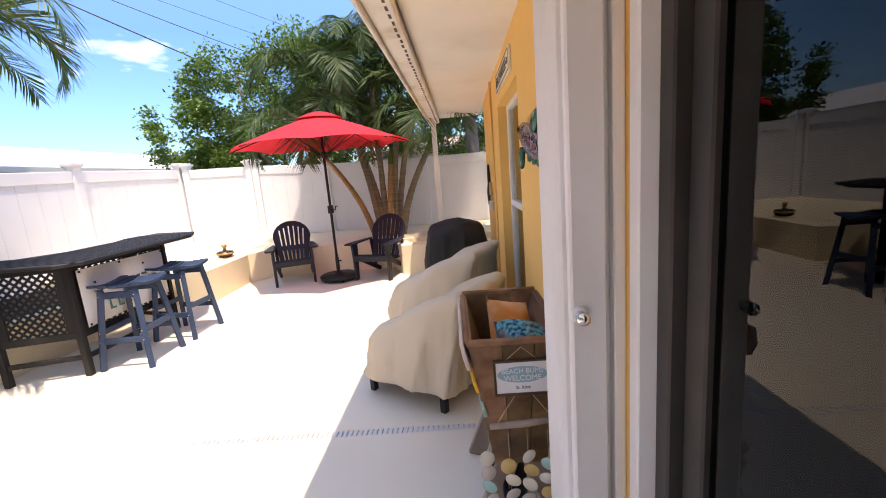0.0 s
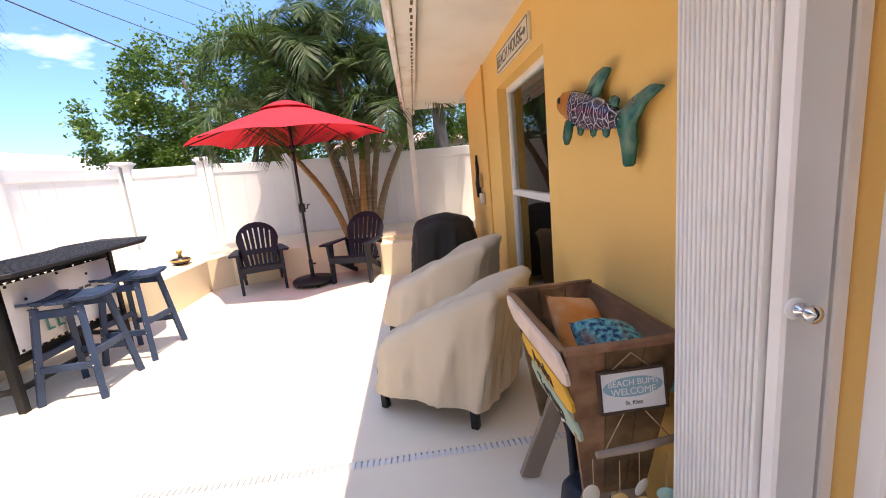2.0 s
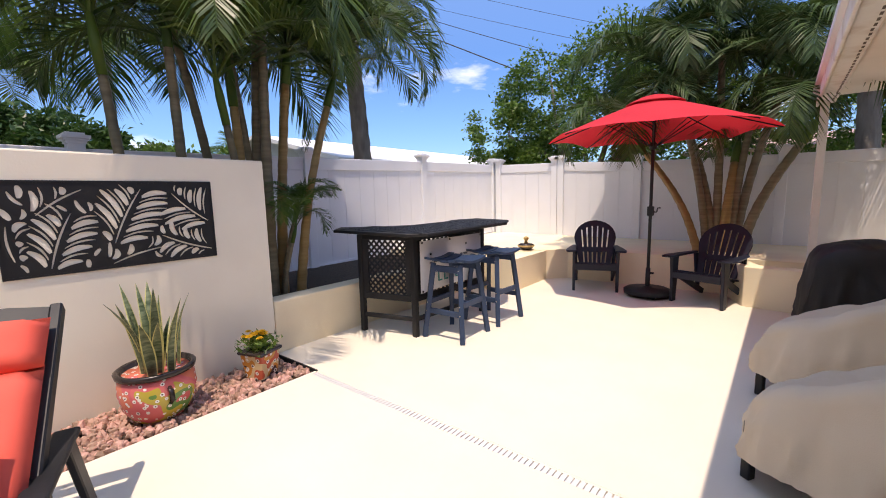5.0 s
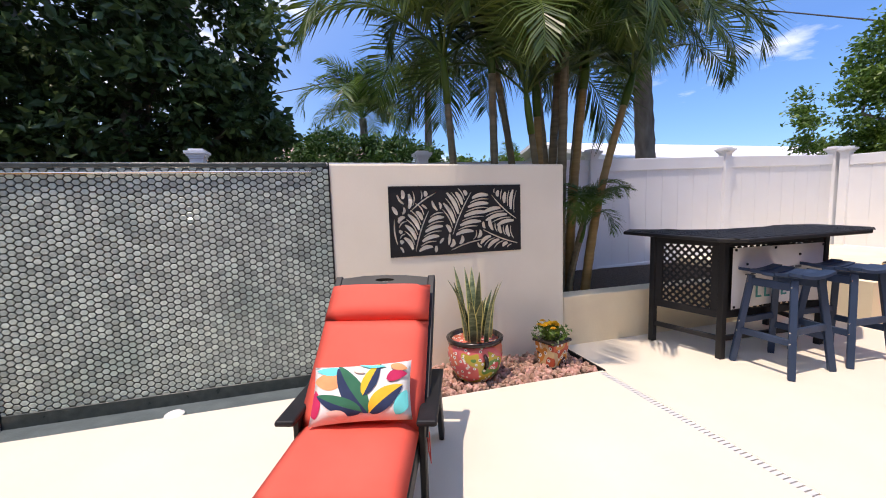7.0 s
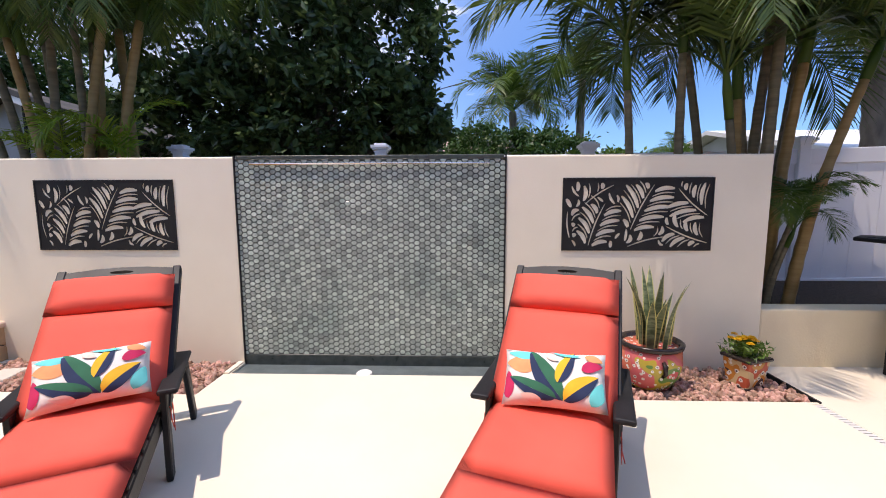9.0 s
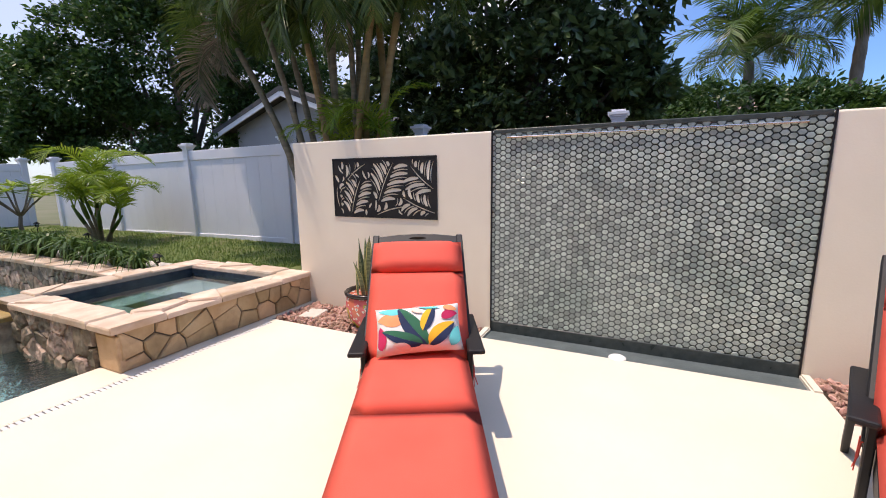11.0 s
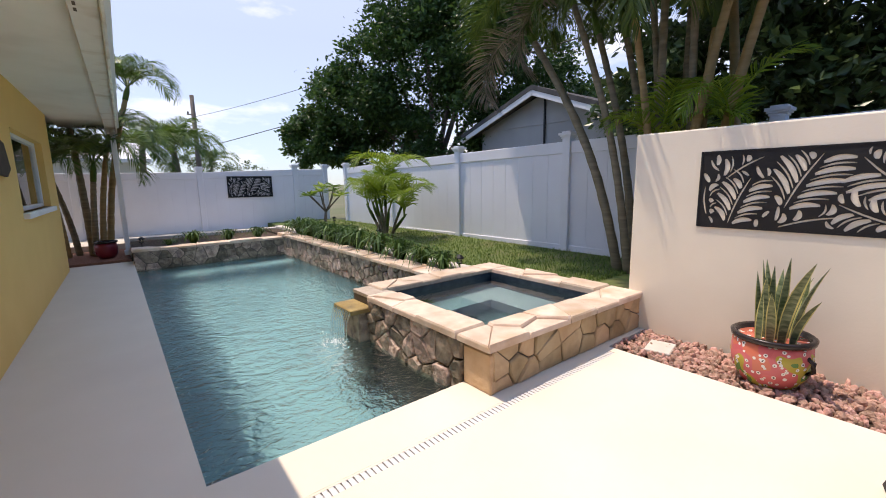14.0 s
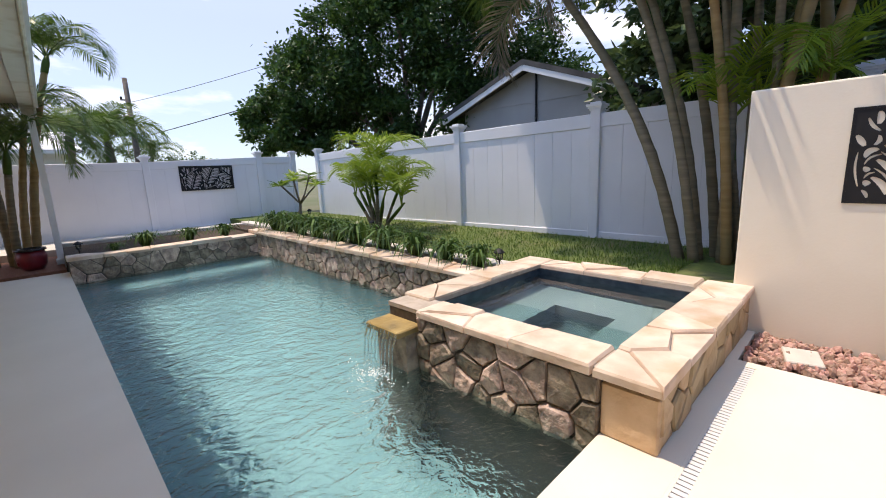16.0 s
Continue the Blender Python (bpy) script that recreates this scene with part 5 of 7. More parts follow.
def leaf_pillow(m):
    w, h, th = 0.425, 0.25, 0.13
    t = thing("lumbar_pillow", "white lumbar pillow printed with bright tropical leaves", "pillow", m, "lumbar pillows")
    part("pillow_body", pillow_mesh(w, h, th), M_PILLOWW, t, "", True)
    W, H = w / 2, h / 2
    lay = [("orange", -.28, .30, -.97, .42, .040, .006, 0), ("aqua", -.30, .66, -.94, .80, .022, .006, 0), ("magenta", -.86, -.85, -.92, .10, .026, .0, 0), ("navy", .20, -.85, -.47, .92, .044, .012, 1), ("green", .20, -.85, -.47, .92, .052, .012, -1),
           ("navy", .08, -.80, -.88, -.12, .030, .010, 1), ("green", .08, -.80, -.88, -.12, .036, .010, -1), ("yellow", .10, -.30, .42, .90, .034, .0, 1), ("navy", .10, -.30, .42, .90, .030, .0, -1),
           ("yellow", .22, -.85, .88, .05, .046, .0, 1), ("navy", .22, -.85, .88, .05, .036, .0, -1), ("magenta", .56, .22, .96, .46, .024, .006, 0), ("aqua", .72, -.90, .95, -.10, .026, -.006, 0), ("orange", .62, .74, .96, .62, .018, .0, 0), ("blush", -.15, .80, .12, .50, .018, 0, 0), ("blush", -.20, -.92, -.62, -.74, .016, 0, 0), ("aqua", .55, .72, -.05, .90, .008, .008, 0)]
    for i, (c, u0, v0, u1, v1, wd, bd, hf) in enumerate(lay):
        vs, fs = print_leaf(u0, v0, u1, v1, wd, bd, W, H, th, hf)
        raw("printed_leaf", [v + Vector((0, 0, 0.0004 * i)) for v in vs], fs, PRINTS[c], t, c + " printed leaf", True)



for m in (pose(-2.107, 0.553, 0, 0, 0, 160.4), pose(-2.075, -1.45, 0, 0, 0, 207.6)):
    back = lounger(m)
    # pillow leans on the back pad, its long side across
    leaf_pillow(m @ back @ Matrix.Translation((0.135, -0.01, 0.17)) @ Euler((0, radians(-8), 0)).to_matrix().to_4x4() @ Euler((0, 0, radians(-90))).to_matrix().to_4x4() @ Matrix.Rotation(radians(4), 4, "Z"))

# ---- bar and stools ----
def lattice(bm, w, z0, z1, m, pitch=0.064, bar=0.019):
    """Two crossing layers of diagonal strips within w by z0..z1, in the plane y = 0."""
    h = z1 - z0
    for layer, sgn in ((0.004, 1), (-0.004, -1)):
        k = -int(h / pitch) - 1
        while k * pitch < w + h:
            c = k * pitch
            # strip along (sgn, 1) from the bottom edge
            pts = []
            for s in (0.0, h):
                x = c + s if sgn > 0 else c + h - s
                pts.append((x, s))
            (xa, za), (xb, zb) = pts
            ta, tb = 0.0, 1.0
            dx = xb - xa
            for lim, sign in ((0.0, 1), (w, -1)):
                da, db = sign * (xa - lim), sign * (xb - lim)
                if da < 0 and db < 0:
                    ta = 2
                elif da < 0:
                    ta = max(ta, da / (da - db))
                elif db < 0:
                    tb = min(tb, da / (da - db))
            if ta < tb - 0.02:
                a = m @ Vector((xa + dx * ta, layer, z0 + za + (zb - za) * ta))
                b = m @ Vector((xa + dx * tb, layer, z0 + za + (zb - za) * tb))
                beam(bm, a, b, 0.006, bar, (m.to_3x3() @ Vector((-sgn, 0, 1))))
            k += 1
    return bm


bar = thing("patio_bar", "black metal patio bar with lattice panels", "bar", Matrix.Translation((-2.9, 3.53, 0)))
O = Vector((-2.9, 3.53, 0))
PA, PB, PC, PD = [Vector(p) - O for p in ((-3.47, 3.385, 0), (-2.9, 3.53, 0), (-2.86, 4.62, 0), (-3.43, 4.80, 0))]
for p in (PA, PB, PC, PD):
    part("leg", soften(boxes((p.x - 0.026, p.x + 0.026, p.y - 0.026, p.y + 0.026, 0, 0.975)), 0.004), M_BLACK, bar)
for a, b in ((PA, PB), (PB, PC), (PC, PD)):
    d = (b - a)
    ln = d.length
    d.normalize()
    m = Matrix(((d.x, -d.y, 0, a.x), (d.y, d.x, 0, a.y), (0, 0, 1, 0), (0, 0, 0, 1)))
    for z0, z1 in ((0.15, 0.19), (0.34, 0.40), (0.925, 0.975)):
        bm = bmesh.new()
        box(bm, 0.026, ln - 0.026, -0.016, 0.016, z0, z1, m)
        part("rail", soften(bm, 0.004), M_BLACK, bar)
    for x0, x1 in ((0.026, 0.085), (ln - 0.085, ln - 0.026)):
        bm = bmesh.new()
        box(bm, x0, x1, -0.012, 0.012, 0.40, 0.925, m)
        part("stile", bm, M_BLACK, bar)
    bm = bmesh.new()
    part("lattice", lattice(bm, ln - 0.17, 0.40, 0.925, m @ Matrix.Translation((0.085, 0, 0))), M_BLACK, bar)
top = [(-4.0, 3.56), (-3.78, 3.30), (-2.76, 3.28), (-2.62, 3.42), (-2.66, 4.86), (-2.87, 5.25), (-3.45, 5.42), (-3.56, 5.0), (-3.40, 4.6), (-3.44, 4.15), (-3.66, 3.85)]
part("bar_top", soften(prism([(x - O.x, y - O.y) for x, y in top], 0.985, 1.015), 0.006), M_BLACK, bar, "woven black metal bar top")
bm = bmesh.new()
for k in range(30):
    y = 3.36 + k * 0.06
    xr = -2.66 if y < 4.86 else -2.66 - (y - 4.86) * 0.55
    xl = -3.75 if y < 3.8 else (-3.42 if y < 4.9 else -3.5)
    box(bm, xl - O.x, xr - O.x, y - O.y, y - O.y + 0.035, 1.0135, 1.019)
part("top_slats", bm, M_BLACK, bar)
M_BANNER = surf("banner_vinyl", (0.70, 0.69, 0.70), (0.76, 0.75, 0.75), 3.0, 0.5, bump=0.3, bscale=8, depth=0.01)
bn = thing("banner", "white vinyl banner with grey and teal lettering tied to the bar", "banner", pose(-2.868, 3.575, 0, 0, 0, -2.1))
n = 12
vs, fs = [], []
for i in range(n + 1):
    for j in range(7):
        u, v = i / n, j / 6
        vs.append((0.008 + 0.008 * math.sin(u * 9 + v * 2) * math.sin(math.pi * u), u * 0.98, 0.415 + v * 0.50 + 0.018 * math.sin(math.pi * u) * (1 if j == 0 else 0) + u * 0.0))
for i in range(n):
    for j in range(6):
        e = i * 7 + j
        fs.append((e, e + 7, e + 8, e + 1))
raw("sheet", vs, fs, M_BANNER, bn, "", True)
M_TEAL = surf("teal_ink", (0.03, 0.22, 0.22), (0.05, 0.27, 0.27), 10.0, 0.6, bump=0)
M_INK = surf("grey_ink", (0.08, 0.08, 0.09), (0.12, 0.12, 0.13), 10.0, 0.6, bump=0)
random.seed(4)
x = 0.12
while x < 0.70:
    wd = rnd(0.03, 0.075)
    part("writing", boxes((0.018, 0.0205, x, x + wd, 0.685 + x * 0.05, 0.695 + x * 0.05 + rnd(0, 0.014))), M_INK, bn, "thin grey writing")
    x += wd + 0.018
for x in (0.24, 0.33, 0.42, 0.51):
    part("writing", boxes((0.018, 0.0205, x, x + 0.018, 0.50, 0.60), (0.018, 0.0205, x + 0.018, x + 0.06, 0.50, 0.515)), M_TEAL, bn, "bold teal letters")
for y, z in ((0.02, 0.90), (0.43, 0.90), (0.96, 0.90), (0.02, 0.435), (0.96, 0.435), (0.70, 0.83), (0.14, 0.78)):
    part("grommet", soften(boxes((0.014, 0.024, y - 0.01, y + 0.01, z - 0.01, z + 0.01)), 0.003), M_BLACK, bn, "dark fixing")


def stool(m):
    t = thing("bar_stool", "blue-stained wooden saddle bar stool", "bar stool", m, "bar stools")
    for i in range(5):
        bm = bmesh.new()
        x0 = -0.225 + i * 0.091
        g = [[None] * 2 for _ in range(9)]
        vs, fs = [], []
        for j in range(9):
            y = -0.19 + 0.38 * j / 8
            z = 0.70 + 0.028 * ((2 * j / 8 - 1) ** 2) + 0.016 * abs(i - 2) / 2
            vs += [(x0, y, z), (x0 + 0.083, y, z), (x0, y, z + 0.022), (x0 + 0.083, y, z + 0.022)]
            if j:
                b, a = 4 * j, 4 * j - 4
                fs += [(a, a + 1, b + 1, b), (a + 2, b + 2, b + 3, a + 3), (a, b, b + 2, a + 2), (a + 1, a + 3, b + 3, b + 1)]
        fs += [(0, 2, 3, 1), (32, 33, 35, 34)]
        raw("seat_slat", vs, fs, M_STOOL, t)
    feet = {}
    for sx in (-1, 1):
        for sy in (-1, 1):
            bm = bmesh.new()
            beam(bm, (sx * 0.215, sy * 0.225, 0.0), (sx * 0.15, sy * 0.145, 0.71), 0.045, 0.045)
            part("leg", soften(bm, 0.004), M_STOOL, t)
    at = lambda sx, sy, z: Vector((sx * (0.215 - 0.065 * z / 0.71), sy * (0.225 - 0.08 * z / 0.71), z))
    for a, b, z, hh in (((-1, -1), (1, -1), 0.26, 0.05), ((-1, 1), (1, 1), 0.26, 0.05), ((-1, -1), (-1, 1), 0.34, 0.05), ((1, -1), (1, 1), 0.34, 0.05), ((-1, -1), (1, -1), 0.66, 0.06), ((-1, 1), (1, 1), 0.66, 0.06)):
        bm = bmesh.new()
        beam(bm, at(*a, z), at(*b, z), 0.024, hh)
        part("stretcher", soften(bm, 0.003), M_STOOL, t)
        for q in (a, b):
            c = at(*q, z)
            o = raw("bolt", *lathe([(0, 0), (0.007, 0), (0.006, 0.004), (0, 0.005)], 8), M_CHROME, t, "small steel bolt head")
            o.matrix_basis = pose(c.x, c.y + (0.026 if q[1] > 0 else -0.026), c.z, -90 * q[1], 0, 0)
    return t


st = stool(pose(-2.63, 3.82, 0, 0, 0, 2))
copy_thing(st, pose(-2.61, 4.46, 0, 0, 0, -3))

# small ornament on the planter
t = thing("ornament", "small black and gold ornament on the planter wall", "ornament", Matrix.Translation((-3.28, 6.55, 0.46)))
M_GOLD = surf("gold_paint", (0.45, 0.30, 0.12), (0.55, 0.38, 0.17), 10.0, 0.4, metal=0.6, bump=0.1)
raw("bowl", *lathe([(0.05, 0.0), (0.10, 0.02), (0.125, 0.055), (0.12, 0.085), (0.08, 0.10)], 20), M_RIM, t, "", True)
raw("brim", *lathe([(0.126, 0.05), (0.132, 0.055), (0.132, 0.07), (0.126, 0.075)], 20), M_GOLD, t, "gold painted band", True)
raw("finial", *lathe([(0.03, 0.10), (0.022, 0.14), (0.04, 0.165), (0.04, 0.19), (0.01, 0.21)], 14), M_GOLD, t, "gold knob", True)


# ---- plastic garden chairs ----
def garden_chair(m):
    t = thing("adirondack_chair", "dark navy moulded adirondack chair", "chair", m, "adirondack chairs")
    back = Matrix.Translation((0, 0.47, 0.24)) @ Euler((radians(-25), 0, 0)).to_matrix().to_4x4()
    # fan-shaped back with five slots
    rim = []
    for k in range(13):
        a = math.pi * k / 12
        rim.append((0.29 * math.cos(a), 0.47 + 0.27 * math.sin(a)))
    pts = [(-0.20, 0.0), (0.20, 0.0)] + rim
    co, fl = [Vector(p) for p in pts], [list(range(len(pts)))]
    for i in range(6):
        xb, xt = -0.135 + i * 0.054, (-0.135 + i * 0.054) * 1.45
        for v0, v1 in ((0.05, 0.25), (0.32, 0.66 - 0.9 * abs(xt) ** 1.6)):
            b = len(co)
            f = lambda v: xb + (xt - xb) * v / 0.7
            co += [Vector((f(v0) - 0.009, v0)), Vector((f(v0) + 0.009, v0)), Vector((f(v1) + 0.010, v1)), Vector((f(v1) - 0.010, v1))]
            fl.append([b, b + 1, b + 2, b + 3])
    part("backrest", plate(co, fl, 0.024, back), M_NAVY, t)
    for i in range(5):
        y0 = 0.01 + i * 0.1
        bm = bmesh.new()
        mm = Matrix.Translation((0, y0, 0.375 - 0.026 * i)) @ Euler((radians(-13), 0, 0)).to_matrix().to_4x4()
        box(bm, -0.25, 0.25, 0, 0.088, 0, 0.02, mm)
        part("seat_slat", soften(bm, 0.004), M_NAVY, t)
    part("apron", soften(boxes((-0.26, 0.26, -0.012, 0.012, 0.29, 0.375)), 0.006), M_NAVY, t)
    for s in (-1, 1):
        bm = prism([(-0.045, 0.0), (0.035, 0.0), (0.06, 0.30), (0.075, 0.54), (-0.075, 0.54), (-0.05, 0.30)], -0.018, 0.018)
        bmesh.ops.transform(bm, matrix=Matrix.Translation((s * 0.275, 0.045, 0)) @ Euler((radians(90), 0, radians(90))).to_matrix().to_4x4(), verts=bm.verts[:])
        part("front_leg", soften(bm, 0.005), M_NAVY, t)
        pts = [(s * 0.24, -0.06), (s * 0.37, -0.07), (s * 0.385, 0.05), (s * 0.35, 0.35), (s * 0.31, 0.58), (s * 0.25, 0.58), (s * 0.25, 0.2)]
        part("arm", soften(prism(pts if s > 0 else pts[::-1], 0.54, 0.565), 0.008), M_NAVY, t)
        bm = bmesh.new()
        beam(bm, (s * 0.25, 0.02, 0.36), (s * 0.25, 0.74, 0.02), 0.035, 0.07)
        part("rear_leg", soften(bm, 0.005), M_NAVY, t)
        bm = bmesh.new()
        beam(bm, (s * 0.27, 0.56, 0.54), (s * 0.25, 0.60, 0.12), 0.03, 0.05)
        part("back_post", soften(bm, 0.005), M_NAVY, t)
    return t


def plate(co, fl, th, m):
    """A flat sheet with holes (the first loop is its outline) in x and z of m, th thick."""
    v2, _, f2, _, _, src = delaunay_2d_cdt(co, [], fl, 1, 1e-6)
    bm = bmesh.new()
    vv = [bm.verts.new(m @ Vector((p.x, 0, p.y))) for p in v2]
    for f, s in zip(f2, src):
        if list(s) == [0]:
            try:
                bm.faces.new([vv[i] for i in f])
            except ValueError:
                pass
    ex = bmesh.ops.extrude_face_region(bm, geom=bm.faces[:])
    bmesh.ops.translate(bm, verts=[e for e in ex["geom"] if isinstance(e, bmesh.types.BMVert)], vec=m.to_3x3() @ Vector((0, th, 0)))
    bmesh.ops.recalc_face_normals(bm, faces=bm.faces[:])
    loose = [v for v in bm.verts if not v.link_faces]
    bmesh.ops.delete(bm, geom=loose, context="VERTS")
    return bm


ch = garden_chair(pose(-2.10, 6.24, 0, 0, 0, 19.5))
copy_thing(ch, pose(-0.93, 6.15, 0, 0, 0, -17.7))

# ---- umbrella ----
um = thing("patio_umbrella", "open red market umbrella on a dark pole", "umbrella", Matrix.Translation((-1.48, 6.36, 0)))
R, ZT, ZR = 1.27, 2.44, 1.99
vs, fs = [], []
rings = 7
vs.append(Vector((0, 0, ZT)))
for i in range(1, rings + 1):
    u = i / rings
    for k in range(48):
        a = 2 * math.pi * k / 48 + 0.2
        q = (k % 6) / 6
        pull = 1 - (1 - math.cos(math.pi / 8)) * math.sin(math.pi * q) * 1.25
        z = ZT - (ZT - ZR) * (u ** 1.12) + 0.035 * math.sin(math.pi * q) * u * (0.6 if u < 1 else 1.0)
        vs.append(Vector((R * u * pull * math.cos(a), R * u * pull * math.sin(a), z)))
for k in range(48):
    fs.append((0, 1 + k, 1 + (k + 1) % 48))
for i in range(rings - 1):
    for k in range(48):
        a, b = 1 + i * 48, 1 + (i + 1) * 48
        fs.append((a + k, b + k, b + (k + 1) % 48, a + (k + 1) % 48))
raw("canopy", vs, fs, M_RED, um, "red fabric canopy", True)
raw("vent", *lathe([(0.33, ZT - 0.075), (0.30, ZT - 0.055), (0.16, ZT + 0.005), (0.03, ZT + 0.035), (0.0, ZT + 0.04)], 16), M_RED, um, "small red vent cap", True)
raw("finial", *lathe([(0.018, ZT + 0.03), (0.03, ZT + 0.05), (0.015, ZT + 0.07), (0, ZT + 0.072)], 10), M_BLACK, um, "", True)
tube_ob("pole", [(0, 0, 0.08), (0, 0, 1.2), (0, 0, ZT)], 0.0195, M_BLACK, um, 12)
tube_ob("base_sleeve", [(0, 0, 0.08), (0, 0, 0.36)], 0.028, M_BLACK, um, 12)
tube_ob("knob", [(0.02, 0, 0.30), (0.065, 0, 0.30)], 0.013, M_BLACK, um, 8)
part("crank_box", soften(boxes((-0.035, 0.035, -0.04, 0.04, 1.02, 1.14)), 0.012, 2), M_BLACK, um)
tube_ob("crank_handle", [(0.03, 0, 1.07), (0.07, 0, 1.07), (0.08, 0, 1.12), (0.11, 0, 1.12)], 0.008, M_BLACK, um, 6)
raw("hub", *lathe([(0.02, 1.83), (0.045, 1.84), (0.045, 1.90), (0.02, 1.92)], 12), M_BLACK, um, "", True)
for k in range(8):
    a = 2 * math.pi * k / 8 + 0.2
    c, s = math.cos(a), math.sin(a)
    r = tube_ob("rib", [(0.02 * c, 0.02 * s, ZT - 0.02), (R * 0.5 * c, R * 0.5 * s, ZT - 0.245), (R * 0.985 * c, R * 0.985 * s, ZR - 0.006)], 0.008, M_BLACK, um, 6)
    tube_ob("strut", [(0.04 * c, 0.04 * s, 1.87), (R * 0.46 * c, R * 0.46 * s, ZT - 0.245)], 0.006, M_BLACK, r, 6)
raw("base", *lathe([(0.24, 0.03), (0.275, 0.04), (0.28, 0.085), (0.25, 0.105), (0.06, 0.115), (0.05, 0.13), (0.0, 0.13)], 28), M_POLY, um, "round black weighted base", True)
for k in range(4):
    a = 0.5 + k * math.pi / 2
    o = raw("caster", *lathe([(0, -0.012), (0.025, -0.012), (0.028, 0), (0.025, 0.012), (0, 0.012)], 10), M_BLACK, um, "small caster wheel")
    o.matrix_basis = pose(0.21 * math.cos(a), 0.21 * math.sin(a), 0.0285, 90, 0, 30)


# ---- covered chairs and grill ----
def sm(a, b, x):
    x = max(0, min(1, (x - a) / (b - a)))
    return x * x * (3 - 2 * x)


def draped(name, label, category, m, w, d, height, skirt, material, seed, group="", lean=0.0):
    """A fitted fabric cover: height(u, v) over a w by d footprint, u across, v from front (-1) to back (1)."""
    random.seed(seed)
    t = thing(name, label, category, m, group)
    n = 30
    vs, fs = [], []
    ph = [rnd(0, 6.28) for _ in range(6)]

    def spot(u, v):
        # rounded square
        k = max(abs(u), abs(v))
        if k > 0:
            r = math.hypot(u, v) / k
            f = 1 - 0.10 * (r - 1) / 0.414 * k
        else:
            f = 1
        return u * f * w / 2, v * f * d / 2
    for i in range(n + 1):
        for j in range(n + 1):
            u, v = i / n * 2 - 1, j / n * 2 - 1
            x, y = spot(u, v)
            e = max(abs(u), abs(v))
            z = height(u, v) - 0.05 * max(0, (e - 0.82) / 0.18) ** 2 + 0.008 * math.sin(7 * u + ph[0]) * math.sin(6 * v + ph[1]) - 0.014 * (1 - abs(math.sin(3.1 * u + 2.2 * v + ph[2]))) ** 6 - 0.012 * (1 - abs(math.sin(-2.6 * u + 3.3 * v + ph[3] + 0.5 * math.sin(4 * v)))) ** 6
            vs.append(Vector((x, y + lean * sm(0.0, 1.0, v), z)))
    for i in range(n):
        for j in range(n):
            a = i * (n + 1) + j
            fs.append((a, a + n + 1, a + n + 2, a + 1))
    ring = [(i, 0) for i in range(n)] + [(n, j) for j in range(n)] + [(i, n) for i in range(n, 0, -1)] + [(0, j) for j in range(n, 0, -1)]
    prev = [i * (n + 1) + j for i, j in ring]
    L = len(ring)
    tops = [vs[p].copy() for p in prev]
    rows = 12
    for r in range(1, rows + 1):
        cur = []
        for k, tp in enumerate(tops):
            s = r / rows
            fy = tp.y - lean * sm(0.0, 1.0, ring[k][1] / n * 2 - 1) * s ** 0.7
            out = Vector((tp.x, fy, 0)).normalized()
            a = 2 * math.pi * k / L
            fold = 0.026 * math.sin(9 * a + ph[2] + s) + 0.045 * (1 - abs(math.sin(6.5 * a + ph[3] + 1.2 * s))) ** 4 + 0.030 * (1 - abs(math.sin(11.5 * a + ph[4] - 1.5 * s))) ** 5
            flare = 0.02 + 0.035 * s
            z = tp.z + (skirt + 0.02 * math.sin(3 * a + ph[5]) - tp.z) * s
            cur.append(len(vs))
            vs.append(Vector((tp.x, fy, 0)) + out * (flare * min(1, s * 2.5) + fold * s * (1.7 - 1.2 * s)) + Vector((0, 0, z)))
        for k in range(L):
            fs.append((prev[k], cur[k], cur[(k + 1) % L], prev[(k + 1) % L]))
        prev = cur
    o = raw("cover", vs, fs, material, t, "", True)
    for sx in (-1, 1):
        for sy in (-1, 1):
            x, y = sx * (w / 2 - 0.035), sy * (d / 2 - 0.035)
            part("foot", soften(boxes((x - 0.022, x + 0.022, y - 0.022, y + 0.022, 0.0, skirt + 0.15)), 0.005), M_POLY, t, "dark chair foot")
    return t


def chair_h(u, v):
    arms = 0.05 * sm(0.4, 0.8, abs(u)) * sm(-1.0, -0.3, v) * (1 - sm(0.2, 0.8, v))
    return 0.45 + arms + 0.10 * (v + 1) / 2 + 0.24 * sm(-0.35, 0.95, v)


draped("covered_chair", "patio armchair under a beige fitted fabric cover", "covered chair", pose(0.10, 3.04, 0, 0, 0, 236), 0.66, 0.68, chair_h, 0.13, M_COVER, 3, "covered chairs", 0.17)
draped("covered_chair", "patio armchair under a beige fitted fabric cover", "covered chair", pose(0.16, 4.15, 0, 0, 0, 246), 0.74, 0.76, lambda u, v: chair_h(u, v) + 0.03, 0.13, M_COVER, 9, "covered chairs", 0.17)
draped("covered_grill", "barbecue grill under a black cover", "grill", pose(0.34, 5.5, 0, 0, 0, 0), 0.72, 0.5, lambda u, v: 0.90 - 0.10 * u * u - 0.08 * v * v, 0.08, M_GRILLC, 5)
random.seed(31)


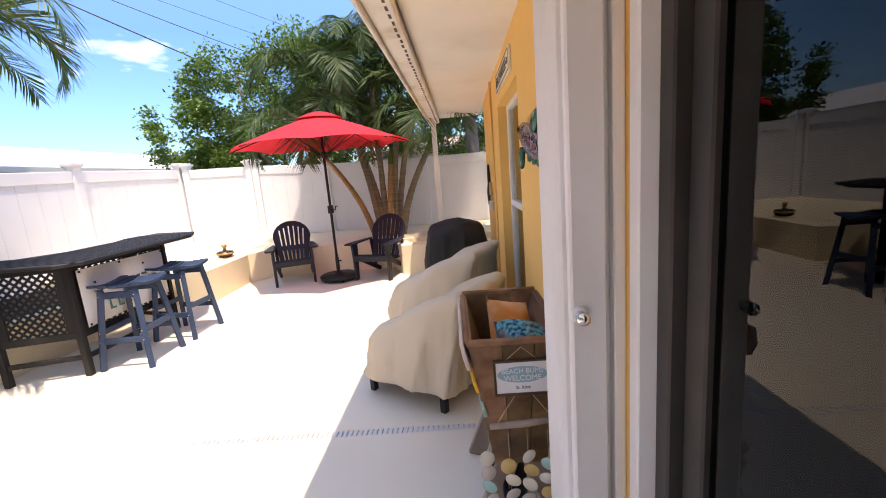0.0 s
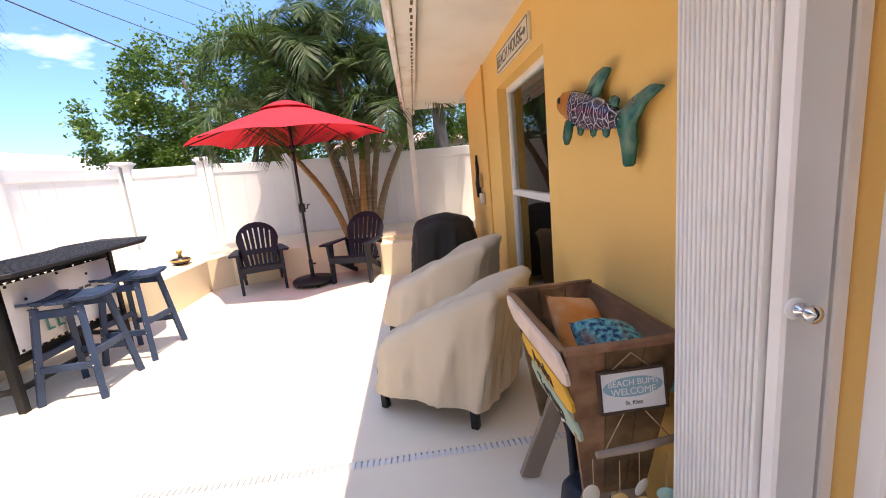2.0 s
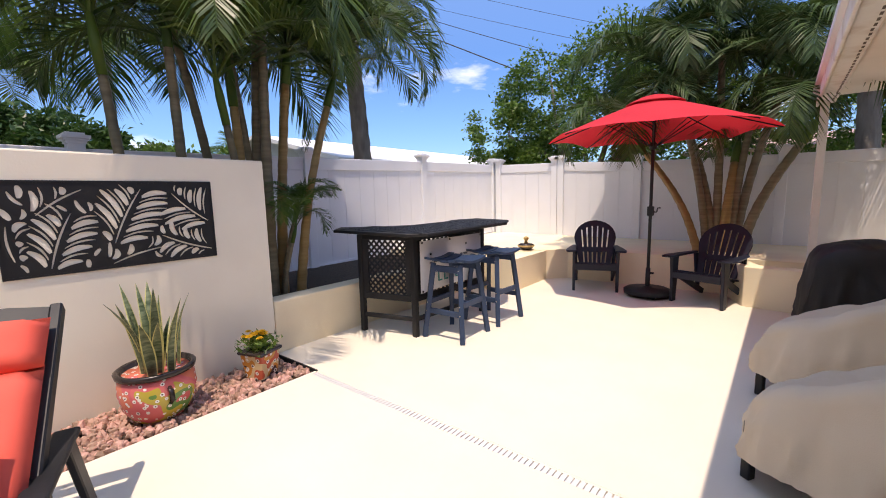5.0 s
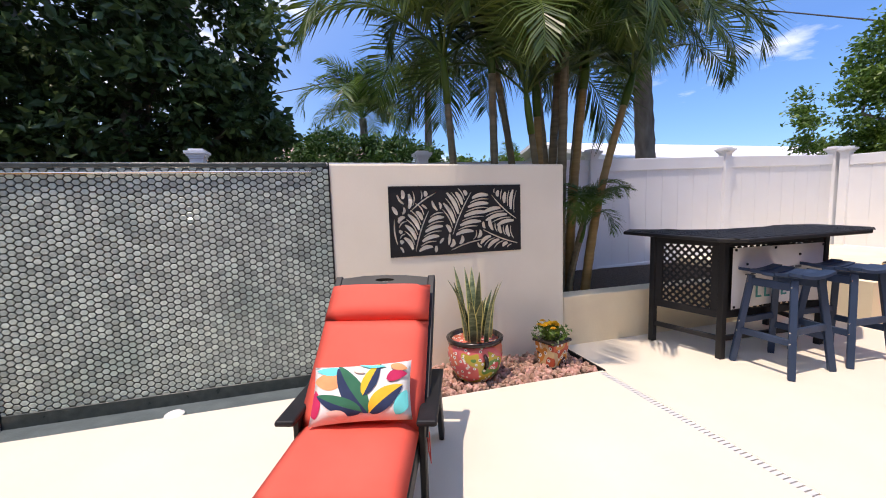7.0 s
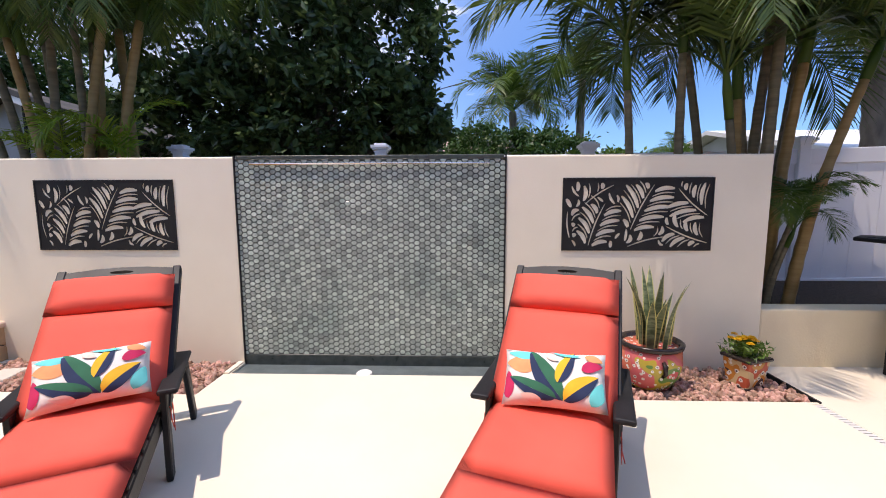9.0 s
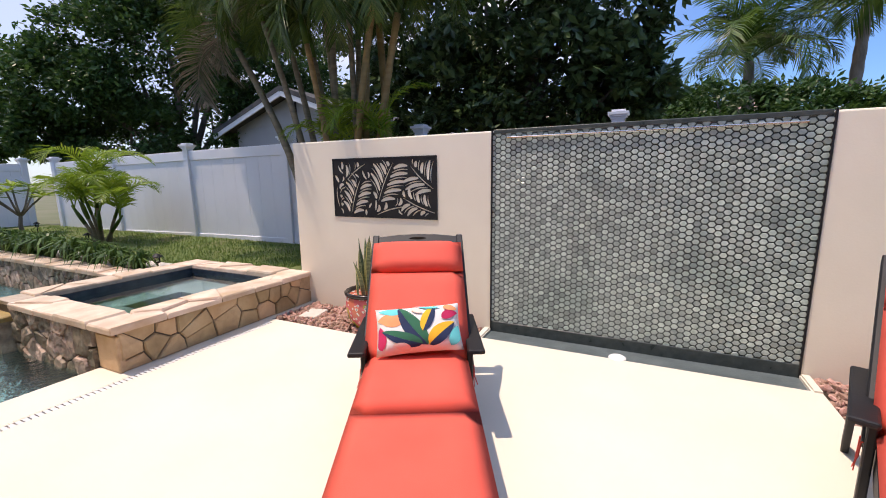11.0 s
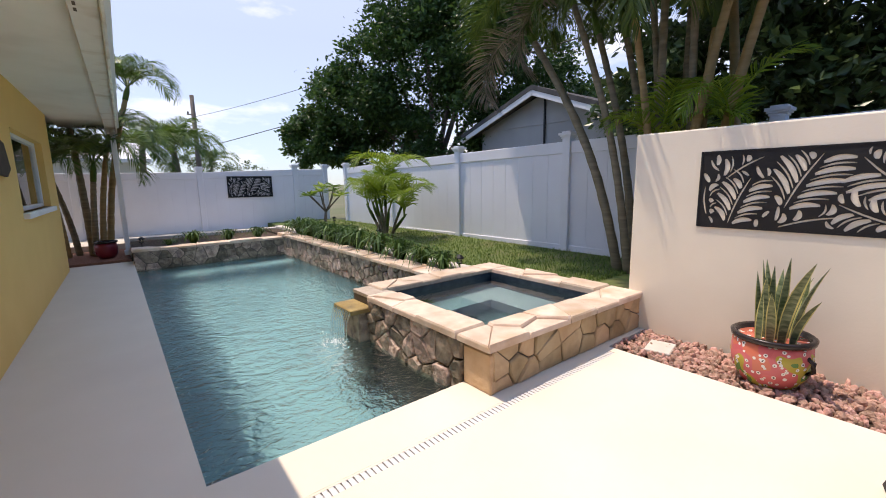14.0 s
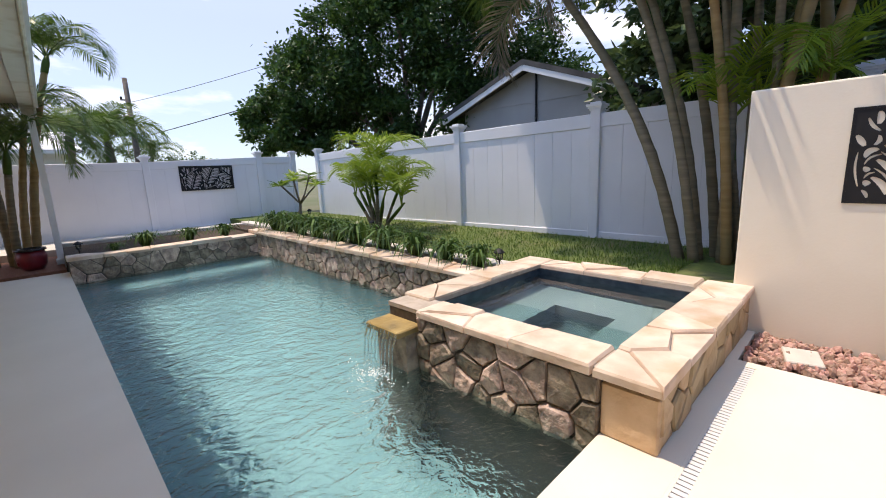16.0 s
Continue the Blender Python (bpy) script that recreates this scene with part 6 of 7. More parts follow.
# ---- lettering ----
def lettering(text, size, material, parent, m, name="writing", depth=0.0012, label=""):
    cu = bpy.data.curves.new("letters", "FONT")
    cu.body, cu.size, cu.extrude, cu.align_x, cu.align_y = text, size, depth, "CENTER", "CENTER"
    tmp = bpy.data.objects.new("letters", cu)
    scene.collection.objects.link(tmp)
    bpy.context.view_layer.update()
    me = bpy.data.meshes.new_from_object(tmp.evaluated_get(bpy.context.evaluated_depsgraph_get()))
    bpy.data.objects.remove(tmp)
    me.materials.clear()
    me.materials.append(material)
    ob = new(name, me)
    ob.parent = parent
    ob.matrix_basis = m
    if label:
        ob["label"] = label
    return ob


FACE_W = Matrix(((0, 0, -1, 0), (-1, 0, 0, 0), (0, 1, 0, 0), (0, 0, 0, 1)))  # writing on a face that looks to -x
FACE_S = Matrix(((1, 0, 0, 0), (0, 0, -1, 0), (0, 1, 0, 0), (0, 0, 0, 1)))  # writing on a face that looks to -y

# ---- wooden trough ----
tr = thing("wooden_trough", "reclaimed wood trough planter on splayed board legs", "trough", Matrix.Translation((0.53, 1.985, 0)))


def board(pts, th, m, name, material, parent, label=""):
    bm = prism(pts, -th / 2, th / 2)
    bmesh.ops.transform(bm, matrix=m, verts=bm.verts[:])
    return part(name, soften(bm, 0.003), material, parent, label)


for s in (-1, 1):
    # long sides, two boards each, leaning out
    for k, (z0, z1) in enumerate(((0.44, 0.64), (0.645, 0.85))):
        xa, xb = 0.085 + (z0 - 0.44) * 0.24, 0.085 + (z1 - 0.44) * 0.24
        ya, yb = 0.23 + (z0 - 0.44) * 0.2, 0.23 + (z1 - 0.44) * 0.2
        v = [(s * xa, -ya, z0), (s * xa, ya, z0), (s * xb, yb, z1), (s * xb, -yb, z1)]
        vs = [Vector(p) for p in v] + [Vector(p) - Vector((s * 0.02, 0, 0)) for p in v]
        raw("side_board", vs, [(0, 1, 2, 3), (7, 6, 5, 4), (0, 4, 5, 1), (1, 5, 6, 2), (2, 6, 7, 3), (3, 7, 4, 0)], M_WOOD, tr)
    # ends of planks set side by side
    for k in range(3):
        f0, f1 = -1 + 2 * k / 3 + 0.012, -1 + 2 * (k + 1) / 3 - 0.012
        v = [(f0 * 0.105, s * 0.235, 0.30), (f1 * 0.105, s * 0.235, 0.30), (f1 * 0.18, s * 0.315, 0.85), (f0 * 0.18, s * 0.315, 0.85)]
        vs = [Vector(p) for p in v] + [Vector(p) - Vector((0, s * 0.02, 0)) for p in v]
        raw("end_plank", vs, [(0, 1, 2, 3), (7, 6, 5, 4), (0, 4, 5, 1), (1, 5, 6, 2), (2, 6, 7, 3), (3, 7, 4, 0)], M_WOOD, tr)
    part("end_cap", soften(boxes((-0.185, 0.185, s * 0.315 - 0.014, s * 0.315 + 0.014, 0.845, 0.865)), 0.003), M_WOOD, tr)
    part("rim", soften(boxes((s * 0.183 - 0.010, s * 0.183 + 0.010, -0.30, 0.30, 0.845, 0.855)), 0.003), M_WOOD, tr)
    for q in (-1, 1):
        bm = bmesh.new()
        beam(bm, (q * -0.0, s * 0.212, 0.435), (q * 0.17, s * 0.235, 0.0), 0.028, 0.085, (1, 0, 0))
        part("leg", soften(bm, 0.004), M_GREYWOOD, tr, "weathered grey board leg")
part("floor_board", boxes((-0.085, 0.085, -0.23, 0.23, 0.44, 0.458)), M_WOOD, tr)
# painted boards on the long side
tilt = math.degrees(math.atan(0.24))
COLS = {k: surf("painted_" + k, c, tuple(q * 0.88 for q in c), 9.0, 0.7, bump=0.4, bscale=50, dirt=tuple(q * 0.6 + 0.08 for q in c), dscale=7.0) for k, c in dict(blush=(0.72, 0.58, 0.50), yellow=(0.78, 0.42, 0.04), green=(0.36, 0.48, 0.38)).items()}
M_DARKINK = surf("dark_letters", (0.05, 0.03, 0.02), (0.08, 0.05, 0.03), 10.0, 0.8, bump=0)
for key, zc, hh, y0, y1, txt in (("blush", 0.80, 0.115, -0.34, 0.30, ""), ("yellow", 0.68, 0.10, -0.30, 0.20, "Aruba"), ("green", 0.57, 0.095, -0.29, 0.18, "Tortuga")):
    x = -(0.085 + (zc - 0.44) * 0.24) - 0.018
    t = thing("painted_board", f"weathered {key} painted name board on the trough", "sign", Matrix.Translation((0.53, 1.985, 0)) @ pose(x, 0, zc, 0, -tilt, 0), "name boards")
    m = pose(0, 0, 0, 90, 0, 90)
    board([(y0, -hh / 2 + 0.02), (y0 + 0.05, -hh / 2), (y1 - 0.04, -hh / 2), (y1, 0.0), (y1 - 0.04, hh / 2), (y0 + 0.02, hh / 2), (y0 - 0.012, 0.01)], 0.014, m, "plank", COLS[key], t)
    if txt:
        lettering(txt, hh * 0.85, M_DARKINK, t, Matrix.Translation((-0.009, (y0 + y1) / 2, 0)) @ FACE_W, label="dark hand-painted letters")
# towels
M_TOWELO = surf("orange_towel", (0.55, 0.19, 0.04), (0.62, 0.25, 0.07), 8.0, 0.95, bump=0.8, bscale=160, dirt=(0.66, 0.42, 0.26), dscale=7.0)
M_TOWELB = surf("blue_print_towel", (0.015, 0.03, 0.10), (0.12, 0.48, 0.50), 55.0, 0.95, bump=0.8, bscale=160, dirt=(0.30, 0.09, 0.03), dscale=9.0)
for label, mat_, m, w_, h_, th_ in (("folded orange beach towel in the trough", M_TOWELO, pose(0.55, 2.02, 0.74, 38, 12, 8), 0.20, 0.36, 0.13), ("folded blue patterned beach towel in the trough", M_TOWELB, pose(0.60, 1.83, 0.74, 22, 18, 20), 0.22, 0.32, 0.15)):
    t = thing("beach_towel", label, "towel", m, "towels")
    part("fold", pillow_mesh(w_, h_, th_), mat_, t, "", True)
    part("inner_fold", pillow_mesh(w_ * 0.9, h_ * 0.96, th_ * 1.15), mat_, t, "", True)
# welcome sign
t = thing("welcome_sign", "framed white sign hung by twine on the trough", "sign", Matrix.Translation((0.538, 1.985 - 0.335, 0.725)) @ pose(0, 0, 0, -8, 0, 0) @ Matrix.Scale(0.82, 4))
M_SIGNW = surf("sign_white", (0.70, 0.70, 0.70), (0.76, 0.76, 0.75), 6.0, 0.6, bump=0.2)
M_SIGNB = surf("sign_blue", (0.22, 0.40, 0.46), (0.28, 0.46, 0.52), 9.0, 0.6, bump=0.1)
part("panel", boxes((-0.115, 0.115, -0.006, 0.006, -0.068, 0.068)), M_SIGNW, t)
part("frame", soften(boxes((-0.125, 0.125, -0.012, 0.008, 0.068, 0.078), (-0.125, 0.125, -0.012, 0.008, -0.078, -0.068), (-0.125, -0.115, -0.012, 0.008, -0.068, 0.068), (0.115, 0.125, -0.012, 0.008, -0.068, 0.068)), 0.002), M_DARKINK, t, "thin dark wooden frame")
el = prism([(0.11 * math.cos(a), 0.036 * math.sin(a)) for a in [6.2832 * k / 28 for k in range(28)]], 0, 0.001)
bmesh.ops.transform(el, matrix=Matrix.Translation((0, -0.0065, 0.013)) @ FACE_S, verts=el.verts[:])
part("surfboard_shape", el, M_SIGNB, t, "blue-grey surfboard shape")
lettering("BEACH BUMS", 0.031, M_SIGNW, t, Matrix.Translation((0, -0.0085, 0.028)) @ FACE_S)
lettering("WELCOME", 0.034, M_SIGNW, t, Matrix.Translation((0, -0.0085, -0.003)) @ FACE_S)
lettering("St. Kitts", 0.020, M_INK, t, Matrix.Translation((0, -0.0072, -0.045)) @ FACE_S)
M_TWINE = surf("twine", (0.40, 0.29, 0.17), (0.48, 0.36, 0.22), 30.0, 0.9, bump=0)
for s in (-1, 1):
    tube_ob("twine", [(s * 0.07, 0.0, 0.075), (0.0, -0.012, 0.135)], 0.0022, M_TWINE, t, 5)
    tube_ob("twine", [(s * 0.03, 0.0, -0.07), (s * 0.13, -0.02, -0.20)], 0.0022, M_TWINE, t, 5)
tube_ob("driftwood", [(-0.16, -0.022, -0.205), (0.0, -0.026, -0.197), (0.17, -0.02, -0.18)], [0.013, 0.016, 0.012], M_GREYWOOD, t, 8, "pale driftwood stick")
# watering can
wc = thing("watering_can", "dark navy plastic watering can with long spout", "watering can", pose(0.475, 1.86, 0, 0, 0, 84) @ Matrix.Scale(0.88, 4))
raw("can_body", *lathe([(0.085, 0.0), (0.10, 0.01), (0.105, 0.16), (0.095, 0.25), (0.07, 0.285), (0.055, 0.29)], 22), M_NAVY, wc, "", True)
tube_ob("spout", [(0.09, 0, 0.07), (0.15, 0, 0.20), (0.19, 0, 0.38), (0.205, 0, 0.44)], [0.03, 0.024, 0.022, 0.034], M_NAVY, wc, 10)
tube_ob("rose", [(0.203, 0, 0.435), (0.208, 0, 0.455)], [0.037, 0.036], M_SIGNW, wc, 12, "pale spout cap")
tube_ob("handle", [(0.03, 0, 0.28), (-0.02, 0, 0.35), (-0.10, 0, 0.33), (-0.14, 0, 0.22), (-0.10, 0, 0.10)], 0.014, M_NAVY, wc, 8)
# shell garland
gar = thing("shell_garland", "hanging garland of pastel shell discs on cords", "garland", Matrix.Translation((0.50, 1.62, 0.10)))
DISC = [surf("shell_" + str(i), c, tuple(q * 0.9 for q in c), 14.0, 0.4, bump=0.2) for i, c in enumerate(((0.70, 0.64, 0.52), (0.30, 0.50, 0.46), (0.62, 0.42, 0.16), (0.62, 0.52, 0.46), (0.72, 0.68, 0.60)))]
for c in range(4):
    x = -0.10 + c * 0.07
    tube_ob("cord", [(x, -0.02 * (c % 2), 0.44), (x, -0.02 * (c % 2), 0.03)], 0.0015, M_TWINE, gar, 4)
    for k in range(6):
        o = raw("shell_disc", *lathe([(0, -0.003), (0.026, -0.003), (0.029, 0), (0.026, 0.003), (0, 0.003)], 14), DISC[(c * 2 + k * 3) % 5], gar, "", True)
        o.matrix_basis = pose(x + rnd(-0.01, 0.01), -0.02 * (c % 2) - 0.006, 0.33 - k * 0.058 - 0.02 * (c % 2), 90 + rnd(-15, 15), rnd(-20, 20), rnd(-30, 30))

# ---- house wall fittings, in the house's frame ----


def housed(ob):
    ob.matrix_basis = HM @ ob.matrix_basis
    return ob


def window(name, y0, y1, z0, z1, mid, depth, label, blinds):
    t = housed(setting(thing(name, label, "window")))
    f = 0.045
    part("window_frame", soften(boxes((depth - 0.03, depth + 0.03, y0, y1, z1 - f, z1), (depth - 0.03, depth + 0.03, y0, y1, z0, z0 + f), (depth - 0.03, depth + 0.03, y0, y0 + f, z0 + f, z1 - f), (depth - 0.03, depth + 0.03, y1 - f, y1, z0 + f, z1 - f)), 0.004), M_WHITE, t)
    if mid:
        part("meeting_rail", soften(boxes((depth - 0.035, depth + 0.02, y0 + f, y1 - f, mid - 0.025, mid + 0.025)), 0.004), M_WHITE, t)
    for a, b in ([(z0 + f, mid - 0.025), (mid + 0.025, z1 - f)] if mid else [(z0 + f, z1 - f)]):
        o = part("pane", boxes((depth - 0.003, depth + 0.003, y0 + f, y1 - f, a, b)), M_GLASS, t)
        o.visible_shadow = False
    if blinds:
        k = int((z1 - z0 - 0.1) / 0.075)
        for i in range(k):
            z = z0 + 0.06 + i * 0.075
            bm = bmesh.new()
            box(bm, -0.035, 0.035, y0 + 0.22, y1 - 0.05, -0.003, 0.003, Matrix.Translation((depth + 0.05, 0, z)) @ Euler((0, radians(40), 0)).to_matrix().to_4x4())
            part("blind_slat", bm, M_BLIND, t, "dark shutter slat")
        part("shutter_stile", soften(boxes((depth + 0.02, depth + 0.08, y1 - 0.10, y1 - 0.03, z0 + 0.05, z1 - 0.05), (depth + 0.02, depth + 0.08, y0 + 0.15, y0 + 0.22, z0 + 0.05, z1 - 0.05)), 0.004), M_WHITE, t)
    return t


M_BLIND = surf("dark_slat", (0.62, 0.63, 0.60), (0.70, 0.705, 0.68), 5.0, 0.4, bump=0.05)
window("window_1", *H_WIN_N, 1.15, 0.11, "white sash window with dark shutter slats", True)
t = window("window_2", *H_WIN_S, 0, 0.10, "white framed window with a sill", False)
part("sill", soften(boxes((-0.05, 0.07, H_WIN_S[0] - 0.05, H_WIN_S[1] + 0.05, H_WIN_S[2] - 0.06, H_WIN_S[2])), 0.006), M_WHITE, t, "white painted sill")
# sliding door
t = housed(setting(thing("door_1", "sliding glass door with dark frame", "door")))
y0, y1, z0, z1 = H_DOOR
M_BRONZE = surf("dark_bronze", (0.03, 0.028, 0.026), (0.045, 0.042, 0.04), 6.0, 0.45, bump=0.05)
part("outer_trim", soften(boxes((-0.012, 0.10, y1 - 0.05, y1, z0, z1), (-0.012, 0.10, y0, y0 + 0.05, z0, z1), (-0.012, 0.10, y0 + 0.05, y1 - 0.05, z1 - 0.05, z1)), 0.005), M_WHITE, t, "white door trim")
part("door_frame", soften(boxes((0.03, 0.15, y1 - 0.11, y1 - 0.05, z0, z1 - 0.05), (0.03, 0.15, y0 + 0.05, y0 + 0.11, z0, z1 - 0.05), (0.03, 0.15, y0 + 0.11, y1 - 0.11, z1 - 0.11, z1 - 0.05), (0.03, 0.15, y0 + 0.11, y1 - 0.11, z0, z0 + 0.05)), 0.005), M_BRONZE, t)
part("sash", soften(boxes((0.06, 0.10, y1 - 0.19, y1 - 0.115, z0 + 0.05, z1 - 0.11), (0.06, 0.10, -0.06, 0.02, z0 + 0.05, z1 - 0.11), (0.06, 0.10, 0.02, y1 - 0.19, z0 + 0.05, z0 + 0.13), (0.06, 0.10, 0.02, y1 - 0.19, z1 - 0.19, z1 - 0.11)), 0.005), M_BRONZE, t)
for a, b in ((0.02, y1 - 0.19), (y0 + 0.11, -0.06)):
    o = part("pane", boxes((0.077, 0.083, a, b, z0 + 0.05, z1 - 0.11)), M_DARKGLASS, t)
    o.visible_shadow = False
part("threshold", soften(boxes((-0.03, 0.16, y0, y1, 0.0, z0)), 0.004), M_CONC, t)
# accordion shutter folded beside the door
t = housed(tagged(thing("accordion_shutter", "white ribbed accordion storm shutter folded at the wall", "storm shutter")))
for i in range(33):
    yy = 1.30 + i * 0.008
    x = -0.150 + (0.004 if i % 2 else 0.0)
    part("fold", soften(boxes((x, -0.03, yy, yy + 0.0066, 0.03, 2.28)), 0.002), M_WHITE, t)
part("lock_blade", soften(boxes((-0.14, -0.05, 1.258, 1.296, 0.03, 2.28)), 0.006), M_WHITE, t)
part("wall_strip", soften(boxes((-0.03, 0.0, 1.27, 1.57, 0.02, 2.30)), 0.004), M_WHITE, t)
part("top_track", soften(boxes((-0.16, 0.0, -1.3, 1.59, 2.28, 2.34)), 0.005), M_WHITE, t)
part("bottom_track", soften(boxes((-0.15, 0.0, 1.25, 1.59, 0.0, 0.03)), 0.004), M_WHITE, t)
o = raw("knob", *lathe([(0.012, 0.0), (0.014, 0.012), (0.009, 0.02), (0.016, 0.03), (0.016, 0.04), (0, 0.046)], 14), M_CHROME, t, "chrome lock knob", True)
o.matrix_basis = pose(-0.12, 1.258, 1.09, 90, 0, 0)
o = raw("knob_plate", *lathe([(0, 0), (0.022, 0), (0.02, 0.006), (0, 0.007)], 14), M_WHITE, t, "", True)
o.matrix_basis = pose(-0.12, 1.2585, 1.09, 90, 0, 0)
# beach house sign
t = housed(thing("beach_house_sign", "cream sign with black lettering and arrow", "sign", Matrix.Translation((-0.012, 3.64, 2.185))))
M_CREAMSIGN = surf("sign_cream", (0.72, 0.66, 0.52), (0.76, 0.70, 0.57), 6.0, 0.7, bump=0.2)
part("panel", soften(boxes((-0.006, 0.012, -0.46, 0.46, -0.08, 0.08)), 0.002), M_CREAMSIGN, t)
part("border", boxes((-0.008, -0.006, -0.445, 0.445, 0.062, 0.070), (-0.008, -0.006, -0.445, 0.445, -0.070, -0.062), (-0.008, -0.006, -0.445, -0.437, -0.062, 0.062), (-0.008, -0.006, 0.437, 0.445, -0.062, 0.062)), M_INK, t, "black painted border")
lettering("BEACH HOUSE", 0.115, M_INK, t, Matrix.Translation((-0.008, 0.06, -0.002)) @ FACE_W)
part("arrow", boxes((-0.009, -0.006, -0.36, -0.30, -0.008, 0.008), (-0.009, -0.006, -0.385, -0.36, -0.02, 0.02), (-0.009, -0.006, -0.40, -0.385, -0.01, 0.01)), M_INK, t, "black arrow")
# ceramic fish
t = housed(thing("ceramic_fish", "painted ceramic shark with teal fins on the wall", "wall ornament", Matrix.Translation((-0.035, 2.324, 1.575)) @ pose(0, 0, 0, 13, 0, 0) @ Matrix.Diagonal((0.82, 0.854, 0.82, 1))))
M_FISHB = bpy.data.materials.new("fish_pattern")
M_FISHB.use_nodes = True
fn, fl_ = M_FISHB.node_tree.nodes, M_FISHB.node_tree.links
fv, fr, ft = fn.new("ShaderNodeTexVoronoi"), fn.new("ShaderNodeValToRGB"), fn.new("ShaderNodeTexCoord")
fv.feature, fv.inputs["Scale"].default_value = "DISTANCE_TO_EDGE", 19
fr.color_ramp.interpolation = "CONSTANT"
for i, (p, c) in enumerate(((0.0, (0.55, 0.50, 0.55)), (0.035, (0.022, 0.016, 0.055)), (0.28, (0.36, 0.32, 0.42)), (0.34, (0.035, 0.02, 0.075)))):
    e = fr.color_ramp.elements[i] if i < 2 else fr.color_ramp.elements.new(p)
    e.position, e.color = p, (*c, 1)
fl_.new(ft.outputs["Object"], fv.inputs["Vector"])
fl_.new(fv.outputs["Distance"], fr.inputs[0])
fl_.new(fr.outputs[0], fn["Principled BSDF"].inputs["Base Color"])
fn["Principled BSDF"].inputs["Roughness"].default_value = 0.2
M_FISHO = surf("orange_glaze", (0.62, 0.19, 0.03), (0.72, 0.27, 0.06), 14.0, 0.2, bump=0.05)
M_FISHT = surf("teal_glaze", (0.015, 0.12, 0.10), (0.035, 0.19, 0.15), 14.0, 0.18, bump=0.05, dirt=(0.08, 0.22, 0.15), dscale=9.0)


def loft_y(prof, n=16, flat=0.42):
    vs, fs = [], []
    for y, r, zc in prof:
        for k in range(n):
            a = 2 * math.pi * k / n
            vs.append((r * flat * math.cos(a), y, zc + r * math.sin(a)))
    for i in range(len(prof) - 1):
        for k in range(n):
            fs.append((i * n + k, i * n + (k + 1) % n, (i + 1) * n + (k + 1) % n, (i + 1) * n + k))
    fs += [tuple(range(n)), tuple((len(prof) - 1) * n + k for k in reversed(range(n)))]
    return vs, fs


raw("body", *loft_y([(0.20, 0.086, 0.008), (0.14, 0.092, 0.0), (0.0, 0.090, 0.0), (-0.12, 0.075, 0.0), (-0.24, 0.052, 0.0), (-0.34, 0.034, 0.0)]), M_FISHB, t, "mosaic patterned body", True)
raw("head", *loft_y([(0.44, 0.012, 0.0), (0.41, 0.038, 0.005), (0.34, 0.066, 0.012), (0.196, 0.088, 0.008)]), M_FISHO, t, "orange glazed head", True)
o = raw("eye", *lathe([(0.02, 0), (0.02, 0.006), (0.008, 0.012), (0, 0.012)], 12), M_RIM, t, "dark round eye", True)
o.matrix_basis = pose(-0.024, 0.345, 0.032, 0, -90, 0)


def fin(name, pts, th=0.022, x=0.0):
    bm = prism(pts, -th / 2, th / 2)
    bmesh.ops.transform(bm, matrix=Matrix.Translation((x, 0, 0)) @ pose(0, 0, 0, 90, 0, 90), verts=bm.verts[:])
    bmesh.ops.bevel(bm, geom=bm.edges[:], offset=0.007, segments=2, affect="EDGES")
    part(name, bm, M_FISHT, t, "teal glazed fin", True)


fin("dorsal_fin", [(0.06, 0.075), (-0.09, 0.065), (-0.13, 0.125), (-0.20, 0.205), (-0.13, 0.21), (-0.04, 0.175)])
fin("tail_fin", [(-0.31, 0.03), (-0.31, -0.03), (-0.36, -0.10), (-0.40, -0.19), (-0.455, -0.175), (-0.46, -0.07), (-0.44, 0.0), (-0.50, 0.08), (-0.60, 0.145), (-0.53, 0.15), (-0.42, 0.10)], 0.03)
fin("pectoral_fin", [(0.20, -0.055), (0.13, -0.07), (0.15, -0.15), (0.19, -0.20), (0.23, -0.155)], 0.03, -0.03)
fin("belly_fin", [(0.12, -0.075), (0.05, -0.08), (0.07, -0.13), (0.10, -0.13)])
fin("belly_fin", [(-0.04, -0.075), (-0.10, -0.07), (-0.08, -0.115), (-0.06, -0.115)])
fin("belly_fin", [(-0.17, -0.055), (-0.23, -0.045), (-0.22, -0.095), (-0.19, -0.095)])
fin("back_fin", [(-0.20, 0.05), (-0.28, 0.04), (-0.29, 0.085), (-0.24, 0.095)])
# conduit, rope and lock box
o = tube_ob("conduit", [(-0.012, 4.86, 0.0), (-0.012, 4.86, 2.37)], 0.011, M_YELLOW)
housed(setting(o, "thin yellow painted conduit pipe", "pipe"))
t = housed(thing("hanging_rope", "dark knotted rope hanging on the wall", "rope", Matrix.Translation((-0.03, 5.50, 1.0))))
tube_ob("rope_loop", [(0, 0, 0.53), (0, 0.02, 0.45), (0, 0, 0.38), (0, 0.01, 0.30)], [0.012, 0.018, 0.022, 0.02], M_BLACK, t, 8)
tube_ob("tassel", [(0, 0.01, 0.32), (0, 0.01, 0.2), (0, 0.015, 0.04)], [0.018, 0.034, 0.024], M_BLACK, t, 8)
t = housed(thing("lock_box", "grey key lock box hanging on a hook", "lock box", Matrix.Translation((-0.03, 5.28, 0.98))))
part("box", soften(boxes((-0.025, 0.025, -0.05, 0.05, 0.0, 0.12)), 0.008), M_CONC, t)
tube_ob("shackle", [(0, -0.03, 0.12), (0, -0.03, 0.19), (0, 0.03, 0.19), (0, 0.03, 0.12)], 0.006, M_CHROME, t, 6)
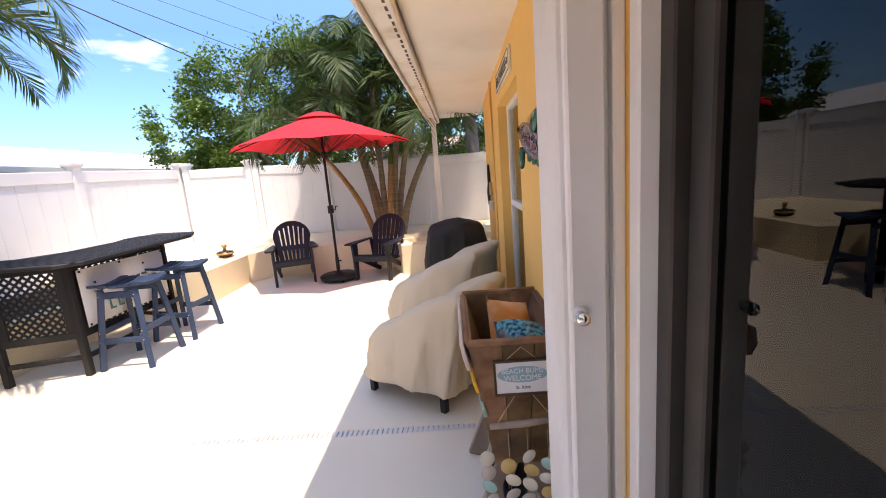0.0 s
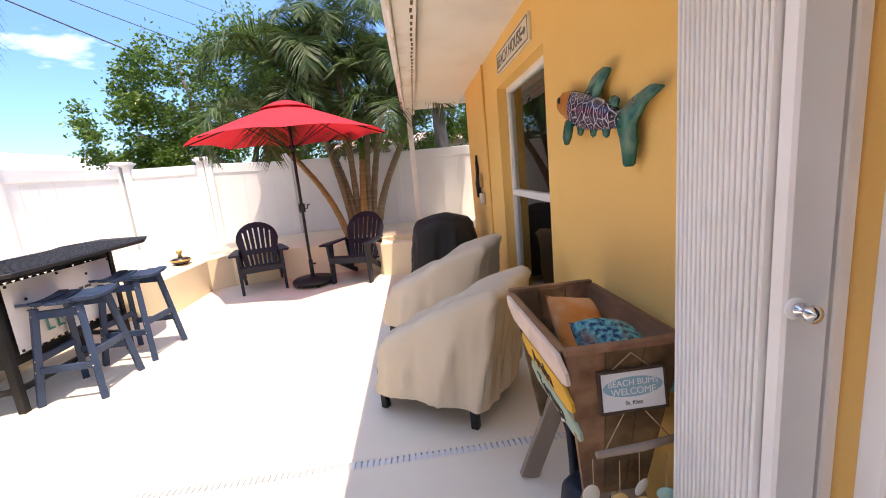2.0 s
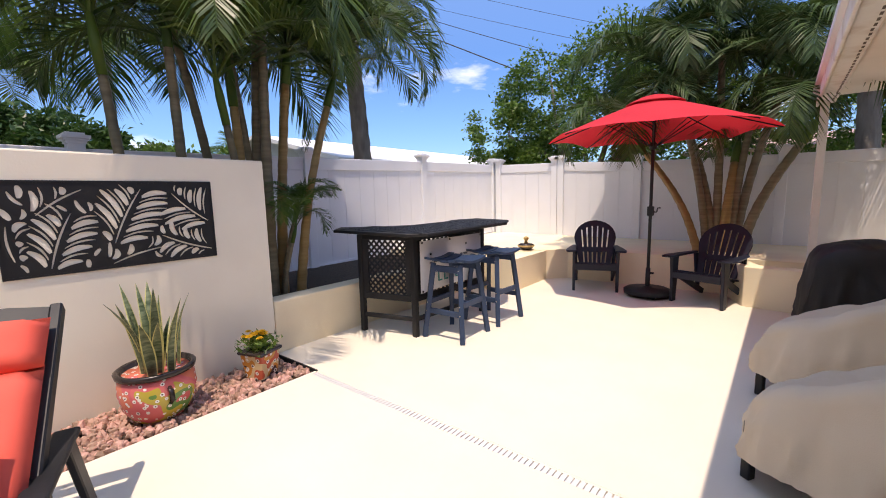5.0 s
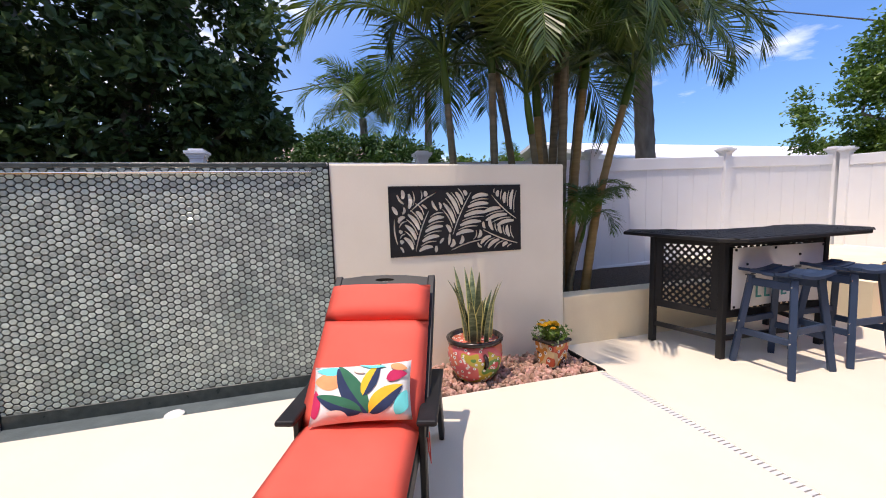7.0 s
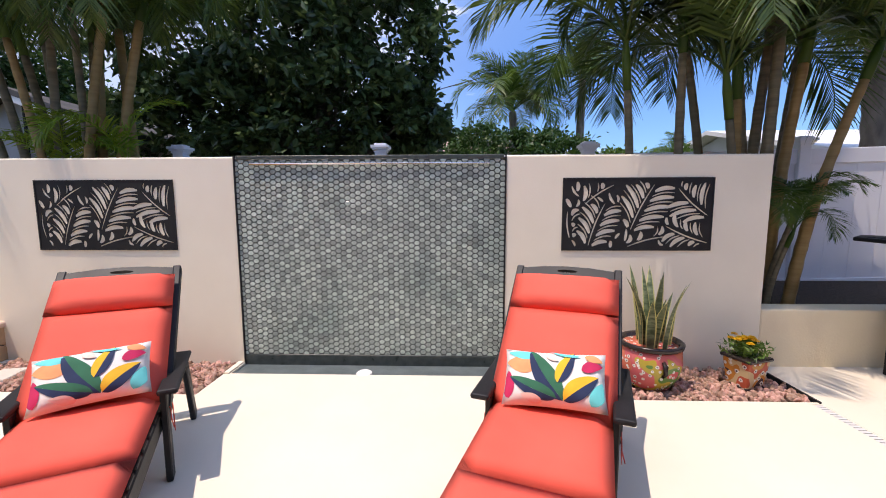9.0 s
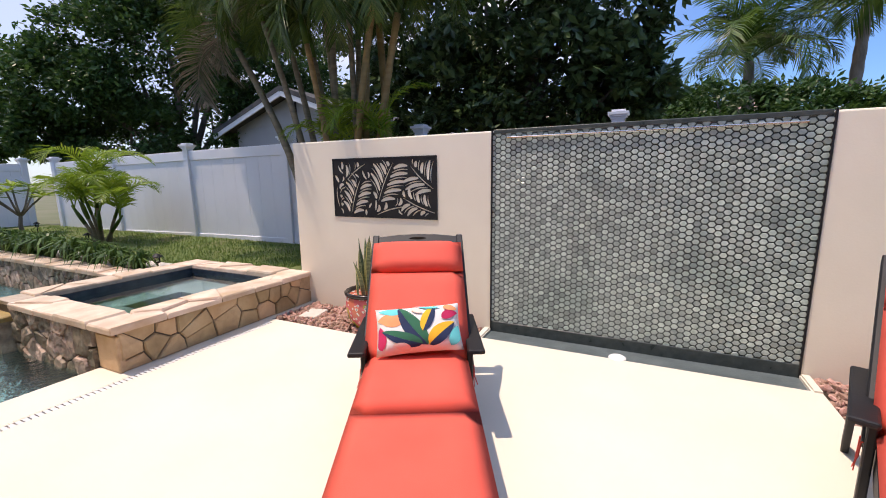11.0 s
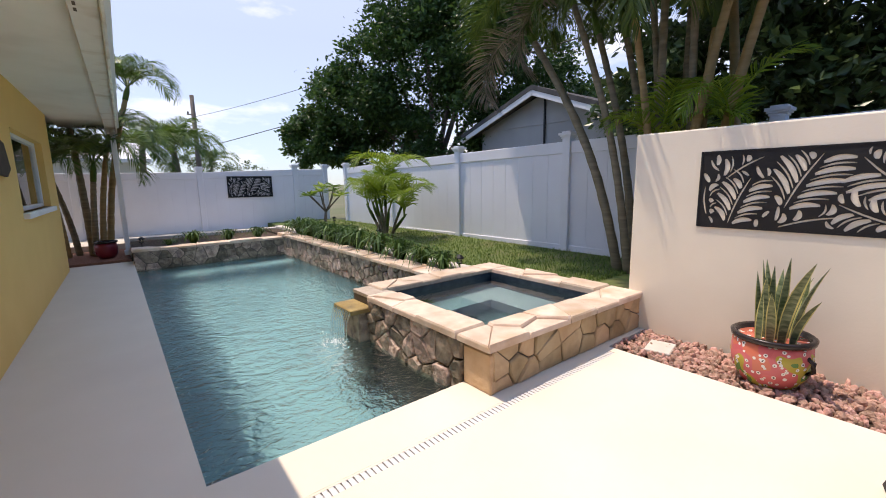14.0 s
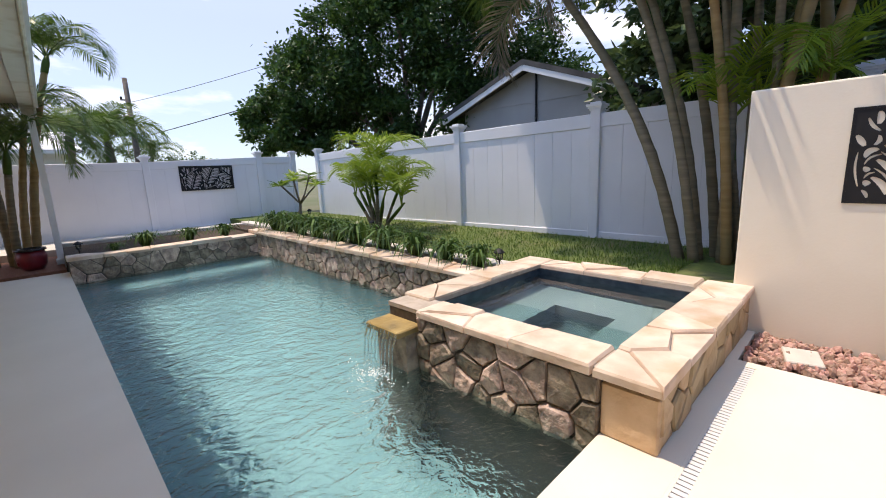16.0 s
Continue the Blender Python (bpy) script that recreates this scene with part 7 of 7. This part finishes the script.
tube_ob("cord", [(0, 0, 0.19), (0.0, 0, 0.34)], 0.02, M_GOLD, t, 8, "tan cord bundle")
t = housed(thing("wall_plaque", "dark brown fish plaque on the house wall", "wall ornament", Matrix.Translation((-0.02, -6.85, 1.56))))
part("plaque", soften(prism([(-0.42, -0.10), (-0.25, -0.17), (0.1, -0.15), (0.3, -0.08), (0.42, 0.05), (0.3, 0.12), (0.0, 0.17), (-0.3, 0.12)], -0.015, 0.015), 0.005), M_DARKINK, t)
t.children[0].matrix_basis = pose(0, 0, 0, 90, 0, 90)

# ---- palms ----
def canes(lots, size, mats, count=8, r=0.04, lift=25):
    return [(Vector(a), Vector(b), r * rnd(0.85, 1.2), count + random.randint(-1, 2), size * rnd(0.85, 1.15), random.choice(mats), lift) for a, b in lots]


random.seed(41)
palm_clump("areca_palm", "tall areca palm clump with many ringed canes", canes([
    ((-4.30, 1.80, 0.1), (-4.35, 1.7, 2.3)), ((-4.35, 2.2, 0.1), (-4.3, 2.15, 2.6)), ((-4.3, 2.72, 0.3), (-4.3, 2.65, 2.2)), ((-4.2, 2.85, 0.3), (-4.25, 2.95, 2.9)),
    ((-4.28, 3.0, 0.3), (-4.3, 3.2, 2.5)), ((-4.12, 3.1, 0.3), (-4.1, 3.55, 2.3)), ((-4.4, 2.9, 0.3), (-4.5, 2.7, 3.1)), ((-4.45, 3.1, 0.3), (-4.6, 3.4, 2.9)), ((-4.5, 2.6, 0.3), (-4.6, 2.3, 2.9)), ((-4.35, 2.8, 0.3), (-4.4, 3.0, 3.2)), ((-4.2, 2.7, 0.3), (-4.15, 2.5, 2.0))], 0.92, [M_CANE, M_CANE, M_CANEO], 9), M_FRONDM, "areca palms")
palm_clump("areca_palm", "low young areca palm shoots", canes([((-4.1, 2.9, 0.3), (-4.05, 3.0, 0.9)), ((-4.2, 2.95, 0.3), (-4.15, 3.1, 1.1))], 0.34, [M_CANE], 4, 0.025), group="areca palms")
# these crowns use the frond green that has shade in its colour
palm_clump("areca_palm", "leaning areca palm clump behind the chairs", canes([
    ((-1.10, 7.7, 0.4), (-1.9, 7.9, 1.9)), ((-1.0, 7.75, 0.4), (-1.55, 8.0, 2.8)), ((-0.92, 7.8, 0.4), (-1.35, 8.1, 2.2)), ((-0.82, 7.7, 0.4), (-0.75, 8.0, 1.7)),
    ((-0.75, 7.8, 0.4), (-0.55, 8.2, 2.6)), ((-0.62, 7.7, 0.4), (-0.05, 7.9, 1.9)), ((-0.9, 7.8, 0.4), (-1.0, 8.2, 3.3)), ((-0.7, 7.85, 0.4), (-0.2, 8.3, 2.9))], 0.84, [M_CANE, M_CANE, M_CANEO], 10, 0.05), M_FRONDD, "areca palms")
palm_clump("areca_palm", "tall areca palm clump beside the lawn", canes([
    ((-4.62, -4.35, 0.2), (-4.75, -5.75, 3.1)), ((-4.55, -4.2, 0.2), (-4.6, -5.05, 3.3)), ((-4.65, -4.0, 0.2), (-4.8, -4.1, 3.2)), ((-4.6, -3.8, 0.2), (-4.7, -3.4, 3.3)),
    ((-4.75, -3.6, 0.2), (-4.9, -3.2, 3.2)), ((-4.9, -4.1, 0.2), (-5.0, -4.6, 2.9)), ((-4.85, -3.3, 0.1), (-5.1, -3.6, 3.2)), ((-4.7, -4.2, 0.2), (-4.9, -4.9, 3.0)), ((-4.6, -3.95, 0.2), (-4.5, -4.25, 2.9)), ((-4.7, -3.7, 0.2), (-4.75, -3.8, 3.4)), ((-4.75, -3.95, 0.2), (-4.9, -4.3, 3.4)), ((-4.85, -3.75, 0.2), (-4.8, -3.6, 2.7)), ((-4.95, -3.9, 0.2), (-5.2, -4.0, 3.1))], 0.85, [M_CANE, M_CANE, M_CANE, M_CANEO], 10, 0.043), M_FRONDM, "areca palms")
palm_clump("areca_palm", "young bright green areca palm shoots", canes([((-4.75, -3.9, 0.2), (-4.75, -4.0, 1.2)), ((-4.8, -3.4, 0.1), (-4.8, -3.4, 1.35))], 0.75, [M_CANE], 5, 0.03, -30), M_FRONDY, "areca palms", ARCHED)
palm_clump("small_palm", "small clumping palm on the lawn", canes([((-4.24 + dx, -8.9 + dy, 0.25), (-4.24 + 1.8 * dx, -8.9 + 2.2 * dy, 0.25 + 0.7 * h)) for dx, dy, h in
           ((0, 0, 0.85), (0.06, 0.1, 0.35), (-0.06, 0.12, 0.6), (0.05, -0.12, 0.45), (-0.05, -0.1, 0.25), (0.08, 0.0, 0.6), (0, 0.16, 0.3))], 0.80, [M_CANE], 2, 0.03, -22), M_FRONDY, "", ARCHED)
palm_clump("small_palm", "bright new palm fronds on the lawn", canes([((-4.2, -8.85, 0.25), (-4.1, -8.8, 0.75)), ((-4.2, -8.95, 0.25), (-4.2, -9.15, 0.65))], 0.78, [M_CANE], 3, 0.03, 10), M_FRONDY, "", ARCHED)
palm_clump("areca_palm", "palm clump at the end of the house", canes([((0.10, -12.1, 0.04), (-0.15, -12.4, 2.0)), ((0.25, -12.0, 0.04), (0.35, -12.3, 2.6)), ((0.45, -12.1, 0.04), (0.8, -12.4, 1.8)), ((0.6, -11.9, 0.04), (0.7, -11.9, 1.3)),
           ((0.2, -11.8, 0.04), (0.1, -11.7, 1.4)), ((0.0, -12.2, 0.04), (-0.55, -12.6, 3.0))], 0.7, [M_CANE, M_CANEO], 8, 0.05), M_FROND, "areca palms")
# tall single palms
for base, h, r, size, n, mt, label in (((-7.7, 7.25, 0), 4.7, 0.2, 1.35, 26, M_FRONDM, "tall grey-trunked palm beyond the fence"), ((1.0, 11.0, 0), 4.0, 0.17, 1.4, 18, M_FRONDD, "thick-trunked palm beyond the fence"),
                                       ((-16.0, 2.4, 0), 4.6, 0.16, 1.5, 20, M_FROND, "queen palm in the distance"), ((-16.0, 4.6, 0), 5.7, 0.15, 1.3, 18, M_FROND, "queen palm in the distance"),
                                       ((-2.9, -26.0, 0), 3.0, 0.16, 1.5, 20, M_FROND, "queen palm in the distance"), ((-0.9, -17.5, 0), 2.5, 0.10, 0.8, 11, M_FROND, "slender palm beyond the far fence"), ((-17.5, 9.0, 0), 3.0, 0.12, 0.9, 12, M_FROND, "queen palm in the distance"),
                                       ((-6.0, -36.0, 0), 3.0, 0.14, 1.2, 12, M_FROND, "queen palm in the distance"), ((-9.0, 19.0, 0), 3.0, 0.12, 0.9, 12, M_FROND, "queen palm in the distance")):
    b = Vector(base)
    palm_clump("tall_palm", label, [(b, b + Vector((rnd(-.3, .3), rnd(-.3, .3), h)), r, n, size, M_BARK, 45)], mt, "tall palms")
# hanging dry frond
vs, fs = crown_of([(Vector((-4.75, -5.8, 3.2)), 265, -45, 0.9), (Vector((-4.6, -5.0, 3.5)), 280, -60, 0.8)])
tagged(raw("dry_frond", vs, fs, M_DRYFROND), "dry grey palm fronds hanging down", "palm frond")

# ---- broadleaf trees and shrubs ----
random.seed(52)
leaf_tree("broadleaf_tree", "large bright green broadleaf tree beyond the fence", (-4.9, 13.0, 0), [((-2.3, 0, 3.2), 1.4), ((-0.9, 0.3, 4.3), 1.6), ((0.9, 0.4, 4.6), 1.7), ((0.2, 0, 2.6), 1.5), ((2.3, 0.6, 4.4), 1.6), ((-1.4, 0.2, 2.2), 1.2), ((2.2, 0.3, 2.8), 1.5), ((4.2, 0.8, 3.6), 1.6), ((5.8, 0.8, 3.0), 1.4)], 1, 0.1, 62000, M_LEAF, size=0.11, clumps=60)
leaf_tree("dense_tree", "dense dark broadleaf tree behind the fence", (-9.3, -3.0, 0), [((0, -1.6, 3.0), 1.7), ((0, 0.6, 3.2), 1.7), ((0.3, -0.6, 5.0), 2.0), ((0.2, 1.4, 4.6), 1.5), ((0.1, -2.6, 4.8), 1.7), ((0, 2.0, 3.0), 0.9), ((0, -0.4, 2.3), 1.5), ((0, -2.9, 2.6), 1.4), ((0.2, 0.6, 6.4), 1.7), ((0.2, -2.0, 6.6), 1.7)], 1, 0.1, 44000, M_LEAFD, size=0.19, clumps=70)
PR = Vector((0.78, -0.62, 0))
SWL = [(-4.2, 3.6, 1.9), (-2.6, 4.8, 2.2), (-0.8, 5.6, 2.2), (0.9, 4.8, 2.1), (2.4, 3.8, 1.7), (3.6, 2.8, 1.2), (-3.2, 2.4, 1.6), (-1.0, 2.8, 2.0), (1.2, 2.4, 1.8), (-2.0, 6.8, 2.0), (0.2, 7.2, 1.7)]
leaf_tree("broadleaf_tree", "tall dark green broadleaf tree beyond the fence", (-8.8, -13.6, 0), [((PR.x * k, PR.y * k, z), r) for k, z, r in SWL], 1, 0.1, 120000, M_LEAFM, size=0.14, clumps=70)
for base, lots, mt, n in (((-12.5, 1.0, 0), [((0, -1.5, 2.3), 1.2), ((0, 0.2, 2.5), 1.3), ((0, 1.8, 2.3), 1.2)], M_LEAFM, 16000), ((-12.5, 4.8, 0), [((0, -1.5, 2.0), 1.0), ((0, 0.0, 1.9), 1.1), ((0, 1.5, 1.9), 1.0)], M_LEAF, 12000),
                          ((-14.5, -1.5, 0), [((0, -1.0, 2.4), 1.3), ((0, 1.2, 2.6), 1.2), ((0, 3.0, 2.4), 1.2)], M_LEAFD, 10000), ((-3.0, -33, 0), [((-1.5, 0, 2.2), 1.5), ((1.2, 0, 2.4), 1.6), ((3.6, 0, 2.4), 1.6), ((-4.5, 0, 1.9), 1.4)], M_LEAFD, 9000), ((0.6, -21, 0), [((0, 0, 2.0), 1.2), ((1.5, 0, 2.4), 1.3)], M_LEAFM, 6000)):
    leaf_tree("shrub", "rounded green shrubs beyond the fence", base, lots, 1, 0.1, n, mt, trunk_r=0.08, size=0.13, clumps=40)
for x, y in ((-12.0, -0.3), (-12.2, 0.9)):
    t = palm_clump("fan_palm", "shaggy fan palm with dry skirt beyond the fence", [(Vector((x, y, 0)), Vector((x, y, 2.0)), 0.14, 12, 0.5, M_BARK, 30)], M_DRYFROND)

# plumeria
random.seed(61)
t = thing("plumeria", "small plumeria shrub with long green leaves", "shrub", Matrix.Translation((-4.2, -11.7, 0.24)))
tips = []
tube_ob("trunk", [(0, 0, 0), (0.02, 0, 0.2), (0.0, 0.02, 0.4)], [0.04, 0.035, 0.03], M_BARK, t, 8)
for k in range(7):
    a = k * 0.9
    p1 = Vector((0.18 * math.cos(a), 0.18 * math.sin(a), 0.58))
    p2 = Vector((0.38 * math.cos(a), 0.38 * math.sin(a), 0.78 + 0.2 * (k % 3) / 2))
    tube_ob("branch", [(0, 0.02, 0.38), p1, p2], [0.022, 0.018, 0.014], M_BARK, t, 6)
    vs, fs = [], []
    for j in range(16):
        az = j * 2.4
        d = Vector((math.cos(az), math.sin(az), rnd(-0.1, 0.7))).normalized()
        s = d.cross(Vector((0, 0, 1))).normalized() * 0.045
        ln = rnd(0.20, 0.34)
        b = len(vs)
        vs += [p2, p2 + d * ln * 0.5 + s, p2 + d * ln + Vector((0, 0, -0.03)), p2 + d * ln * 0.5 - s]
        fs += [(b, b + 1, b + 2), (b, b + 2, b + 3)]
    raw("leaves", vs, fs, M_FRONDY if k % 2 else M_LEAF, t)

# border grass tufts
random.seed(71)


def tuft():
    vs, fs = [], []
    for k in range(90):
        az, ln, out = rnd(0, 6.28), rnd(0.22, 0.40), rnd(0.15, 0.9)
        c, s = math.cos(az), math.sin(az)
        w = Vector((-s, c, 0)) * 0.009
        o = Vector((c, s, 0)) * rnd(0, 0.05)
        p = [o, o + Vector((c * out * ln * 0.4, s * out * ln * 0.4, ln * 0.62)), o + Vector((c * out * ln * 0.85, s * out * ln * 0.85, ln * (0.72 - 0.25 * out))), o + Vector((c * out * ln * 1.15, s * out * ln * 1.15, ln * (0.55 - 0.5 * out)))]
        b = len(vs)
        vs += [p[0] - w, p[0] + w, p[1] + w * 1.2, p[1] - w * 1.2, p[2] + w, p[2] - w, p[3]]
        fs += [(b, b + 1, b + 2, b + 3), (b + 3, b + 2, b + 4, b + 5), (b + 5, b + 4, b + 6)]
    return vs, fs


tf = thing("border_grass", "dark green strap-leaved border grass clump", "plant", Matrix.Translation((-3.08, -5.68, 0.24)), "border grass clumps")
raw("foliage", *tuft(), M_STRAP, tf)
for x, y, s in ((-3.08, -6.1, 0.95), (-3.07, -6.6, 1.05), (-3.08, -7.2, 1.15), (-3.06, -7.75, 1.2), (-3.08, -8.3, 1.2), (-3.07, -8.85, 1.25), (-3.06, -9.4, 1.25), (-3.06, -9.9, 1.3), (-3.1, -10.4, 1.3), (-3.3, -8.6, 1.1), (-1.25, -10.95, 0.9), (-1.85, -10.95, 0.85), (-2.4, -10.95, 0.85), (-0.85, -10.92, 0.5)):
    z = 0.2 if y < -10.6 else 0.24
    copy_thing(tf, pose(x, y, z, 0, 0, rnd(0, 360)) @ Matrix.Scale(s * 1.15, 4))
# lawn blades
vs, fs = [], []
for _ in range(14000):
    x, y = rnd(-5.3, -3.47), -4.2 - 8.8 * random.random() ** 1.4
    if x > -3.68 and y > -5.45:
        continue
    a, h = rnd(0, 6.28), rnd(0.02, 0.055)
    b = len(vs)
    c, s = math.cos(a) * 0.005, math.sin(a) * 0.005
    lx, ly = rnd(-.02, .02), rnd(-.02, .02)
    vs += [(x - c, y - s, 0.248), (x + c, y + s, 0.248), (x + lx, y + ly, 0.25 + h)]
    fs.append((b, b + 1, b + 2))
tagged(raw("grass", vs, fs, M_GRASS), "short sunlit turf grass blades", "grass", "", "stuff")

# path lights
pl = thing("path_light", "small black lantern path light", "path light", Matrix.Translation((-3.18, -5.5, 0.24)), "path lights")
tube_ob("stake", [(0, 0, 0), (0, 0, 0.12)], 0.008, M_BLACK, pl, 6)
raw("lantern_base", *lathe([(0.02, 0.11), (0.035, 0.12), (0.035, 0.13), (0.0, 0.13)], 8), M_BLACK, pl)
raw("lens", *lathe([(0.028, 0.13), (0.032, 0.18), (0.0, 0.18)], 8), M_GLASS, pl, "clear lantern glass")
for k in range(4):
    a = k * math.pi / 2 + 0.4
    tube_ob("bar", [(0.03 * math.cos(a), 0.03 * math.sin(a), 0.13), (0.036 * math.cos(a), 0.036 * math.sin(a), 0.185)], 0.004, M_BLACK, pl, 5)
raw("cap", *lathe([(0.055, 0.18), (0.052, 0.19), (0.025, 0.215), (0.008, 0.225), (0, 0.225)], 12), M_BLACK, pl)
for x, y, z in ((-0.45, -10.9, 0.2), (-3.75, -11.4, 0.25), (-3.9, -8.6, 0.25), (-4.5, -11.9, 0.25)):
    copy_thing(pl, Matrix.Translation((x, y, z)))
t = thing("red_pot", "dark red glazed pot at the house end", "plant pot", Matrix.Translation((0.05, -11.4, 0.04)))
raw("body", *lathe([(0.10, 0.0), (0.16, 0.08), (0.17, 0.2), (0.15, 0.28)], 20), surf("dark_red_glaze", (0.16, 0.012, 0.02), (0.22, 0.02, 0.03), 8.0, 0.3, bump=0.05), t, "", True)
raw("rim", *lathe([(0.15, 0.275), (0.175, 0.28), (0.175, 0.31), (0.14, 0.31), (0.13, 0.27)], 20), M_RIM, t, "dark rim", True)


# ---- neighbouring houses ----
def house(name, label, x0, x1, y0, y1, eave, ridge, along, roof_m, wall_m, windows=()):
    """A gabled house, its ridge along 'x' or 'y'."""
    t = thing(name, label, "house", Matrix.Translation((x0, y0, 0)), "")
    w, d = x1 - x0, y1 - y0
    part("wall", boxes((0, w, 0, d, 0, eave)), wall_m, t)
    o, th = 0.45, 0.12
    if along == "y":
        cs = [(-o, eave - o * (ridge - eave) / (w / 2)), (w / 2, ridge), (w + o, eave - o * (ridge - eave) / (w / 2))]
        mk = lambda c, e: (c[0], -o if e == 0 else d + o, c[1])
        gab = [[(0, e, eave), (w, e, eave), (w / 2, e, ridge - 0.05)] for e in (0.0, d)]
    else:
        cs = [(-o, eave - o * (ridge - eave) / (d / 2)), (d / 2, ridge), (d + o, eave - o * (ridge - eave) / (d / 2))]
        mk = lambda c, e: (-o if e == 0 else w + o, c[0], c[1])
        gab = [[(e, 0, eave), (e, d, eave), (e, d / 2, ridge - 0.05)] for e in (0.0, w)]
    for a, b in ((0, 1), (1, 2)):
        q = [Vector(mk(cs[a], 0)), Vector(mk(cs[b], 0)), Vector(mk(cs[b], 1)), Vector(mk(cs[a], 1))]
        vs = q + [v + Vector((0, 0, th)) for v in q]
        raw("roof", vs, [(0, 1, 2, 3), (7, 6, 5, 4), (0, 4, 5, 1), (1, 5, 6, 2), (2, 6, 7, 3), (3, 7, 4, 0)], roof_m, t)
    for g_ in gab:
        off = Vector((0.02, 0, 0)) if along == "x" else Vector((0, 0.02, 0))
        vs = [Vector(p) + off for p in g_] + [Vector(p) - off for p in g_]
        raw("gable", vs, [(0, 1, 2), (5, 4, 3), (0, 3, 4, 1), (1, 4, 5, 2), (2, 5, 3, 0)], wall_m, t)
    for bx in windows:
        part("window", boxes(bx), M_DARKGLASS, t)
    return t


house("neighbour_house", "low white-roofed neighbouring house", -17.0, -9.5, 8.0, 22.0, 2.35, 3.25, "y", M_ROOFW, M_SIDING)
house("neighbour_house", "pale house with a pink roof beyond the fence", -24.0, -17.0, -4.5, 3.5, 2.9, 4.0, "y", M_ROOFP, M_SIDING)
# walls of this white house take the siding with shade in its colour
t = house("neighbour_house", "white gabled neighbouring house with a dark roof edge", -16.0, -9.0, -11.15, -6.75, 2.72, 3.52, "x", M_DARKROOF, M_SHADESIDING)
for y0, y1 in ((-0.45, 2.2), (4.85, 2.2)):
    bm = bmesh.new()
    beam(bm, (7.42, y0, 2.50), (7.42, y1, 3.46), 0.04, 0.13)
    part("bargeboard", bm, M_SIDING, t, "pale painted bargeboard")
part("downpipe", boxes((7.03, 7.07, 2.3, 2.34, 0.0, 3.6)), M_BLACK, t, "dark cable pipe on the gable")
house("neighbour_house", "white house beyond the far fence", -0.9, 6.0, -28.0, -20.0, 2.2, 3.0, "x", M_ROOFW, M_SIDING)
house("neighbour_house", "grey-roofed house beyond the north fence", -2.0, 9.0, 15.0, 24.0, 2.3, 3.0, "x", M_ROOFP, M_SIDING)

# ---- utility pole and cables ----
t = thing("utility_pole", "brown wooden utility pole with insulators", "utility pole", Matrix.Translation((-4.33, -30.0, 0)))
tube_ob("pole", [(0, 0, 0), (0, 0, 3.2), (0, 0, 6.4)], [0.17, 0.14, 0.11], M_POLEWOOD, t, 10)
for z in (5.3, 4.9, 4.5):
    part("bracket", boxes((-0.05, 0.32, -0.04, 0.04, z, z + 0.06)), M_POLEWOOD, t)
    raw("insulator", *lathe([(0.03, z + 0.06), (0.05, z + 0.1), (0.05, z + 0.18), (0.0, z + 0.2)], 8), M_RIM, t).location = (0.27, 0, 0)


def cable(a, b, sag, r):
    a, b = Vector(a), Vector(b)
    o = tube_ob("cable", [a.lerp(b, i / 14) - Vector((0, 0, sag * 4 * (i / 14) * (1 - i / 14))) for i in range(15)], r, M_CABLE, None, 5)
    tagged(o, "black overhead utility cable", "cable", "overhead cables")


cable((-22.0, 20, 13.4), (2.0, 20, 0.9), 0.1, 0.03)
cable((-19.0, 20, 12.6), (2.0, 20, 3.0), 0.2, 0.018)
cable((-16.0, 20, 12.9), (4.0, 20, 4.0), 0.2, 0.010)
cable((-18.4, 20, 12.9), (4.0, 20, 3.4), 0.2, 0.010)
cable((-18.0, -12.0, 3.2), (-18.0, 16.0, 10.6), 0.35, 0.02)
cable((-4.3, -30.0, 3.4), (-10.0, -7.0, 4.9), 0.1, 0.018)
cable((-4.3, -30.0, 5.2), (-10.0, -6.0, 5.9), 0.3, 0.010)
cable((-4.3, -30.0, 5.0), (14.0, -34.0, 4.8), 0.3, 0.010)
